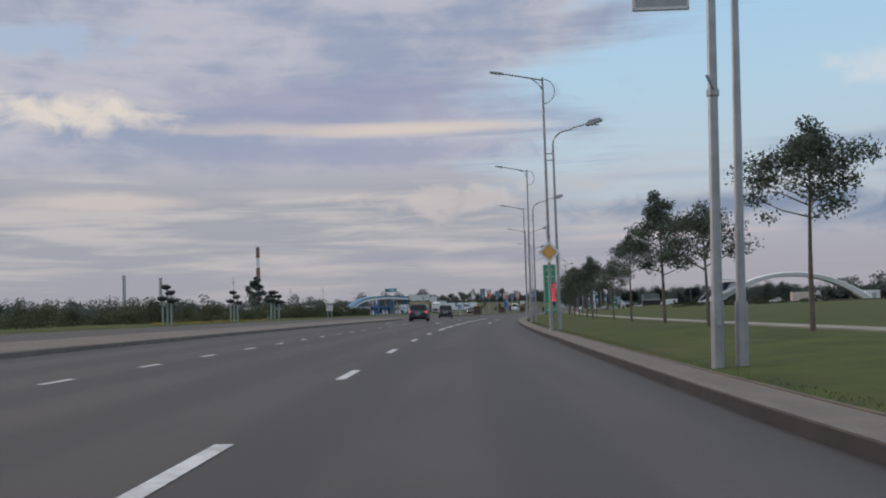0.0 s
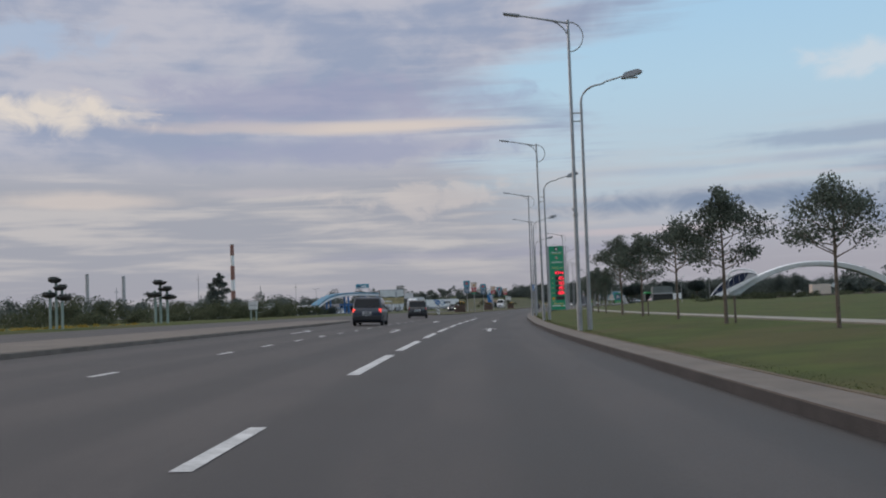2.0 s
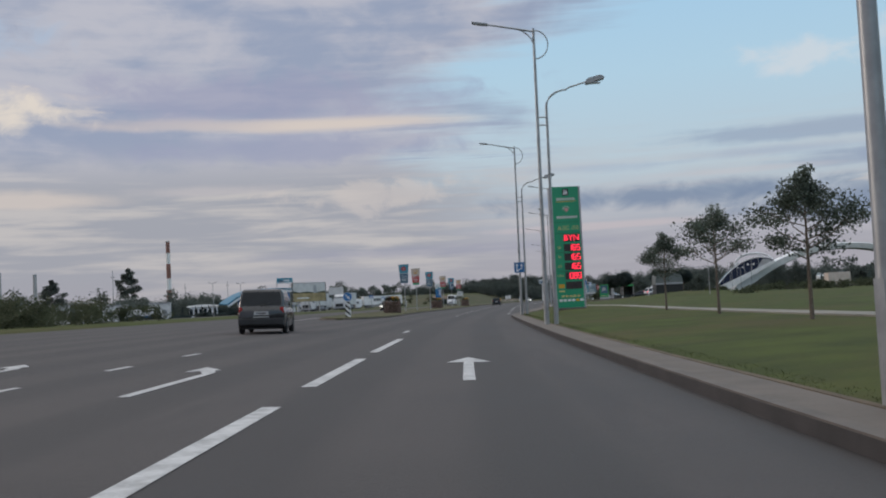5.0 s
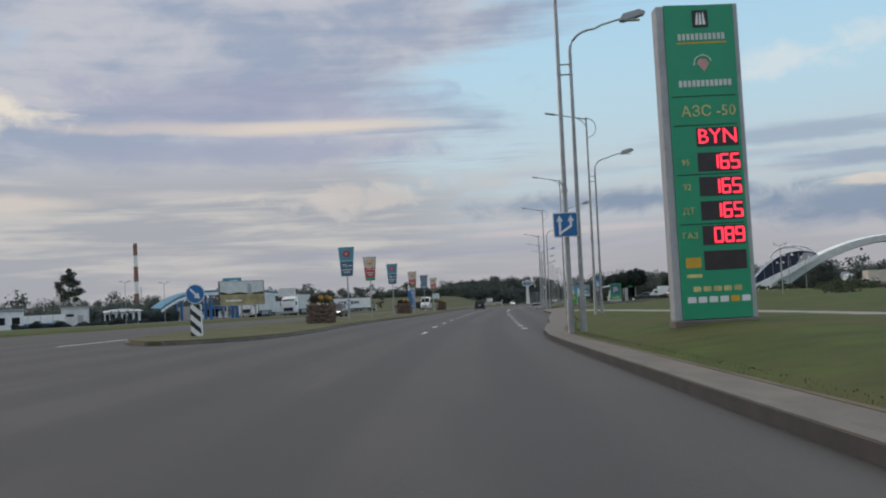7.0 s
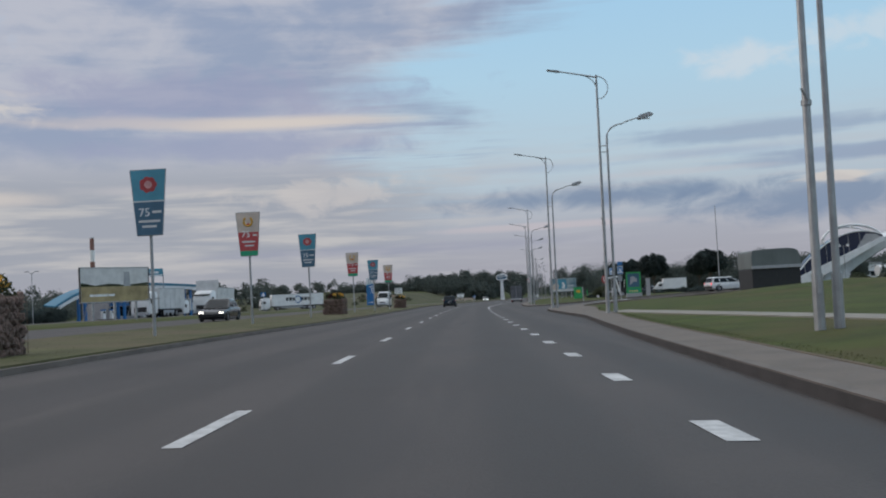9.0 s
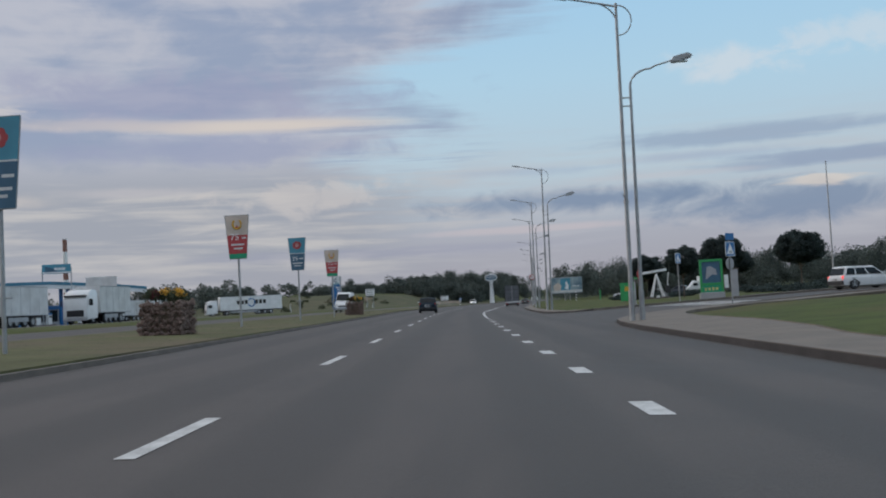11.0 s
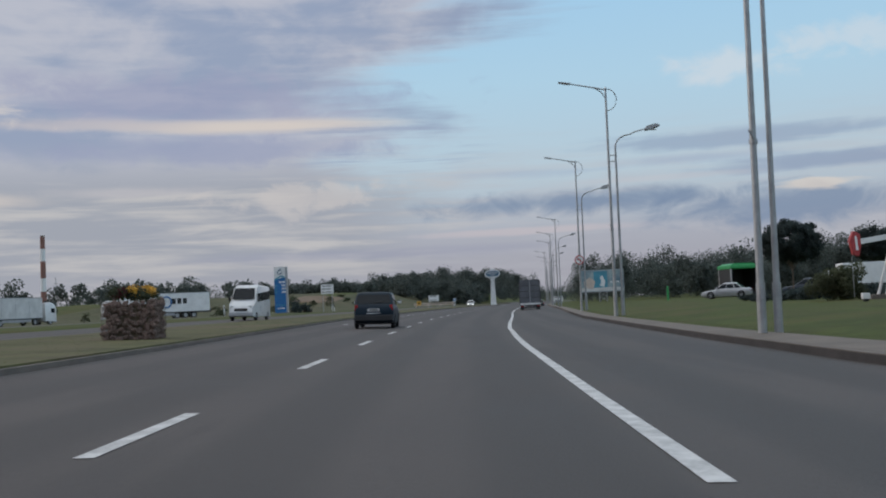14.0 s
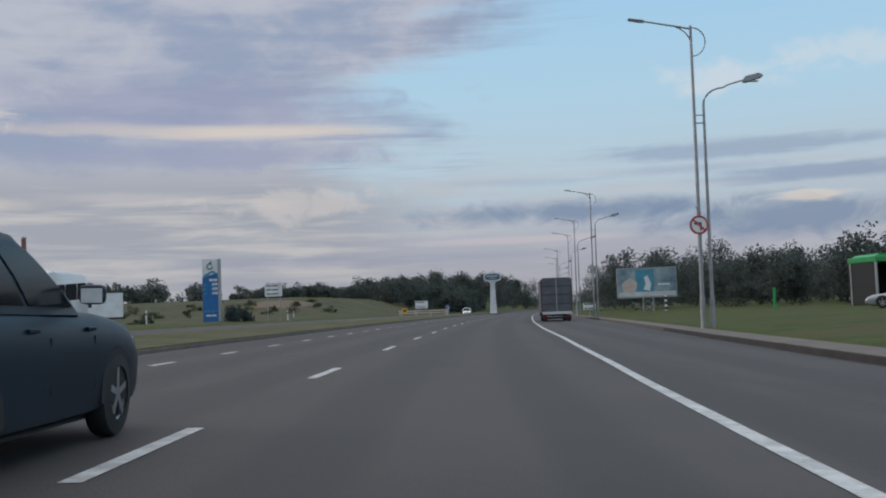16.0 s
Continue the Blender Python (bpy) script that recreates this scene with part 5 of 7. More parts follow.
def lorry(name, label, box_mat, cab_mat, trailer=13.4, brand=False, high=3.35):
    """A tractor with a box trailer; ahead is +y, the cab's nose at y = 0."""
    ob = thing(name, (0, 0, 0), label, "lorry", "parked lorries")
    cab = part("cab", loft([[(-w, y, z0), (w, y, z0), (w, y, z1 - 0.25), (w * 0.9, y, z1), (-w * 0.9, y, z1), (-w, y, z1 - 0.25)] for y, z0, z1, w in
                            ((-2.3, 0.55, 3.2, 1.22), (-1.2, 0.5, 3.3, 1.25), (-0.35, 0.45, 3.0, 1.25), (-0.08, 0.4, 2.4, 1.23), (0.0, 0.45, 1.4, 1.18))]), cab_mat, ob, "", 50)
    part("windscreen", box(2.1, 0.06, 0.85, (0, -0.2, 1.65), 0.02), "glass", cab).matrix_local = pose(0, 0.06, 0, 0, 0, 0)
    part("sun_visor", box(2.2, 0.2, 0.16, (0, -0.12, 2.62), 0.03), "black", cab)
    part("grille", box(1.7, 0.06, 0.62, (0, 0.0, 0.72), 0.02), "black", cab)
    part("bumper", box(2.4, 0.2, 0.36, (0, -0.04, 0.32), 0.05), "grey", cab)
    for s in (-1, 1):
        part("side_window", box(0.02, 0.8, 0.65, (s * 1.245, -0.8, 1.75), 0.01), "glass", cab)
        part("mirror", box(0.12, 0.12, 0.55, (s * 1.42, -0.12, 1.75), 0.03), "black", cab)
        part("head_lamp", box(0.38, 0.06, 0.2, (s * 0.92, 0.05, 0.52), 0.02), "lens", cab)
        for y in (-1.3, -4.3):
            wheel("wheel", s * 1.05, y, 0.5, 0.3, ob, "grey")
        for y in (-2.0 - trailer + 1.6, -2.0 - trailer + 2.9, -2.0 - trailer + 4.2):
            wheel("wheel", s * 1.05, y, 0.5, 0.3, ob, "grey")
        part("side_guard", box(0.05, trailer * 0.42, 0.4, (s * 1.2, -2.4 - trailer * 0.42, 0.5), 0.02), "grey", ob)
    part("chassis", box(0.9, trailer + 3, 0.25, (0, -2.4 - trailer / 2 + 0.6, 0.85), 0.02), "black", ob)
    body = part("trailer_box", box(2.5, trailer, high - 0.4, (0, -2.9 - trailer / 2, 1.05), 0.03), box_mat, ob)
    for z in (1.03, high + 0.6):
        for s in (-1, 1):
            part("rail", box(0.05, trailer, 0.08, (s * 1.25, -2.9 - trailer / 2, z), 0.01), "grey", body)
    if brand:
        # the haulier's name as plain shapes on both long sides
        for s in (-1, 1):
            for k in range(7):
                if k == 3:
                    own = tube([(s * 1.262, -2.9 - trailer / 2 + 0.72 * math.cos(a), 2.6 + 0.85 * math.sin(a)) for a in np.linspace(0.6, 5.9, 18)], 0.13, sides=6)
                    part("name_ring", own, "signblue", body)
                else:
                    off = (k - 3) * 0.86 + (0.25 if k > 3 else -0.25)
                    part("name_bar", box(0.02, 0.62, 0.85, (s * 1.256, -2.9 - trailer / 2 - s * off, 2.3), 0.004), "black", body)
    else:
        for k in range(1, 5):
            for s in (-1, 1):
                part("seam", box(0.012, 0.03, high - 0.6, (s * 1.254, -2.9 - trailer * k / 5, 1.15)), "grey", body)
    return ob


_bx, _by, _ = spot(431.0, -54.6)
_ex, _ey, _ = spot(438.1, -39.4)
_dir = math.degrees(math.atan2(-(_bx - _ex), _by - _ey))
_b = lorry("box_lorry", "white articulated lorry with a lettered white trailer, parked", "white", "whitecar", 13.4, True)
_b.matrix_world = pose(_bx, _by, base_z(431, -54.6), 0, 0, _dir)
_bx, _by, _ = spot(426.3, -60.6)
_ex, _ey, _ = spot(407.9, -67.5)
_b = lorry("box_lorry", "white lorry with a plain pale trailer on the lorry park", "offwhite", "whitecar", 13.0)
_b.matrix_world = pose(_bx, _by, base_z(426, -60.6), 0, 0, math.degrees(math.atan2(-(_bx - _ex), _by - _ey)))
for s, l, turn, label in ((391.0, -63.5, 168, "white lorry seen nose on beside the filling station"), (300.0, -41.5, 172, "white lorry parked under the filling station canopy"),
                          (312.0, -37.0, 176, "white lorry waiting behind the advertising board")):
    x, y, h = spot(s, l)
    _b = lorry("box_lorry", label, "offwhite", "whitecar", 7.5, high=3.0)
    _b.matrix_world = pose(x, y, base_z(s, l), 0, 0, h + turn)


def tarp_truck():
    ob = thing("tarpaulin_truck", (0, 0, 0), "dark grey tarpaulin truck seen from behind on the side lane", "lorry", "lorries on the road")
    part("tarpaulin", loft([[(-1.27, y, 1.0), (1.27, y, 1.0), (1.27, y, 3.75), (1.1, y, 3.95), (-1.1, y, 3.95), (-1.27, y, 3.75)] for y in (0.0, 0.06, 4.0, 7.9)]), "tarp", ob, "sagging dark tarpaulin")
    for x in (-1.28, 1.28, 0.0):
        part("corner_post", box(0.07, 0.05, 2.85, (x, -0.03, 1.0), 0.01), "black" if x else "grey", ob)
    for z in (1.7, 2.5, 3.2):
        part("strap", box(2.5, 0.02, 0.05, (0, -0.015, z)), "black", ob)
    part("tailboard", box(2.5, 0.08, 0.22, (0, -0.02, 0.85), 0.02), "offwhite", ob)
    part("bumper", box(2.4, 0.12, 0.2, (0, 0.1, 0.45), 0.02), "black", ob)
    for s in (-1, 1):
        part("tail_lamp", box(0.34, 0.06, 0.13, (s * 1.0, -0.02, 0.62), 0.01), "taillight", ob)
        for y in (1.2, 6.8):
            wheel("wheel", s * 1.0, y, 0.5, 0.32, ob, "grey")
        part("mud_flap", box(0.4, 0.02, 0.4, (s * 1.0, 0.55, 0.25)), "black", ob)
    part("cab", box(2.4, 1.9, 2.3, (0, 9.0, 0.7), 0.12), "darkcar", ob)
    part("chassis", box(1.0, 9.4, 0.25, (0, 4.8, 0.7)), "black", ob)
    return ob


park(tarp_truck(), 401.5, 9.0, -3)


def panel_van(s, l, turn, label, long=4.2):
    ob = stand("box_van", s, l, label, "lorry", "parked lorries", turn)
    ob.scale = (0.95, 0.95, 0.84)
    cab = part("cab", loft([[(-w, y, z0), (w, y, z0), (w, y, z1 - 0.15), (w * 0.85, y, z1), (-w * 0.85, y, z1), (-w, y, z1 - 0.15)] for y, z0, z1, w in
                            ((0.0, 0.4, 2.35, 1.0), (0.8, 0.4, 2.4, 1.02), (1.4, 0.4, 1.5, 1.0), (2.0, 0.45, 1.15, 0.92))]), "whitecar", ob)
    part("windscreen", box(1.6, 0.05, 0.75, (0, 0, 0), 0.01), "glass", cab).matrix_local = pose(0, 1.14, 1.5, 33, 0, 0)
    part("cargo_box", box(2.2, long, 2.4, (0, -long / 2, 0.75), 0.04), "white", ob)
    part("chassis", box(0.9, long + 1.5, 0.2, (0, -long / 2 + 0.8, 0.55)), "black", ob)
    for q in (-1, 1):
        part("side_window", box(0.02, 0.7, 0.5, (q * 1.01, 0.55, 1.45), 0.01), "glass", cab)
        part("head_lamp", box(0.3, 0.05, 0.18, (q * 0.65, 1.95, 0.75), 0.02), "lens", cab)
        for y in (1.1, -long + 0.9):
            wheel("wheel", q * 0.92, y, 0.36, 0.24, ob, "grey")


panel_van(371.0, 35.8, 86, "white box truck standing behind the pump jack", 4.6)


# ---- trees and shrubs ----
def leaf_cloud(rng, centers, spreads, counts, size):
    """Leaves as small folded quads scattered round centres: vertices and faces."""
    pts = []
    for c, r, n in zip(centers, spreads, counts):
        d = rng.normal(size=(n, 3))
        d /= np.linalg.norm(d, axis=1)[:, None] + 1e-9
        q = rng.random(n) ** 0.45
        pts.append(np.array(c) + d * (q[:, None] * np.array(r)))
    p = np.concatenate(pts)
    n = len(p)
    a = rng.normal(size=(n, 3))
    a /= np.linalg.norm(a, axis=1)[:, None]
    b = np.cross(a, rng.normal(size=(n, 3)))
    b /= np.linalg.norm(b, axis=1)[:, None] + 1e-9
    s = size * (0.6 + 0.8 * rng.random(n))[:, None]
    v = np.stack([p - a * s, p + b * s * 0.55, p + a * s, p - b * s * 0.55], 1).reshape(-1, 3)
    f = np.arange(4 * n).reshape(-1, 4)
    return v, f


def mesh_part(name, v, f, mat, parent, label="", kind=""):
    me = bpy.data.meshes.new(name)
    me.from_pydata(np.asarray(v).tolist(), [], np.asarray(f).tolist())
    me.materials.append(M[mat])
    ob = new(name, me)
    ob.parent = parent
    return tagged(ob, label, kind=kind)


def tree(seed, height, crown, clear, label, group, leaves=2600, mat="leaf", leaf=0.074, round_top=False, name="young_tree"):
    """A slim trunk, limbs that fork into twigs, and flat sprays of leaves along them."""
    rng = np.random.default_rng(seed)
    ob = thing(name, (0, 0, 0), label, "tree", group)
    lean = rng.normal(size=2) * 0.012 * height
    rt = 0.035 + 0.008 * height
    spine = [(lean[0] * k ** 2, lean[1] * k ** 2, height * 0.93 * k) for k in np.linspace(0, 1, 8)]
    spine[0] = (0, 0, -0.2)
    wood = tube(spine, rt, sides=8, end=0.012)
    part("trunk", wood, "bark", ob, "slim brown trunk")
    limbs = bmesh.new()
    centers, spreads, counts = [], [], []
    if round_top:
        # a clipped dome: sprays fill a broad ellipsoid, thickest near its skin
        wide, tall = crown * 0.94, (height - clear) * 0.5
        middle = clear + tall * 0.92
        for k in range(18):
            a, q = k * 2.4, (k + 0.5) / 18
            reach = wide * 0.7 * math.sqrt(1 - (2 * q - 1) ** 2 * 0.9)
            end = (reach * math.cos(a), reach * math.sin(a), middle + tall * 0.7 * (2 * q - 1))
            tube([(0, 0, clear * 0.75 + tall * 0.6 * q), (end[0] * 0.5, end[1] * 0.5, (clear + end[2]) / 2), end], 0.03, limbs, 5, 0.008)
        for k in range(230):
            d = rng.normal(size=3)
            d /= np.linalg.norm(d)
            q = 0.55 + 0.45 * rng.random() ** 0.5
            up = d[2] * q * (tall if d[2] > 0 else tall * 0.72)
            centers.append((d[0] * q * wide, d[1] * q * wide, middle + up))
            r = crown * (0.14 + 0.08 * rng.random())
            spreads.append((r, r, r * 0.75))
            counts.append(int(leaves / 230))
    else:
        n = 22
        for k in range(n):
            q = (k + rng.random() * 0.6) / n
            z = clear + (height * 0.86 - clear) * q
            a = k * 2.4 + rng.normal() * 0.5
            reach = crown * (0.55 + 0.5 * math.sin(math.pi * min(1, q * 1.1 + 0.12))) * (0.6 + 0.55 * rng.random()) * (1 - 0.5 * q)
            up = (0.35 + 0.5 * rng.random()) * reach
            x0, y0 = lean[0] * (z / height) ** 2, lean[1] * (z / height) ** 2
            end = np.array((x0 + reach * math.cos(a), y0 + reach * math.sin(a), z + up))
            midp = np.array((x0 + reach * 0.5 * math.cos(a + 0.15), y0 + reach * 0.5 * math.sin(a + 0.15), z + up * 0.35))
            tube([(x0, y0, z), tuple(midp), tuple(end)], 0.022 * (1.2 - 0.6 * q), limbs, 5, 0.006)
            m = leaves / n
            twigs = [(end, 0.22), ((midp + end) / 2 + rng.normal(size=3) * 0.12, 0.18)]
            for _ in range(4):
                f = 0.4 + 0.6 * rng.random()
                b = a + rng.normal() * 0.9
                root = midp + (end - midp) * (f - 0.3)
                tip = root + np.array((math.cos(b), math.sin(b), 0.15 + 0.35 * rng.random())) * reach * (0.25 + 0.25 * rng.random())
                tube([tuple(root), tuple(tip)], 0.008, limbs, 4, 0.004)
                twigs.append((tip, 0.15))
            for c, w in twigs:
                r = crown * (0.20 + 0.20 * rng.random())
                centers.append(tuple(c))
                spreads.append((r, r, r * 0.62))
                counts.append(int(m * w))
        top = spine[-1]
        for k in range(3):
            centers.append((top[0] + rng.normal() * 0.12, top[1] + rng.normal() * 0.12, top[2] - 0.25 + 0.2 * k))
            spreads.append((crown * 0.2, crown * 0.2, crown * 0.16))
            counts.append(int(leaves * 0.025))
    tagged(part("branchwork", limbs, "bark", ob), kind="stuff")
    v, f = leaf_cloud(rng, centers, spreads, counts, leaf)
    mesh_part("crown", v, f, mat, ob, "ragged crown of small dark green leaves" if not round_top else "dense clipped dome of dark leaves", "stuff")
    return ob


GROUP = "young trees on the lawn"
_trees = [tree(3, 5.7, 1.55, 2.9, "tall young street tree with a light ragged crown", GROUP, 6900, leaf=0.052),
          tree(8, 5.4, 1.30, 1.9, "slim young tree with an upright crown", GROUP, 8360, leaf=0.052),
          tree(15, 4.5, 1.45, 1.7, "young tree with a spreading crown on a thin trunk", GROUP, 6300, leaf=0.052),
          tree(21, 4.4, 1.65, 1.9, "young tree with a wide open crown above a thin trunk", GROUP, 4400, leaf=0.052)]
for k, (s, l, which, size, turn) in enumerate(((26.2, 8.9, 0, 0.97, 20), (36.0, 8.5, 3, 1.0, 70), (44.6, 8.5, 1, 1.08, 0), (53.8, 8.3, 0, 0.82, 120), (62.2, 8.3, 3, 0.80, 200),
                                               (70.8, 7.75, 2, 0.96, 40), (81.0, 8.1, 3, 0.94, 10), (91.4, 8.1, 2, 0.95, 80), (101.0, 8.15, 2, 1.08, 300), (111.5, 8.1, 1, 0.60, 150),
                                               (120.0, 8.2, 2, 0.80, 220), (130.0, 8.4, 3, 0.82, 30), (141.0, 8.6, 2, 0.76, 110), (9.0, 9.4, 2, 1.0, 0))):
    x, y, h = spot(s, l)
    at = pose(x, y, land_z(s, l), 0, 0, h + turn)
    ob = copy_thing(_trees[which], at)
    ob.scale = (size, size, size)
    if k in (5, 7):
        stake = thing("tree_stake", (x + 0.28, y, land_z(s, l)), "short weathered wooden stake beside a tree", "stake", "tree stakes")
        part("post", tube([(0, 0, -0.2), (0, 0, 0.85)], 0.035, sides=6), "bark", stake)
for ob in _trees:
    for o in (*ob.children_recursive, ob):
        bpy.data.objects.remove(o)

_ball = tree(31, 6.3, 2.5, 2.6, "round clipped tree with a dense dark crown", "round trees by the side road", 42000, "leaf_dark", 0.085, True, "round_tree")
for k, (s, l, size) in enumerate(((313.3, 21.1, 0.69), (304.2, 22.6, 0.76), (308.0, 30.6, 0.88), (348, 23.9, 0.88), (390, 47, 1.1))):
    x, y, h = spot(s, l)
    at = pose(x, y, base_z(s, l), 0, 0, 60 * k)
    if k:
        o = copy_thing(_ball, at)
    else:
        o = _ball
        o.matrix_world = at
    o.scale = (size, size, 0.35 + 0.64 * size if size < 0.8 else size)


def growth(name, label, rng, spots, mat, leaf, per, category="shrubs"):
    """Shrubs or far trees as one mass: each (x, y, z, height, radius) a clump of clumps."""
    centers, spreads, counts = [], [], []
    for x, y, z, h, r in spots:
        for k in range(7):
            a, q = rng.random() * 6.28, rng.random()
            rr = r * (0.25 + 0.6 * rng.random()) * (1 - 0.45 * q)
            centers.append((x + rr * math.cos(a), y + rr * math.sin(a), z + h * (0.22 + 0.62 * q)))
            sc = r * (0.30 + 0.28 * rng.random())
            spreads.append((sc, sc, min(sc, h * 0.3)))
            counts.append(max(4, int(per / 7)))
    v, f = leaf_cloud(rng, centers, spreads, counts, leaf)
    me = bpy.data.meshes.new(name)
    me.from_pydata(v.tolist(), [], f.tolist())
    me.materials.append(M[mat])
    return tagged(new(name, me), label, category, kind="stuff")


def scatter(rng, n, s0, s1, l0, l1, h0, h1, r0, r1, sink=0.3, shape=None):
    out = []
    for _ in range(n):
        s, l = s0 + (s1 - s0) * rng.random(), l0 + (l1 - l0) * rng.random()
        l = l + bend(s)
        x, y, _h = spot(s, l)
        k = shape(s, l) if shape else 1.0
        out.append((x, y, ground_z(s, l) - sink, (h0 + (h1 - h0) * rng.random()) * k, r0 + (r1 - r0) * rng.random()))
    return out


def hill(s, l):
    """The wood sinks towards its far end."""
    return float(np.interp(l - bend(s), (-80, -48, -22), (0.38, 0.62, 1.0)))


R = np.random.default_rng(77)
growth("shrubbery", "overgrown green shrubs along the far verge", R,
       scatter(R, 105, 30, 186, -42, -28, 1.2, 2.7, 1.5, 2.8) + scatter(R, 40, -60, 60, -52, -32, 1.2, 2.6, 1.3, 2.4), "shrub", 0.085, 1100)
growth("shrubbery", "dark thicket of bushes and small trees behind the verge", R,
       scatter(R, 44, 60, 230, -100, -52, 3.0, 6.0, 2.2, 3.8) + scatter(R, 110, 344, 440, -125, -80, 4.0, 7.0, 2.4, 4.0) + scatter(R, 40, -120, 120, -120, -60, 3.0, 6.5, 2.2, 4.0), "leaf_far", 0.15, 1000)
growth("far_woods", "distant dark band of trees on the skyline", R,
       scatter(R, 130, 330, 900, -330, -120, 6, 11, 4, 7) + scatter(R, 60, 100, 400, -330, -200, 6, 10, 4, 7) + scatter(R, 40, 470, 640, -140, -70, 3.5, 6.5, 3, 5), "leaf_far", 0.42, 420, "woods")
growth("hill_woods", "dark mixed wood on the hill ahead of the bend", R,
       scatter(R, 150, 585, 690, -78, -20, 6.5, 10, 3.0, 4.6, 0.3, hill) + scatter(R, 110, 660, 790, -66, -12, 14, 17, 3.5, 6, 0.3, hill) + scatter(R, 60, 800, 1050, -70, 110, 8, 12, 5, 8), "leaf_far", 0.28, 900, "woods")
growth("right_woods", "dense dark roadside trees behind the billboard", R,
       scatter(R, 120, 450, 560, 14, 62, 7.0, 10.8, 2.8, 4.8) + scatter(R, 60, 520, 760, 20, 110, 7, 11, 4, 6.5) + scatter(R, 70, 400, 520, 62, 140, 4.5, 7, 3, 5)
       + scatter(R, 40, 404, 452, 26, 50, 4.5, 7.2, 2.4, 3.8) + scatter(R, 64, 396, 452, 40, 82, 6.0, 9.2, 2.6, 4.2), "leaf_far", 0.17, 1250, "woods")
growth("far_woods", "low distant trees beyond the lawns", R,
       scatter(R, 90, 330, 700, 120, 420, 6, 12, 5, 8) + scatter(R, 60, 380, 470, 70, 160, 4, 6, 3, 5), "leaf_far", 0.7, 240, "woods")
growth("hedge", "low clipped hedges along the lawn edge", R,
       scatter(R, 34, 330, 340, 17.5, 26, 0.5, 0.9, 0.6, 1.0, 0.1) + scatter(R, 26, 296, 330, 28, 34, 0.6, 1.1, 0.8, 1.3, 0.1) + scatter(R, 40, 360, 366, 29.5, 42, 0.5, 0.8, 0.8, 1.2, 0.1), "leaf_dark", 0.10, 320, "hedge")
growth("hedge", "brownish rough shrubs in front of the arch", R,
       scatter(R, 30, 225, 262, 30, 52, 0.8, 1.6, 1.2, 2.4) + scatter(R, 16, 262, 300, 48, 70, 1.0, 2.0, 1.5, 2.6), "shrub", 0.16, 200, "shrubs")
growth("shrubbery", "round shrub beside the pump jack", R, scatter(R, 3, 324, 326, 17.6, 18.9, 1.5, 1.9, 1.0, 1.2, 0.1), "shrub", 0.07, 2600)
growth("shrubbery", "rounded bush beside the petrol pylon", R, scatter(R, 3, 424, 428, -30.5, -28.5, 1.6, 2.2, 1.2, 1.6) , "leaf_dark", 0.14, 420)
growth("shrubbery", "scrubby bushes on the grassy slope", R, scatter(R, 26, 440, 520, -70, -32, 0.8, 2.0, 0.9, 1.8), "shrub", 0.16, 200)

# one tall poplar-like tree that stands out of the far thicket
_tall = tree(44, 17.0, 4.2, 5.0, "tall ragged tree rising above the thicket", "", 4600, "leaf_far", 0.28, name="tall_tree")
_x, _y, _h = spot(521, -168.5)
_tall.matrix_world = pose(_x, _y, 3.0)
_tall.scale = (1.25, 1.25, 1.22)
_t2 = copy_thing(_tall, pose(*spot(240, -66)[:2], 0.5, 0, 0, 80))
_t2.scale = (0.46, 0.46, 0.42)


# blades of grass where the lawn meets the paving and on the median
def blades(name, label, rng, n, place, height, mat):
    s, l = place(rng, n)
    xyz = np.array([(*spot(a, b)[:2], ground_or_median(a, b)) for a, b in zip(s, l)])
    d = rng.normal(size=(n, 2)) * 0.35
    h = height * (0.5 + rng.random(n))
    w = 0.006 + 0.006 * rng.random(n)
    ang = rng.random(n) * 6.28
    side = np.stack([np.cos(ang) * w, np.sin(ang) * w, np.zeros(n)], 1)
    tip = xyz + np.stack([d[:, 0] * h, d[:, 1] * h, h], 1)
    v = np.stack([xyz - side, xyz + side, tip], 1).reshape(-1, 3)
    me = bpy.data.meshes.new(name)
    me.from_pydata(v.tolist(), [], np.arange(3 * n).reshape(-1, 3).tolist())
    me.materials.append(M[mat])
    tagged(new(name, me), label, "grass", kind="stuff")


def ground_or_median(s, l):
    r = l - bend(s)
    return road_z(r) + 0.13 if -14.5 < r < -6 else land_z(s, r) - 0.01


def lawn_place(rng, n):
    s = rng.random(n) * 255
    edge = np.array([kerb_right(a) + 0.16 + pave_1(a) for a in s])
    return s, edge - 0.05 + rng.random(n) ** 2 * 0.5


def lawn_place_far(rng, n):
    s = 292 + rng.random(n) * 90
    edge = np.array([kerb_far(a) + 0.2 + pave_2(a) for a in s])
    return s, edge + 0.03 + rng.random(n) ** 2 * 0.5


def median_place(rng, n):
    s = 172 + rng.random(n) * 190
    return s, np.array([bend(a) - 7.5 - 6 * q for a, q in zip(s, rng.random(n))])


blades("lawn_blades", "short grass blades along the lawn edge", R, 50000, lawn_place, 0.02, "blade")
blades("lawn_blades", "short grass blades on the corner lawn", R, 9000, lawn_place_far, 0.016, "blade")
blades("median_blades", "dry grass blades on the median", R, 16000, median_place, 0.02, "blade")

# ---- buildings, signs and monuments beside the road ----
def site(name, s, l, label, category, z=None, turn=0.0, group="", kind=""):
    x, y, h = spot(s, l)
    return thing(name, (x, y, base_z(s, l) if z is None else z), label, category, group, kind, h + turn)


def span(a, b):
    """Turn, from the road's heading, that points local x from a to b, both (s, l)."""
    return math.degrees(math.atan2(b[0] - a[0], b[1] - a[1]))


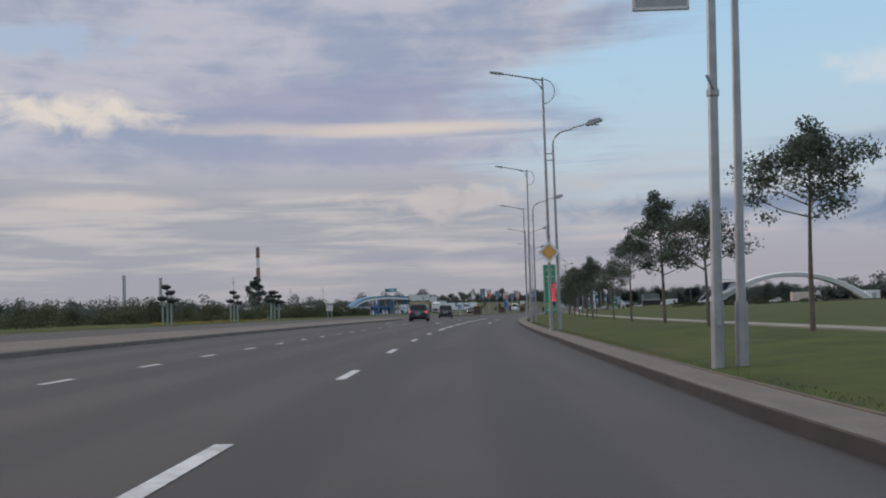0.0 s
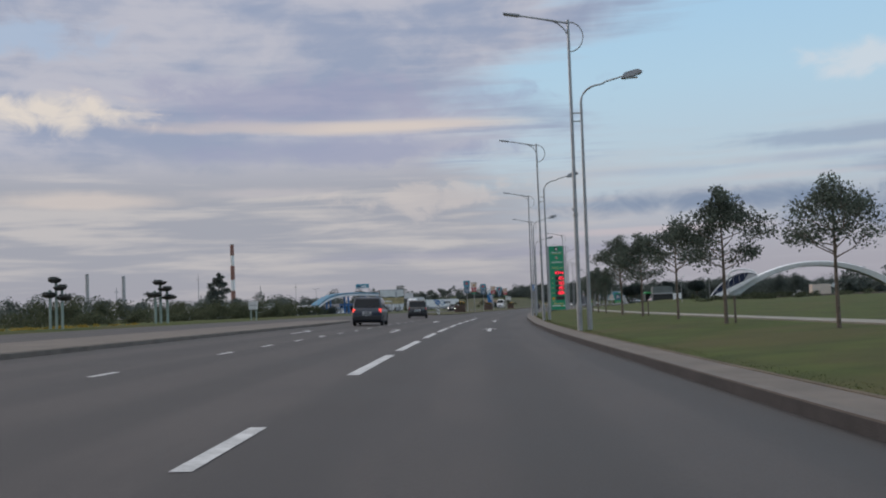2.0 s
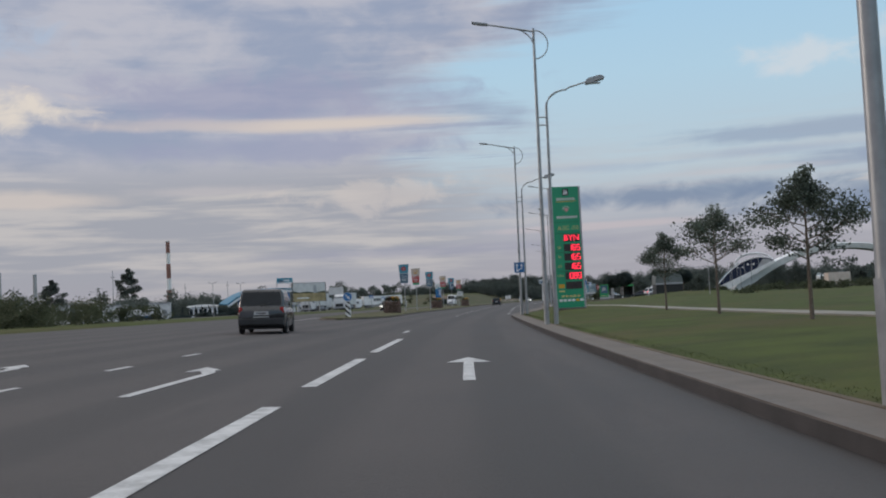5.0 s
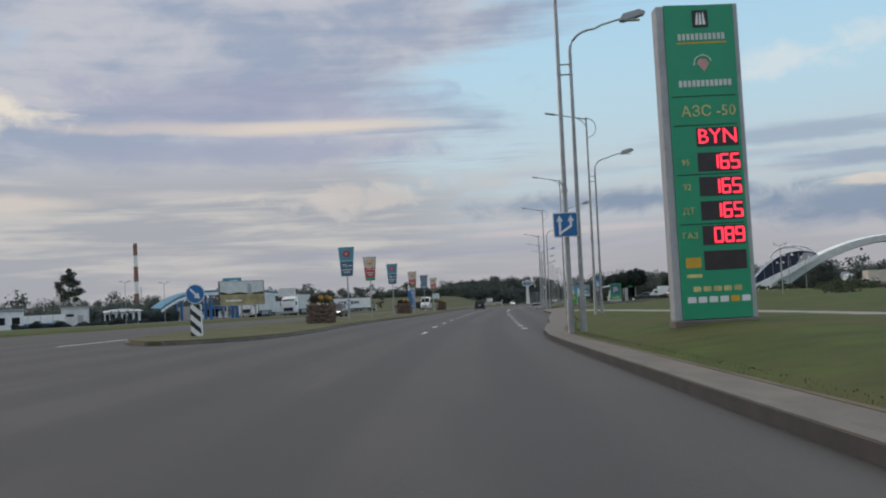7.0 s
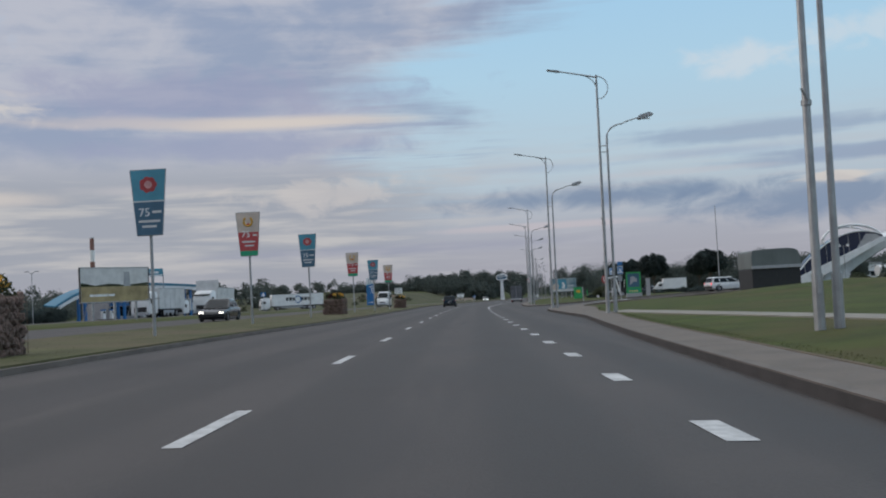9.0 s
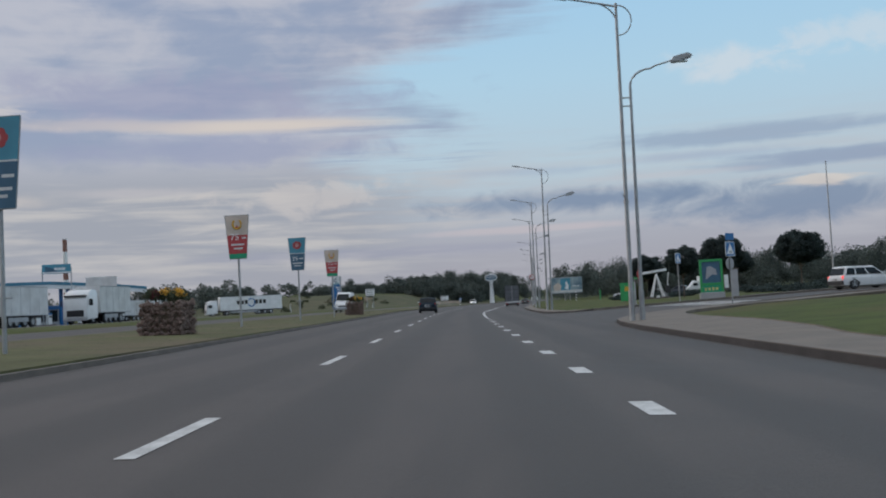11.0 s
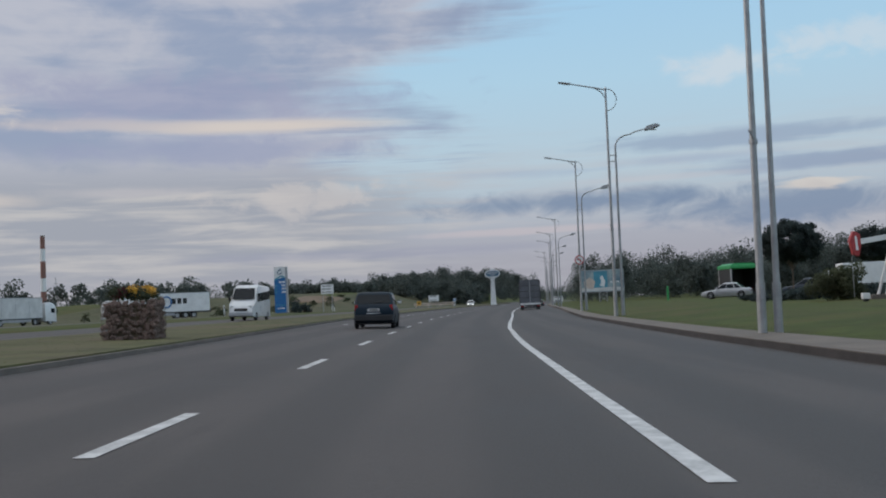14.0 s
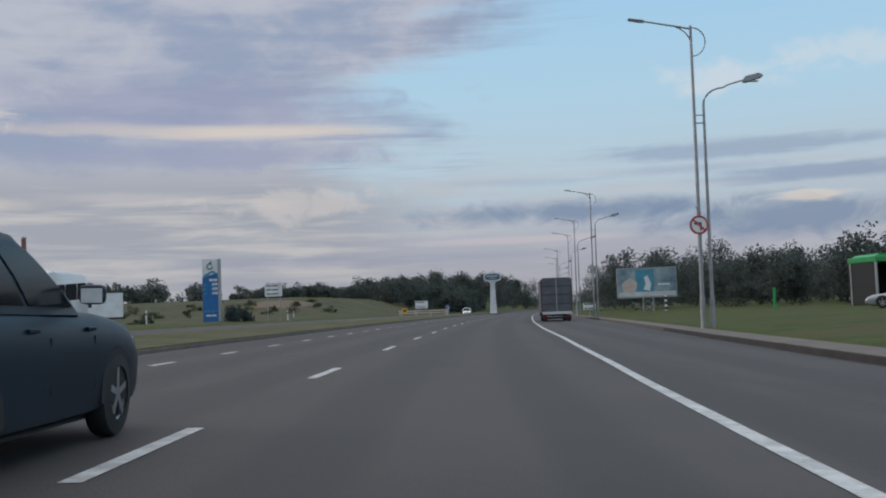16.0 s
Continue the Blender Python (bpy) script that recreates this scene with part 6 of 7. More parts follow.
def bars(parent, mat, x, y, z, widths, high, gap=0.06, name="print_bar"):
    """A row of plain bars in place of words, starting at x."""
    for w in widths:
        part(name, box(w, 0.006, high, (x + w / 2, y, z)), mat, parent)
        x += w + gap


# ---- filling station ----
def filling_station():
    a, b = (350.2, -73.0), (403.5, -58.6)
    st = site("station_canopy", *a, "curved blue canopy of a filling station on blue columns", "canopy", turn=span(a, b))
    long, deep = math.hypot(b[0] - a[0], b[1] - a[1]), 2.6
    g = 0.0
    top = lambda u: float(np.interp(u, (0, 0.06, 0.12, 0.2, 0.3, 0.5, 0.75, 1.0), (2.6, 3.9, 4.9, 5.7, 6.2, 6.5, 6.3, 5.8)))
    us = np.linspace(0, 1, 25)
    roof = loft([[(u * long, 0.0, top(u)), (u * long, deep, top(u) + 0.3), (u * long, deep, top(u) + 0.55), (u * long, 0, top(u) + 0.25)] for u in us])
    shell = part("roof", roof, "roofblue", st, "arched blue metal roof", 40)
    part("fascia", loft([[(u * long, -0.12, top(u) - 0.62), (u * long, 0.0, top(u) - 0.62), (u * long, 0.0, top(u) + 0.1), (u * long, -0.12, top(u) + 0.1)] for u in us]),
         "white", shell, "white curved fascia")
    part("blue_edge", loft([[(u * long, -0.2, top(u) + 0.02), (u * long, 0.0, top(u) + 0.02), (u * long, 0.0, top(u) + 0.5), (u * long, -0.2, top(u) + 0.5)] for u in us]), "roofblue", shell)
    part("soffit", loft([[(u * long, 0.1, top(u) - 0.25), (u * long, deep - 0.1, top(u) - 0.25), (u * long, deep - 0.1, top(u) - 0.1), (u * long, 0.1, top(u) - 0.1)] for u in us[2:]]), "shedroof", st, "dark underside")
    for k in range(13):
        u = 0.1 + k * 0.07
        part("roof_seam", box(0.05, deep, 0.05, (u * long, deep / 2, top(u) + 0.42)), "grey", shell)
    for u in (0.16, 0.38, 0.60, 0.82):
        for y in (0.6, 2.0):
            col = part("column", box(0.55, 0.4, top(u), (u * long, y, 0), 0.04), "signblue", st, "blue clad column")
            part("collar", box(0.75, 0.6, 0.25, (u * long, y, top(u) - 0.4), 0.03), "white", col)
    for u in (0.3, 0.5, 0.7):
        island = part("pump_island", box(5.0, 1.2, 0.16, (u * long, 1.3, 0), 0.03), "kerb", st)
        for d in (-1.4, 1.4):
            pump = part("fuel_dispenser", box(0.9, 0.55, 1.55, (u * long + d, 1.3, 0.16), 0.04), "white", st, "white fuel dispenser")
            part("dispenser_screen", box(0.6, 0.03, 0.35, (u * long + d, 1.02, 1.25), 0.01), "black", pump)
            part("dispenser_head", box(0.98, 0.6, 0.28, (u * long + d, 1.3, 1.71), 0.03), "signblue", pump)
    shop = part("shop", box(17, 6, 3.3, (long * 0.52, deep + 4, 0), 0.05), "wallgrey", st, "low grey shop behind the pumps")
    for k in range(7):
        part("shop_window", box(1.9, 0.06, 1.9, (long * 0.52 - 6.9 + 2.3 * k, deep + 0.99, 0.6), 0.01), "glass", shop)
    part("shop_band", box(17.1, 0.1, 0.6, (long * 0.52, deep + 0.95, 2.6), 0.02), "signblue", shop)


def roof_sign():
    sign = site("roof_sign", 377, -64.6, "teal and white station sign board on two tall posts", "sign board", turn=12)
    for x in (-2.2, 2.2):
        part("post", tube([(x, 0.15, -0.2), (x, 0.15, 9.0)], 0.09, sides=8), "grey", sign)
    panel = part("panel", box(4.4, 0.2, 1.5, (0, 0, 8.2), 0.03), "cyan", sign, "teal printed panel")
    shape_part("emblem", [(-1.8, -0.55), (0.3, -0.5), (-0.6, 0.1), (-1.7, 0.45)], "navy", panel, (0, 8.95), -0.101)
    bars(panel, "white", -0.3, -0.104, 8.75, (0.5, 0.45, 0.6), 0.4)
    part("base_band", box(4.3, 0.01, 0.2, (0, -0.106, 8.28)), "white", panel)


def kiosk():
    k = site("station_kiosk", 313, -67.3, "low white pavilion with a rounded roof beside the filling station", "pavilion", turn=16)
    k.scale = (0.6, 0.7, 1.0)
    part("wall", box(10, 5, 2.3, (0, 2.5, -0.1), 0.04), "white", k, "white rendered wall")
    part("roof", loft([[(x, -0.5, 2.2), (x, 5.5, 2.2), (x, 5.2, h), (x, -0.2, h)] for x, h in ((-5.6, 2.3), (-4.8, 2.5), (-2.5, 2.66), (0, 2.72), (2.5, 2.66), (4.8, 2.5), (5.6, 2.3))]), "offwhite", k, "shallow white roof", 40)
    for j in range(6):
        w = part("window", box(1.0, 0.08, 1.3, (-4.1 + 1.65 * j, -0.01, 0.5), 0.01), "glass", k)
        part("window_frame", box(1.1, 0.04, 0.06, (-4.1 + 1.65 * j, -0.03, 1.8)), "grey", w)
    for q in range(3):
        lamp = site("forecourt_lamp", (288, 300, 322)[q], (-57, -55, -50)[q], "thin grey lamp post with twin heads on the forecourt", "lamp", group="forecourt lamps")
        part("post", tube([(0, 0, -0.2), (0, 0, 6.4)], 0.06, sides=8, end=0.04), "steel", lamp)
        for d in (-1, 1):
            part("arm", tube([(0, 0, 6.2), (d * 0.45, 0, 6.5)], 0.025, sides=6), "steel", lamp)
            part("lamp_head", box(0.5, 0.2, 0.1, (d * 0.65, 0, 6.47), 0.03), "grey", lamp)


def advertising_board():
    a, b = (270.0, -37.2), (276.0, -32.6)
    ad = site("advertising_board", 273, -34.9, "large hoarding with a pale sky over a yellow field, on posts", "billboard", turn=span(a, b))
    g = 4.5 / 2
    w = math.hypot(6.0, 4.6)
    base = 1.75
    panel = part("panel", box(w, 0.14, 3.3, (0, 0, base), 0.02), "offwhite", ad, "pale printed sheet")
    part("printed_field", box(w - 0.16, 0.01, 1.45, (0, -0.076, base + 0.06)), "sand", panel, "yellow field in the print")
    part("printed_wood", slab([(-w / 2 + 0.1, base + 1.5), (w / 2 - 0.1, base + 1.5), (w / 2 - 0.1, base + 1.85), (1.2, base + 1.62), (-0.6, base + 1.78), (-2.2, base + 1.6), (-w / 2 + 0.1, base + 1.9)], -0.081, -0.071), "shrub", panel)
    part("printed_figure", slab([(0.9, base + 1.5), (1.7, base + 1.5), (1.6, base + 2.9), (1.0, base + 2.9)], -0.083, -0.072), "grey", panel)
    bars(panel, "white", -2.8, -0.083, base + 0.55, (0.5, 0.9, 0.4, 0.7), 0.22)
    for z in (base - 0.03, base + 3.28):
        part("frame_rail", box(w + 0.12, 0.2, 0.09, (0, 0, z), 0.01), "grey", ad)
    for x in (-w / 2, w / 2):
        part("frame_stile", box(0.09, 0.2, 3.36, (x, 0, base), 0.01), "black", ad)
    for x in (-2.4, 0, 2.4):
        part("post", box(0.2, 0.2, base + 2.0, (x, 0.18, -0.2), 0.01), "steel", ad)
        part("stay", tube([(x, 0.3, base + 1.6), (x, 1.8, -0.1)], 0.05, sides=6), "steel", ad)
    second = site("advertising_board", 332, -41.5, "smaller pale hoarding on a single post", "billboard", turn=10)
    part("panel", box(3.4, 0.14, 1.7, (0, 0, 3.6), 0.02), "offwhite", second)
    part("frame_rail", box(3.5, 0.18, 0.08, (0, 0, 3.55), 0.01), "grey", second)
    part("post", box(0.22, 0.22, 3.9, (0, 0.16, -0.2), 0.01), "steel", second)


def petrol_pylon():
    py = site("petrol_pylon", 425, -25.8, "blue and white petrol price pylon with plain emblem, grey side", "price sign", turn=-3)
    z0 = 0.0
    body = part("body", box(1.95, 0.5, 6.9, (0, 0, -0.05), 0.04), "grey", py, "grey metal casing")
    low = part("blue_front", slab([(-0.97, 0.05), (0.72, 0.05), (0.72, 5.3), (-0.97, 4.9)], -0.275, -0.25, bevel=0.004), "signblue", py, "blue lit front")
    up = part("white_front", slab([(-0.97, 4.92), (0.72, 5.32), (0.72, 6.85), (-0.97, 6.85)], -0.273, -0.25, bevel=0.004), "white", py, "white top panel")
    part("emblem", tube([(-0.12 + 0.30 * math.cos(q), -0.285, 6.05 + 0.30 * math.sin(q)) for q in np.linspace(0.7, 6.2, 22)], 0.07, sides=6), "navy", up)
    shape_part("emblem_flame", [(-0.05, 0.28), (0.08, 0.28), (0.14, 0.5), (0.06, 0.72), (-0.02, 0.5)], "navy", up, (-0.1, 6.0), -0.276)
    part("wave", slab([(-0.9, 4.75), (0.1, 5.35), (0.7, 5.1), (0.7, 5.3), (0.15, 5.6), (-0.9, 5.1)], -0.282, -0.274), "cyan", up)
    bars(low, "white", -0.2, -0.277, 4.45, (0.22, 0.22, 0.3), 0.26, 0.05)
    for z in (3.98, 3.5, 3.02):
        part("grade_mark", box(0.22, 0.006, 0.2, (-0.72, -0.277, z)), "cyan", low)
        bars(low, "white", 0.1, -0.277, z, (0.12, 0.18, 0.18), 0.27, 0.05)
    for k in range(4):
        shape_part("service_mark", rounded(0.2, 0.2, 0.03), "cyan", low, (-0.68 + 0.4 * k, 1.2), -0.277)
    bars(low, "white", -0.6, -0.277, 0.65, (0.22, 0.3, 0.45), 0.18)
    part("plinth", box(2.3, 0.9, 0.2, (0, 0, -0.1), 0.02), "kerb", py)


def plain_sign(s, l, w, low, high, label, rows, posts=2, mat="white", turn=0.0):
    sg = site("direction_sign", s, l, label, "road sign", turn=turn)
    panel = part("panel", box(w, 0.06, high - low, (0, 0, low), 0.015), mat, sg)
    part("border", box(w - 0.08, 0.006, 0.03, (0, -0.034, high - 0.08)), "black", panel)
    for k in range(rows):
        z = low + (high - low) * (0.2 + 0.62 * k / max(1, rows - 1)) - 0.06
        bars(panel, "black", -w * 0.4, -0.034, z, (w * 0.26, w * 0.36), 0.11, 0.1)
    for x in ((-w * 0.36, w * 0.36) if posts == 2 else (0,)):
        part("post", tube([(x, 0.06, -0.3), (x, 0.06, high)], 0.05, sides=8), "steel", sg)
    return sg


def verge_things():
    plain_sign(423, -18.8, 1.85, 2.6, 4.0, "white direction sign with dark lines on two steel posts", 3)
    plain_sign(475, -4.6, 2.0, 1.2, 2.4, "white road sign board on two posts by the works", 2)
    x = site("yellow_marker", 501.8, -8.5, "small yellow marker box on a stub post", "marker")
    part("box", box(0.9, 0.3, 0.9, (0, 0, 0.5), 0.03), "yellow", x)
    part("post", tube([(0, 0, -0.2), (0, 0, 0.55)], 0.06, sides=6), "steel", x)
    part("mark", box(0.5, 0.01, 0.3, (0, -0.153, 0.8)), "black", x)
    rail = site("wooden_barrier", 505, -5.2, "pale wooden barrier rail along the road works", "barrier", turn=-22)
    for k in range(4):
        part("post", box(0.14, 0.14, 1.2, (-4.5 + 3 * k, 0, -0.2), 0.01), "cream", rail)
    for z in (0.45, 0.85):
        part("rail", box(10, 0.06, 0.2, (0, -0.1, z), 0.01), "cream", rail)
    ch = site("chevron_post", 498, -0.6, "black and white striped marker with a round arrow disc", "road sign", z=0.35)
    body = part("post_body", box(0.36, 0.14, 1.5, (0, 0, -0.2), 0.02), "white", ch)
    for k in range(4):
        part("stripe", slab([(-0.178, 0.06 + 0.33 * k), (0.178, -0.06 + 0.33 * k), (0.178, 0.1 + 0.33 * k), (-0.178, 0.22 + 0.33 * k)], -0.076, -0.0705), "black", body)
    part("disc", disc(0.36, -0.06, -0.03, (0, 1.62)), "signblue", ch, "blue disc")
    part("rim", tube([(0.35 * math.cos(q), -0.05, 1.62 + 0.35 * math.sin(q)) for q in np.linspace(0, 6.283, 25)], 0.03, sides=6), "white", ch)
    part("arrow", slab([(-0.22, 1.8), (-0.16, 1.86), (0.12, 1.58), (0.2, 1.66), (0.2, 1.42), (-0.04, 1.42), (0.04, 1.5)], -0.066, -0.061), "white", ch)
    for s, l, h in ((444, -38.7, 1.8), (437, -19.6, 1.1), (470, -24, 1.1)):
        p = site("marker_post", s, l, "white plastic verge post with a dark band", "marker", group="verge posts")
        part("post", box(0.12 if h < 1.5 else 0.2, 0.1, h + 0.2, (0, 0, -0.2), 0.02), "white", p)
        part("band", box(0.125 if h < 1.5 else 0.205, 0.105, 0.18, (0, 0, h * 0.7)), "black", p)
    lid = site("stone_block", 428, -22.5, "low dark stone block on the verge", "stone")
    part("block", box(1.4, 0.6, 0.4, (0, 0, -0.1), 0.1), "stone", lid)
    st = ribbon("concrete_strip", fine_line([(425, -11.0), (452, -7.5)]), fine_line([(425, -10.2), (452, -6.9)]), "path", "pale concrete strip set in the verge", lambda s, l: base_z(s, l) + 0.06, skirt=0.1)


def monument():
    m = site("town_monument", 543, 9.5, "white town column with an oval dark plaque and finial", "monument", z=0.3)
    part("plinth", box(3.2, 3.2, 0.4, (0, 0, -0.3), 0.06), "kerb", m)
    part("column", loft([[(-w, -w * 0.7, z), (w, -w * 0.7, z), (w, w * 0.7, z), (-w, w * 0.7, z)] for z, w in ((0, 0.82), (0.5, 0.72), (4, 0.56), (6.6, 0.5), (7.0, 0.62), (7.15, 0.9))]), "white", m, "tapered white column")
    for x in (-0.3, 0.3):
        part("groove", box(0.06, 0.04, 6.0, (x, -0.47, 0.5)), "grey", m)
    oval = [(1.95 * math.copysign(abs(math.cos(q)) ** 0.6, math.cos(q)), 8.2 + 1.0 * math.copysign(abs(math.sin(q)) ** 0.7, math.sin(q))) for q in np.linspace(0, 2 * math.pi, 33)[:-1]]
    head = part("head", slab(oval, -0.4, 0.4, bevel=0.03), "white", m, "white oval head")
    part("plaque", slab([(x * 0.88, 8.2 + (z - 8.2) * 0.72) for x, z in oval], -0.43, -0.40), "navy", head, "dark plaque")
    bars(head, "offwhite", -1.3, -0.434, 8.25, (0.28, 0.28, 0.28, 0.28, 0.28, 0.28, 0.28), 0.3, 0.09)
    bars(head, "offwhite", -0.7, -0.434, 7.82, (0.3, 0.3, 0.3, 0.3), 0.16, 0.08)
    part("crest", slab([(-0.9, 9.05), (0.9, 9.05), (0.5, 9.4), (0.16, 9.42), (0, 9.75), (-0.16, 9.42), (-0.5, 9.4)], -0.2, 0.2, bevel=0.02), "white", m)


def billboard():
    bb = site("billboard", 427, 21.6, "wide billboard with a pale blue seaside print on a lattice leg", "billboard", turn=-3)
    w, lo, hi = 6.4, 1.55, 4.75
    panel = part("panel", box(w, 0.3, hi - lo, (0, 0, lo), 0.02), "advert", bb, "pale blue print")
    part("printed_blot", slab([(-2.6, lo + 0.6), (-1.3, lo + 0.5), (-1.0, lo + 1.6), (-1.8, lo + 2.2), (-2.7, lo + 1.6)], -0.16, -0.15), "cream", panel)
    part("printed_panel", box(2.0, 0.008, 2.9, (-0.2, -0.153, lo + 0.14)), "cyan", panel)
    part("printed_figure", slab([(-0.4, lo + 0.9), (0.3, lo + 0.7), (0.5, lo + 1.5), (0.1, lo + 2.4), (-0.3, lo + 2.2), (-0.1, lo + 1.5)], -0.164, -0.157), "white", panel)
    part("printed_sand", box(w - 0.2, 0.006, 0.5, (0, -0.155, lo + 0.12)), "offwhite", panel)
    bars(panel, "white", 1.2, -0.155, lo + 1.3, (0.3, 0.5, 0.4), 0.2)
    for z in (lo - 0.04, hi):
        part("frame_rail", box(w + 0.1, 0.36, 0.08, (0, 0, z), 0.01), "grey", bb)
    for x in (-w / 2 - 0.02, w / 2 + 0.02):
        part("frame_stile", box(0.07, 0.36, hi - lo, (x, 0, lo), 0.01), "grey", bb)
    for x in (-0.45, 0.65):
        part("leg", box(0.14, 0.14, lo + 0.4, (x, 0, -0.3), 0.01), "steel", bb)
    for k in range(2):
        part("lattice", tube([(-0.45, 0.02, 0.1 + 0.7 * k), (0.65, 0.02, 0.8 + 0.7 * k)], 0.035, sides=5), "steel", bb)
        part("lattice", tube([(0.65, -0.02, 0.1 + 0.7 * k), (-0.45, -0.02, 0.8 + 0.7 * k)], 0.035, sides=5), "steel", bb)
    st = site("striped_post", 426, 23.4, "black and white striped post beside the billboard", "marker")
    body = part("post", box(0.26, 0.2, 1.9, (0, 0, -0.2), 0.02), "white", st)
    for k in range(3):
        part("stripe", box(0.266, 0.206, 0.26, (0, 0, 0.15 + 0.55 * k)), "black", body)
    plain_sign(421, 14.4, 1.3, 0.7, 1.4, "small white sign board at the roadside", 2, 1)
    g = site("green_post", 388, 23.2, "short green tapered post on the lawn", "marker")
    part("post", box(0.2, 0.14, 1.7, (0, 0, -0.15), 0.05), "brightgreen", g)


def arch():
    ar = site("white_arch", 314, 46.5, "thick white arched footbridge with a dark underside", "arch", turn=0)
    base = base_z(314, 46.5)
    xs = np.linspace(0, 1, 41)
    def mid(u):
        return (45.5 * u, 6.0 * u * 0.6, 0.2 + 8.3 * (1 - abs(2 * u - 1) ** 2.1))
    secs = []
    for u in xs:
        x, y, z = mid(u)
        x2, _, z2 = mid(min(1, u + 0.01))
        x1, _, z1 = mid(max(0, u - 0.01))
        d = Vector((x2 - x1, 0, z2 - z1)).normalized()
        n = Vector((-d.z, 0, d.x))
        t = 0.62 + 0.5 * abs(2 * u - 1) ** 2
        secs.append([(x - n.x * t, y - 1.9, z - n.z * t), (x - n.x * t, y + 1.9, z - n.z * t), (x + n.x * t * 0.8, y + 2.1, z + n.z * t * 0.8), (x + n.x * t, y, z + n.z * t), (x + n.x * t * 0.6, y - 2.2, z + n.z * t * 0.6)])
    part("arch_band", loft(secs), "white", ar, "smooth white arch shell", 35)
    part("underside", loft([[(p[0][0], p[0][1] + 0.1, p[0][2] - 0.12), (p[1][0], p[1][1] - 0.1, p[1][2] - 0.12), (p[1][0], p[1][1] - 0.1, p[1][2] - 0.02), (p[0][0], p[0][1] + 0.1, p[0][2] - 0.02)] for p in secs[4:-4]]), "shedroof", ar, "dark panelled underside")
    for k in range(6, 36, 3):
        x, y, z = mid(xs[k])
        part("panel_joint", tube([(p[0], p[1], p[2] + 0.0) for p in secs[k][2:]], 0.03, sides=5), "grey", ar)
    # the broad foot that splays to the ground
    part("foot", loft([[(-1.2, -2.4, -0.3), (3.6, -2.4, -0.3), (3.6, 2.2, -0.3), (-1.2, 2.2, -0.3)], [(0.5, -2.1, 1.9), (3.3, -2.1, 1.9), (3.3, 2, 1.9), (0.5, 2, 1.9)],
                       [(1.9, -1.9, 3.3), (4.6, -1.9, 3.6), (4.6, 1.9, 3.6), (1.9, 1.9, 3.3)]]), "white", ar, "splayed white foot", 35)
    # glazed stair hall, a dark lens that leans on the arch
    low = lambda x: 0.75 + 0.43 * (x + 4.4)
    high = lambda x: low(x) + 2.75 * math.sin(math.pi * min(1, max(0, (x + 4.6) / 12.2))) ** 0.8
    xs_ = np.linspace(-4.4, 7.4, 17)
    lens = [(x, low(x)) for x in xs_] + [(x, high(x) + 0.05) for x in xs_[::-1]]
    hall = part("stair_hall", slab(lens, -3.6, -1.3), "hallglass", ar, "dark blue glazed stair hall", 25)
    part("stair_side", slab([(-4.9, -0.2), (-3.4, -0.2), (7.6, 5.5), (7.4, 6.0), (-4.9, 0.75)], -3.9, -3.65), "white", ar, "white stringer of the stair")
    part("stair_cap", tube([(x, -3.6, high(x) + 0.1) for x in xs_], 0.09, sides=6), "white", ar, "pale edge of the glazing", 50)
    for k in range(2, 15, 2):
        x = xs_[k]
        part("glazing_bar", tube([(x, -3.63, low(x)), (x - 0.12, -3.63, high(x))], 0.04, sides=5), "grey", hall)
    part("end_panel", slab([(3.9, low(3.9) + 0.2), (7.2, low(7.2) + 0.15), (6.6, high(6.6) - 0.1), (5.2, high(5.2) - 0.25)], -3.64, -3.605), "wallgrey", hall, "pale ribbed end panel")
    ring = [(3.6 + 3.9 * math.cos(q), -3.4 + 0.6 * math.sin(q), 5.6 + 2.1 * math.sin(q)) for q in np.linspace(-0.05, math.pi + 0.1, 22)]
    part("crown_hoop", tube(ring, 0.16, sides=8), "white", ar, "white hoop over the stair head", 50)
    part("crown_hoop", tube([(x * 0.9 + 0.6, y + 2.6, z - 0.15) for x, y, z in ring], 0.13, sides=8), "white", ar, "", 50)
    for k in range(3, 20, 3):
        x, y, z = ring[k]
        part("hoop_rib", tube([(x, y, z), (x * 0.9 + 0.6, y + 2.6, z - 0.15)], 0.06, sides=5), "white", ar)
    for u in (0.2, 0.32):
        x, y, z = mid(u)
        part("floodlight", box(0.35, 0.35, 0.4, (x + 0.6, -2.5, z - 1.2), 0.04), "black", ar)
    far = site("arch_block", 322, 93.5, "pale block at the far foot of the arch", "building")
    part("wall", box(4.0, 5.0, 3.0, (0, 0, -0.3), 0.08), "offwhite", far)
    part("door", box(1.1, 0.06, 2.0, (0.3, -2.51, 0)), "grey", far)
    # a lorry park seen under the arch
    tank = site("storage_tank", 394.6, 88.5, "white lying storage tank on saddles", "tank", turn=10)
    part("shell", tube([(-3.2, 0, 1.9), (-3.0, 0, 1.9), (3.0, 0, 1.9), (3.2, 0, 1.9)], 1.15, sides=20), "white", tank, "", 40)
    for x in (-2, 2):
        part("saddle", box(0.5, 1.8, 1.1, (x, 0, -0.2), 0.03), "wallgrey", tank)
    part("ladder", box(0.4, 0.08, 1.9, (0.6, -1.16, 0.4)), "steel", tank)
    bx = site("cargo_container", 352, 78.5, "pale brown box container under the arch", "container", turn=8)
    body = part("body", box(5.5, 2.5, 2.9, (0, 0, 0.3), 0.04), "cream", bx)
    for k in range(9):
        part("rib", box(0.08, 0.05, 2.6, (-2.4 + 0.6 * k, -1.26, 0.45)), "offwhite", body)
    for x in (-2.2, 2.2):
        part("skid", box(0.4, 2.3, 0.5, (x, 0, -0.15)), "black", bx)


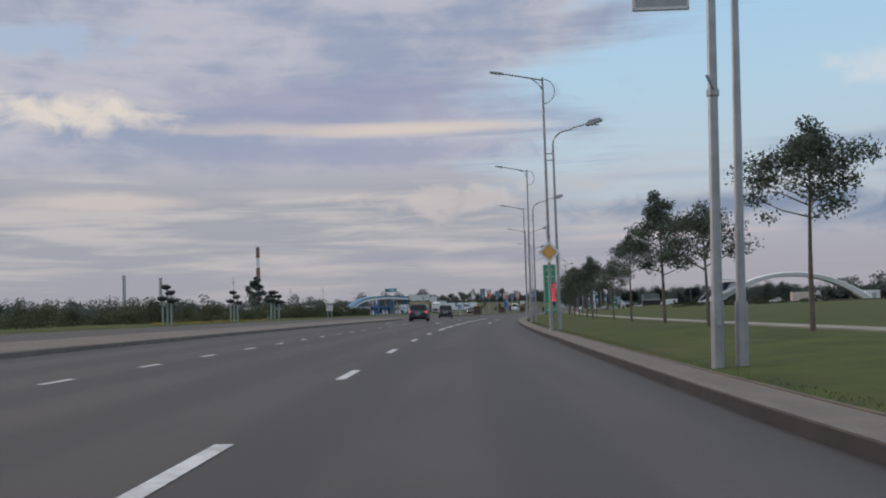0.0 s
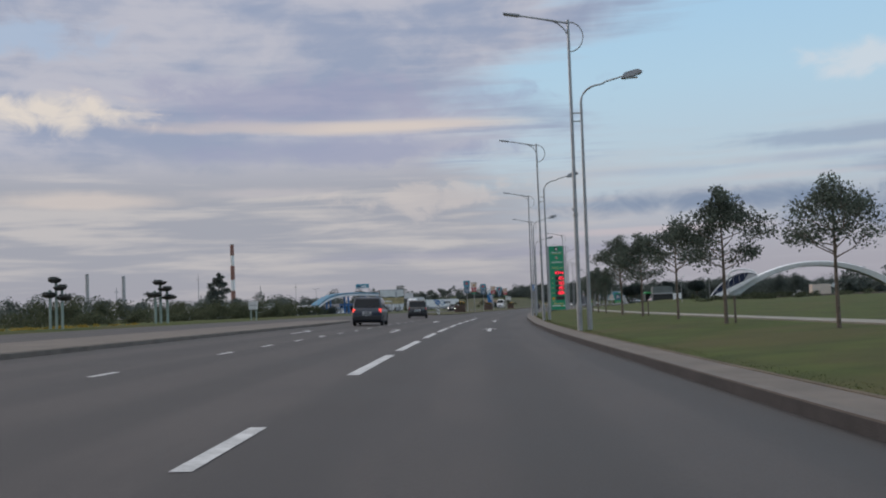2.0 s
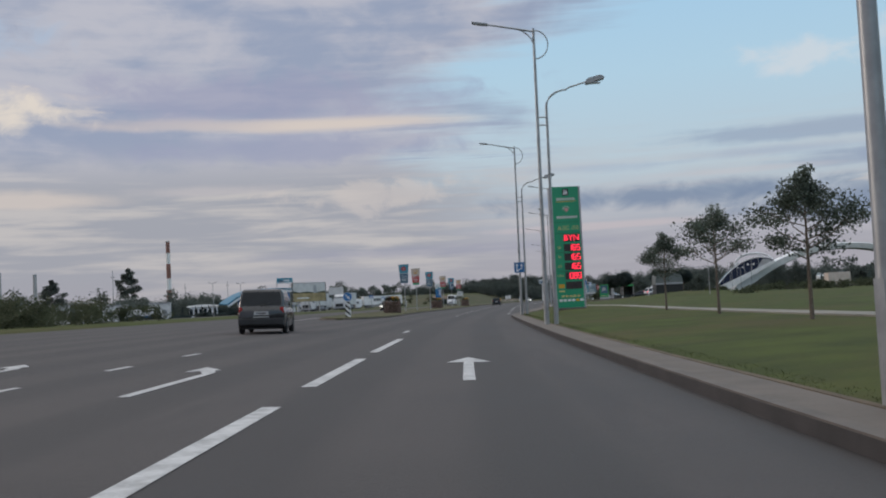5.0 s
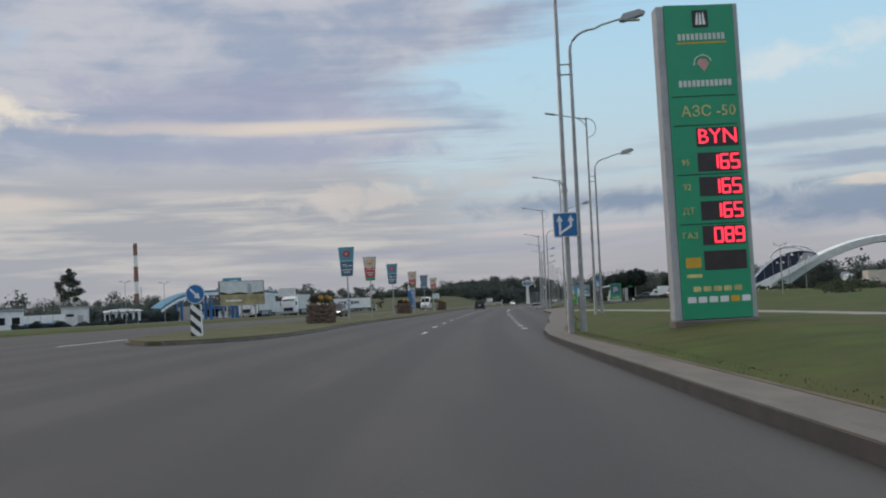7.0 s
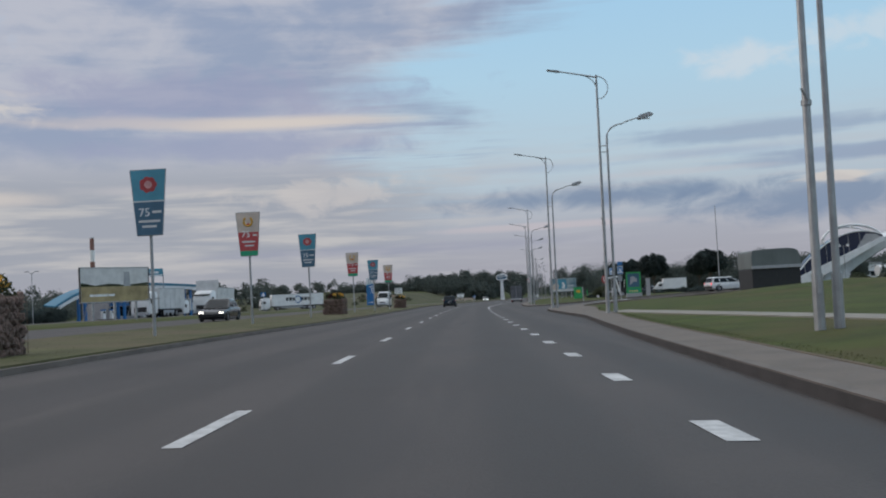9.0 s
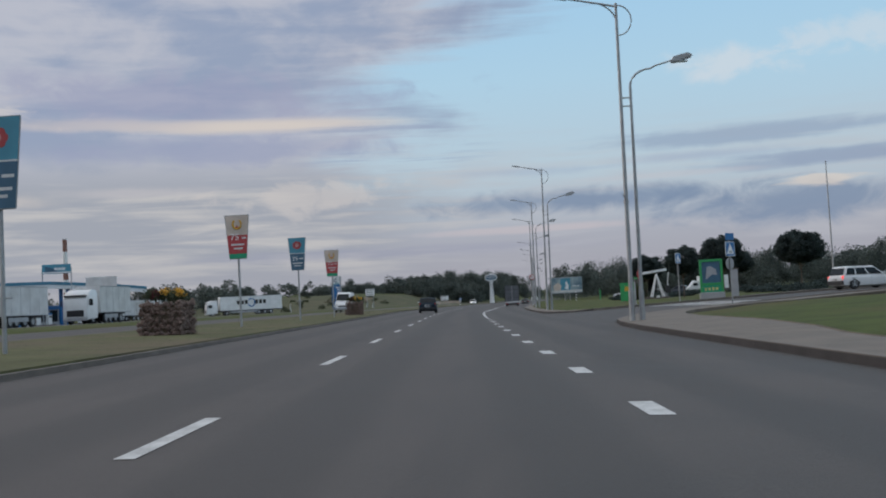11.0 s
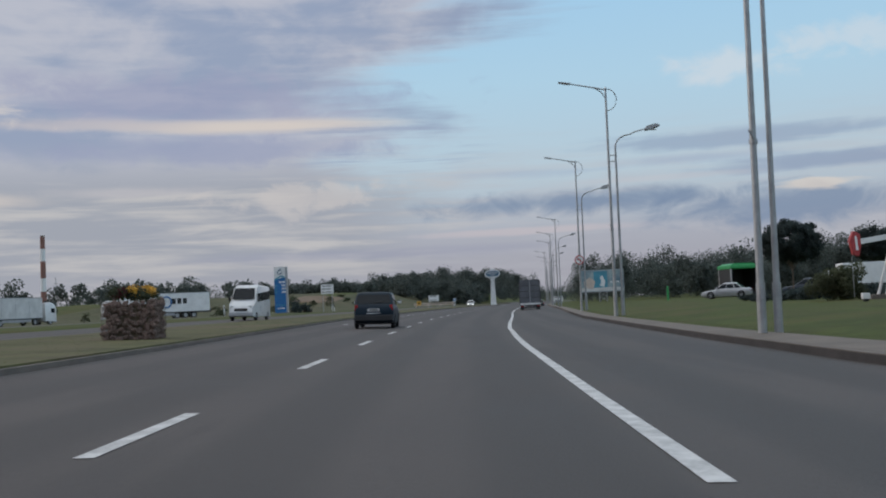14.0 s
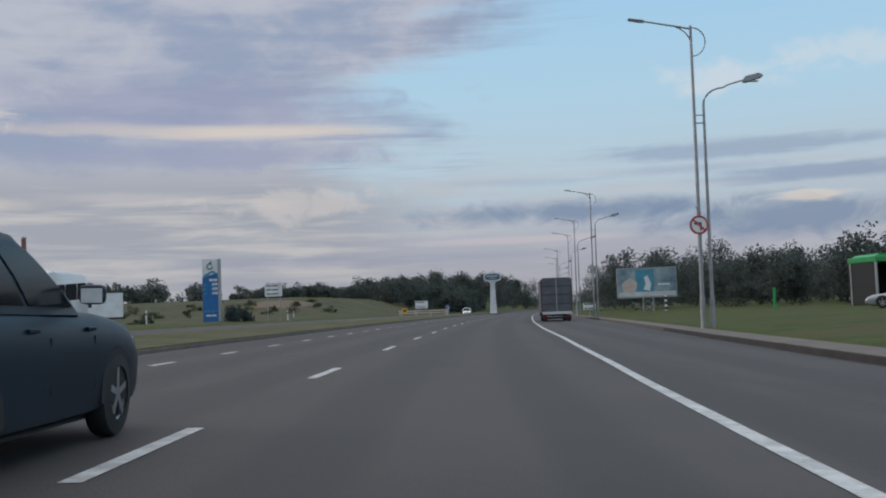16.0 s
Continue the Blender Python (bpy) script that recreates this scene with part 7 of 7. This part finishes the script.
def shed():
    sh = site("barrel_shed", 264.5, 24.3, "grey metal shed with a barrel roof and dark open front", "shed", turn=2, z=1.35)
    sh.scale = (0.43, 0.32, 0.79)
    prof = [(0, 1.35), (10.0, 1.35), (9.98, 2.2), (9.8, 2.75), (9.4, 3.15), (8.7, 3.38), (7.5, 3.48), (4.0, 3.46), (0.5, 3.36), (0.2, 3.2), (0.0, 2.6)]
    part("upper_wall", slab(prof, 0.0, 13.0), "shedroof", sh, "weathered dark cladding over a rounded roof", 30)
    for k in range(24):
        part("rib", box(0.06, 0.05, 1.75, (0.35 + 0.39 * k, -0.02, 1.6)), "shedroof", sh)
    part("band", box(10.1, 0.3, 0.34, (5, -0.1, 1.3), 0.03), "grey", sh, "pale band above the doors")
    # solid black here and on the bays paints the shade inside the open front
    part("lower_wall", box(9.8, 12.6, 3.1, (5, 6.7, -1.8), 0.02), "black", sh, "black lower block with the shade of open bays in its colour")
    for k in range(6):
        part("bay", box(1.4, 0.08, 1.15, (0.95 + 1.62 * k, 0.4, 0.1), 0.01), "black", sh)
    pole = site("tall_pole", 294, 28.4, "thin tall pale pole above the lawn", "pole")
    part("shaft", tube([(0, 0, -0.3), (0, 0, 5), (0, 0, 9.9)], 0.075, sides=8, end=0.04), "steel", pole)
    part("cap", tube([(0, 0, 9.86), (0, 0, 10.0)], 0.06, sides=8), "grey", pole)
    for s, l in ((262, 36), (276, 42), (300, 45), (233, 27.5)):
        lamp = site("garden_lamp", s, l, "small twin-headed lamp on a slim post", "lamp", group="garden lamps")
        part("post", tube([(0, 0, -0.2), (0, 0, 4.6)], 0.05, sides=8, end=0.035), "steel", lamp)
        part("arm", tube([(-0.5, 0, 4.6), (0.5, 0, 4.6)], 0.025, sides=6), "steel", lamp)
        for d in (-1, 1):
            h = part("lamp_head", tube([(d * 0.5, 0, 4.55), (d * 0.5, 0, 4.8)], 0.16, sides=10, end=0.12), "white", lamp, "white round lamp head")
            part("hood", tube([(d * 0.5, 0, 4.8), (d * 0.5, 0, 4.86)], 0.18, sides=10, end=0.05), "grey", h)


def side_road_things():
    fr = site("emblem_stand", 287.6, 17.5, "green framed panel with an angular pale emblem and gold bars", "sign board", turn=-6)
    z0 = 0.45
    for x in (-0.72, 0.72):
        part("frame_stile", box(0.16, 0.2, 2.35, (x, 0, z0), 0.02), "brightgreen", fr)
    for z in (z0 + 2.2, z0 + 0.55):
        part("frame_rail", box(1.3, 0.19, 0.16, (0, 0, z), 0.02), "brightgreen", fr)
    panel = part("panel", box(1.3, 0.08, 1.5, (0, 0.02, z0 + 0.7)), "navy", fr, "dark panel")
    shape_part("emblem", [(-0.4, -0.5), (-0.3, 0.35), (-0.05, 0.45), (0.35, 0.2), (0.4, -0.2), (0.05, -0.15)], "grey", panel, (0, z0 + 1.45), -0.03, 0.02)
    foot = part("footer", box(1.4, 0.16, 0.56, (0, 0, z0), 0.02), "green", fr)
    bars(foot, "gold", -0.52, -0.084, z0 + 0.18, (0.16, 0.16, 0.16, 0.16), 0.2, 0.1)
    part("block", box(1.7, 0.5, 0.75, (0, 0.05, -0.25), 0.03), "wallgrey", fr)
    col = site("stone_column", 287.2, 19.0, "grey square stone column beside the emblem", "column")
    part("shaft", box(0.42, 0.42, 2.2, (0, 0, -0.2), 0.03), "wallgrey", col)
    part("cap", box(0.5, 0.5, 0.1, (0, 0, 2.0), 0.02), "kerb", col)
    ar = site("arrow_sign", 284.9, 11.15, "bright green sign with a yellow arrow on a grey post", "sign board", turn=-4)
    panel = part("panel", box(0.92, 0.06, 1.24, (-0.05, 0, 0.33), 0.01), "brightgreen", ar, "bright green panel")
    shape_part("arrow", [(-0.22, 0.04), (-0.14, 0.1), (-0.2, 0.22), (-0.06, 0.16), (0.02, 0.1), (0.02, 0.26), (0.26, 0), (0.02, -0.24), (0.02, -0.1), (-0.2, -0.12), (-0.24, -0.04)], "yellow", panel, (0.0, 1.12), -0.031)
    part("post", box(0.12, 0.1, 1.85, (0.47, 0.02, -0.25), 0.01), "wallgrey", ar)
    pj = site("pump_jack", 323, 20.3, "small white pump jack with a red horse head", "pump jack", turn=2)
    part("base", box(2.6, 1.2, 0.3, (0, 0, -0.1), 0.03), "kerb", pj)
    for y in (-0.45, 0.45):
        for x in (-0.55, 0.75):
            part("leg", tube([(x, y, 0.1), (0.1, y * 0.25, 2.6)], 0.07, sides=8), "white", pj)
        part("strut", tube([(-0.3, y * 0.7, 1.0), (0.5, y * 0.7, 1.0)], 0.04, sides=6), "white", pj)
    part("beam", slab([(-1.6, 2.55), (1.6, 2.95), (1.6, 3.2), (-1.6, 2.8)], -0.09, 0.09, bevel=0.01), "white", pj, "grey-white walking beam")
    head = part("horse_head", slab([(-1.45, 3.05), (-1.75, 3.2), (-1.95, 2.75), (-1.8, 2.1), (-1.55, 2.0), (-1.42, 2.5)], -0.13, 0.13, bevel=0.02), "red", pj, "red curved horse head")
    part("head_mark", slab([(-1.72, 2.95), (-1.62, 2.95), (-1.56, 2.3), (-1.68, 2.3)], -0.136, -0.131), "white", head)
    part("rod", tube([(-1.85, 0, 2.1), (-1.85, 0, 0.1)], 0.012, sides=6), "steel", pj)
    part("crank_arm", tube([(1.45, 0.15, 2.95), (1.2, 0.15, 1.0)], 0.05, sides=6), "white", pj)
    part("counterweight", box(0.5, 0.3, 0.8, (1.25, 0, 0.55), 0.06), "black", pj)
    part("motor", box(0.5, 0.5, 0.5, (1.0, 0.35, 0.2), 0.05), "grey", pj)
    cn = site("green_canopy", 386, 31.2, "dark canopy with a bright green roof edge on posts", "canopy", turn=6)
    part("roof", box(3.1, 4.0, 0.42, (0, 2.0, 3.0), 0.08), "brightgreen", cn, "bright green roof edge")
    part("roof_top", slab([(-1.45, 3.40), (1.45, 3.40), (1.0, 3.6), (-1.0, 3.6)], 0.3, 3.7), "brightgreen", cn)
    part("back_wall", box(3.0, 0.15, 3.1, (0, 3.9, -0.1)), "black", cn, "dark back wall")
    for x in (-1.45, 1.45):
        for y in (0.15, 3.7):
            part("post", box(0.14, 0.14, 3.3, (x, y, -0.2), 0.01), "wallgrey", cn)
        part("side_wall", box(0.1, 3.4, 3.0, (x * 0.98, 2.1, 0.0)), "black", cn)
    for s, l in ((318.5, 17.2), (319.5, 19.8), (312, 23)):
        fl = site("ground_floodlight", s, l, "small white floodlight on the lawn", "lamp", group="lawn floodlights")
        part("head", box(0.34, 0.22, 0.26, (0, 0, 0.1), 0.04), "white", fl)
        part("foot", box(0.2, 0.15, 0.2, (0, 0, -0.08)), "black", fl)
    # crossing signs by the side road
    crossing_sign(286.2, 14.9, "blue crossing sign on a leaning steel post by the kerb", 48)
    crossing_sign(264.6, 12.85, "blue crossing sign under a second plate on a steel post", 38)


def crossing_extra():
    s = site("sign_plate", 264.6, 12.85, "blue plate above and grey disc below on a sign post", "road sign", turn=38)
    part("upper_plate", box(0.62, 0.03, 0.34, (0, -0.06, 3.42), 0.01), "signblue", s)
    part("back_disc", disc(0.3, 0.05, 0.07, (0.06, 2.3)), "grey", s)
    for z in (2.2, 3.5):
        part("clip", box(0.1, 0.12, 0.05, (0, 0, z)), "steel", s)
    for k in range(14):
        a = 268.2 + 1.12 * k
        l = 13.6 - 0.11 * k
        ribbon("zebra_stripe", fine_line([(a + 0.55, l), (a + 0.55, l + 3.6)]), fine_line([(a, l), (a, l + 3.6)]), "paint", "worn white zebra stripe across the side road", lambda s, l: exit_z(l) + 0.012)
    lc = site("crossing_sign", 340, -34.5, "small crossing sign on a post by the lorry park", "road sign")
    part("post", tube([(0, 0, -0.2), (0, 0, 3.1)], 0.04, sides=8), "steel", lc)
    p = part("panel", box(0.9, 0.04, 0.7, (0, -0.05, 2.4), 0.01), "signblue", lc)
    shape_part("triangle", [(-0.3, -0.26), (0.3, -0.26), (0, 0.28)], "white", p, (0, 2.75), -0.071)


filling_station(), roof_sign(), kiosk(), advertising_board(), petrol_pylon(), verge_things(), monument(), billboard(), arch(), shed(), side_road_things(), crossing_extra()


# ---- stone baskets on the median ----
def stone_basket():
    rng = np.random.default_rng(5)
    ob = thing("stone_basket", (0, 0, 0), "wire basket of brown stones planted with small shrubs", "planter", "stone baskets on the median")
    W_, D_, H_ = 1.5, 1.5, 1.14
    part("core", box(W_ - 0.2, D_ - 0.2, H_ - 0.06, (0, 0, -0.05)), "earth", ob, "packed earth core")
    shapes = []
    for k in range(6):
        bm = bmesh.new()
        bmesh.ops.create_icosphere(bm, subdivisions=1, radius=0.5)
        for v in bm.verts:
            v.co *= 0.85 + 0.3 * rng.random()
        me = bpy.data.meshes.new("stone")
        bm.to_mesh(me)
        bm.free()
        me.materials.append(M["stone"])
        shapes.append(me)
    def lay(x, y, z, w):
        st = new("stone", shapes[int(rng.integers(6))])
        st.parent = ob
        st.matrix_local = pose(x, y, z, *(rng.random(3) * 360)) @ Matrix.Diagonal((w * 1.15, w * 0.8, w * 0.9, 1))
    for i in range(11):
        for j in range(7):
            q = (i + 0.5 + rng.normal() * 0.28) / 11 - 0.5
            z = (j + 0.5 + rng.normal() * 0.22) / 7 * H_
            lay(q * W_, -D_ / 2 + 0.06, z, 0.15 + 0.12 * rng.random())
            lay(W_ / 2 - 0.06, q * D_, z, 0.15 + 0.12 * rng.random())
    grid = bmesh.new()
    for k in range(9):
        a = k / 8 - 0.5
        for sgn in (-1, 1):
            tube([(a * W_ * 1.02, sgn * D_ * 0.53, 0), (a * W_ * 1.02, sgn * D_ * 0.53, H_)], 0.004, grid, 4)
            tube([(sgn * W_ * 0.53, a * D_ * 1.02, 0), (sgn * W_ * 0.53, a * D_ * 1.02, H_)], 0.004, grid, 4)
    for k in range(6):
        z = H_ * k / 5
        tube([(-W_ * 0.53, -D_ * 0.53, z), (W_ * 0.53, -D_ * 0.53, z), (W_ * 0.53, D_ * 0.53, z), (-W_ * 0.53, D_ * 0.53, z), (-W_ * 0.53, -D_ * 0.53, z)], 0.004, grid, 4)
    part("wire_basket", grid, "bark", ob, "rusty wire mesh")
    c = [(rng.uniform(-0.58, 0.58), rng.uniform(-0.58, 0.58), H_ + 0.06 + 0.25 * rng.random()) for _ in range(24)]
    v, f = leaf_cloud(rng, c, [(0.22, 0.22, 0.18)] * 24, [80] * 24, 0.045)
    mesh_part("planting", v, f, "shrub", ob, "small green planting", "stuff")
    for name, mat, x0, x1 in (("yellow_flowers", "yellow", 0.0, 0.6), ("red_planting", "redleaf", -0.65, 0.05)):
        c = [(rng.uniform(x0, x1), rng.uniform(-0.6, 0.2), H_ + 0.16 + 0.24 * rng.random()) for _ in range(12)]
        v, f = leaf_cloud(rng, c, [(0.16, 0.16, 0.12)] * 12, [60] * 12, 0.035)
        mesh_part(name, v, f, mat, ob, "yellow flowers" if mat == "yellow" else "dark red leaves", "stuff")
    return ob


M["redleaf"] = leaf_material("red_leaves", (0.13, 0.045, 0.05), 0.35)
_basket = stone_basket()
for k, (s, l, q) in enumerate(((194.1, -9.4, 4), (250.6, -10.3, -3), (305.7, -9.7, 6))):
    x, y, h = spot(s, l)
    at = pose(x, y, base_z(s, l), 0, 0, h + q)
    if k:
        copy_thing(_basket, at)
    else:
        _basket.matrix_world = at


# ---- flower towers on the far verge ----
def flower_tower():
    rng = np.random.default_rng(9)
    ob = thing("flower_tower", (0, 0, 0), "three pale posts carrying round planting bowls at several heights", "planter", "flower towers on the verge")
    for k in range(3):
        part("post", tube([(-0.32 + 0.32 * k, 0.1 * (k == 1), -0.2), (-0.32 + 0.32 * k, 0.1 * (k == 1), (2.2, 2.75, 2.45)[k])], 0.075, sides=8), "paleposts", ob, "pale green post")
    for x, z, r in ((-0.35, 1.95, 0.40), (0.42, 1.78, 0.42), (0.22, 2.35, 0.38), (-0.06, 2.78, 0.38)):
        n = 14
        bowl = loft([[(x + q * math.cos(2 * math.pi * k / n), q * math.sin(2 * math.pi * k / n), z + d) for k in range(n)] for q, d in ((r * 0.45, -0.2), (r * 0.85, -0.12), (r, 0.0), (r * 0.92, 0.03))])
        b = part("bowl", bowl, "kerb_dark", ob, "dark planting bowl", 40)
        v, f = leaf_cloud(rng, [(x + rng.normal() * r * 0.4, rng.normal() * r * 0.4, z + 0.07) for _ in range(7)], [(0.16, 0.16, 0.09)] * 7, [40] * 7, 0.04)
        mesh_part("planting", v, f, "leaf_dark", b, "", "stuff")
    return ob


M["paleposts"] = material("pale_green_paint", (0.24, 0.30, 0.27), 0.6, vary=0.12, scale=2.0)
M["flower"] = leaf_material("yellow_flowers", (0.30, 0.23, 0.05), 0.4)
_tower = flower_tower()
for k, (s, l) in enumerate(((72.8, -22.8), (94.4, -24.0), (116, -25.7))):
    x, y, h = spot(s, l)
    at = pose(x, y, base_z(s, l), 0, 0, h + 20 * k)
    if k:
        copy_thing(_tower, at).scale = (1, 1, 1) if k == 1 else (1.5, 1.5, 1.15)
    else:
        _tower.matrix_world = at
growth("flower_bed", "low bed of yellow flowers along the far verge", R, scatter(R, 50, 76, 110, -25.2, -24.4, 0.12, 0.22, 0.3, 0.5, 0.02), "flower", 0.035, 90, "flowers")


# ---- chimneys and masts on the skyline ----
def chimney(s, l, high, r, bands, label):
    x, y, h = spot(s, l)
    ob = thing("factory_chimney", (x, y, ground_z(s, l) - 0.5), label, "chimney", "chimneys on the skyline")
    n = 14
    shaft = part("shaft", loft([[(q * math.cos(2 * math.pi * k / n), q * math.sin(2 * math.pi * k / n), z) for k in range(n)] for z, q in ((0, r * 1.35), (high * 0.5, r * 1.12), (high, r))]), "white" if bands else "wallgrey", ob, "", 40)
    for z0, z1 in bands:
        q = lambda z: (r * 1.35 - 0.35 * r * z / high) + 0.04
        part("band", loft([[(q(z) * math.cos(2 * math.pi * k / n), q(z) * math.sin(2 * math.pi * k / n), z) for k in range(n)] for z in (z0, z1)]), "brown", shaft, "red band muted for haze")
    part("rim", tube([(0, 0, high - 0.3), (0, 0, high + 0.4)], r * 1.12, sides=14), "grey", shaft)


chimney(1649, -559, 119, 3.0, ((101, 118), (61, 84), (20, 43)), "tall chimney with haze-muted red and white bands")
chimney(760, -330, 33, 1.2, (), "plain grey chimney beyond the woods")
chimney(880, -420, 42, 1.4, (), "plain grey chimney in the haze")
for s, l, high in ((640, -225, 27), (700, -205, 20), (560, -240, 18), (820, -215, 24)):
    x, y, h = spot(s, l)
    ob = thing("radio_mast", (x, y, ground_z(s, l) - 0.3), "thin distant mast above the trees", "mast", "masts on the skyline")
    part("shaft", tube([(0, 0, 0), (0, 0, high)], 0.35, sides=6, end=0.15), "grey", ob)
    part("crossarm", box(2.4, 0.2, 0.25, (0, 0, high * 0.86)), "grey", ob)


# ---- low buildings far behind the lawns ----
def far_block(s, l, w, d, h, mat, label, turn=0.0, cols=5, rows=1):
    ob = site("low_building", s, l, label, "building", turn=turn, group="buildings beyond the lawn")
    wall = part("wall", box(w, d, h, (0, 0, -0.3), 0.05), mat, ob)
    part("roof_slab", box(w + 0.5, d + 0.5, 0.25, (0, 0, h - 0.32), 0.03), "grey", ob)
    for k in range(cols):
        for j in range(rows):
            part("window", box(w / cols * 0.55, 0.1, 1.2, (-w / 2 + w / cols * (k + 0.5), -d / 2, 0.8 + 2.8 * j), 0.02), "glass", wall)


far_block(430, 96, 16, 8, 4.2, "white", "long white single-storey building beyond the lawn", 10, 7)
far_block(470, 66, 12, 8, 4.0, "offwhite", "low pale building between the trees", 6)
far_block(410, 128, 14, 9, 5.5, "wallgrey", "grey flat-roofed building behind the arch", 12, 6)
def gatehouse():
    ob = site("gatehouse", 330, -83.2, "pale rendered gatehouse among dark shrubs", "building", turn=18)
    wall = part("wall", box(4.8, 5, 3.9, (0, 0, -0.3), 0.05), "offwhite", ob)
    part("roof_slab", box(5.2, 5.4, 0.22, (0, 0, 3.6), 0.03), "grey", ob)
    part("door", box(1.0, 0.08, 2.1, (1.2, -2.5, 0), 0.01), "grey", wall)
    part("window", box(1.6, 0.08, 0.5, (-0.8, -2.5, 1.9), 0.01), "glass", wall)
    fence = site("yard_wall", 320, -85.5, "low white yard wall with a blue base", "wall", turn=16)
    part("upper", box(9.0, 0.25, 1.5, (0, 0, 0.9), 0.02), "white", fence, "white panels")
    part("base", box(9.1, 0.32, 1.1, (0, 0, -0.2), 0.02), "signblue", fence, "blue painted base")
    for k in range(5):
        part("post", box(0.22, 0.34, 2.5, (-4.4 + 2.2 * k, 0, -0.1), 0.02), "offwhite", fence)
    rng = np.random.default_rng(12)
    for k in range(6):
        x, y, h = spot(306 + 0.9 * k, -69.5 + 1.15 * k)
        ob = thing("conifer", (x, y, base_z(308, -66)), "small dark pointed conifer by the pavilion", "tree", "conifers by the pavilion")
        tall = 2.1 + 0.9 * rng.random()
        part("trunk", tube([(0, 0, -0.2), (0, 0, tall * 0.5)], 0.06, sides=6), "bark", ob)
        c = [(rng.normal() * 0.1, rng.normal() * 0.1, tall * q) for q in np.linspace(0.1, 0.95, 9)]
        v, f = leaf_cloud(rng, c, [(0.5 * (1.05 - q), 0.5 * (1.05 - q), 0.22) for q in np.linspace(0.1, 0.95, 9)], [90] * 9, 0.07)
        mesh_part("crown", v, f, "leaf_dark", ob, "dense dark needles", "stuff")
    bd = site("notice_board", 130.6, -22.5, "white notice board on two pale posts on the verge", "sign board")
    panel = part("panel", box(0.85, 0.08, 0.75, (0, 0, 0.95), 0.02), "offwhite", bd)
    bars(panel, "grey", -0.33, -0.044, 1.3, (0.3, 0.3), 0.08)
    for x in (-0.25, 0.25):
        part("post", box(0.12, 0.12, 1.6, (x, 0.1, -0.2), 0.01), "paleposts", bd)


gatehouse()
growth("shrubbery", "dark bushes in front of the filling station", R, scatter(R, 20, 317, 326, -66.5, -60.5, 1.6, 2.6, 1.2, 2.0) + scatter(R, 26, 296, 306, -80, -60, 0.8, 1.5, 1.0, 1.7), "leaf_dark", 0.10, 1300)
far_block(300, -84, 9, 7, 3.4, "white", "small white building among the bushes", 25, 4)
far_block(250, -72, 7, 5, 3.0, "offwhite", "small pale shed in the thicket", 30, 3)
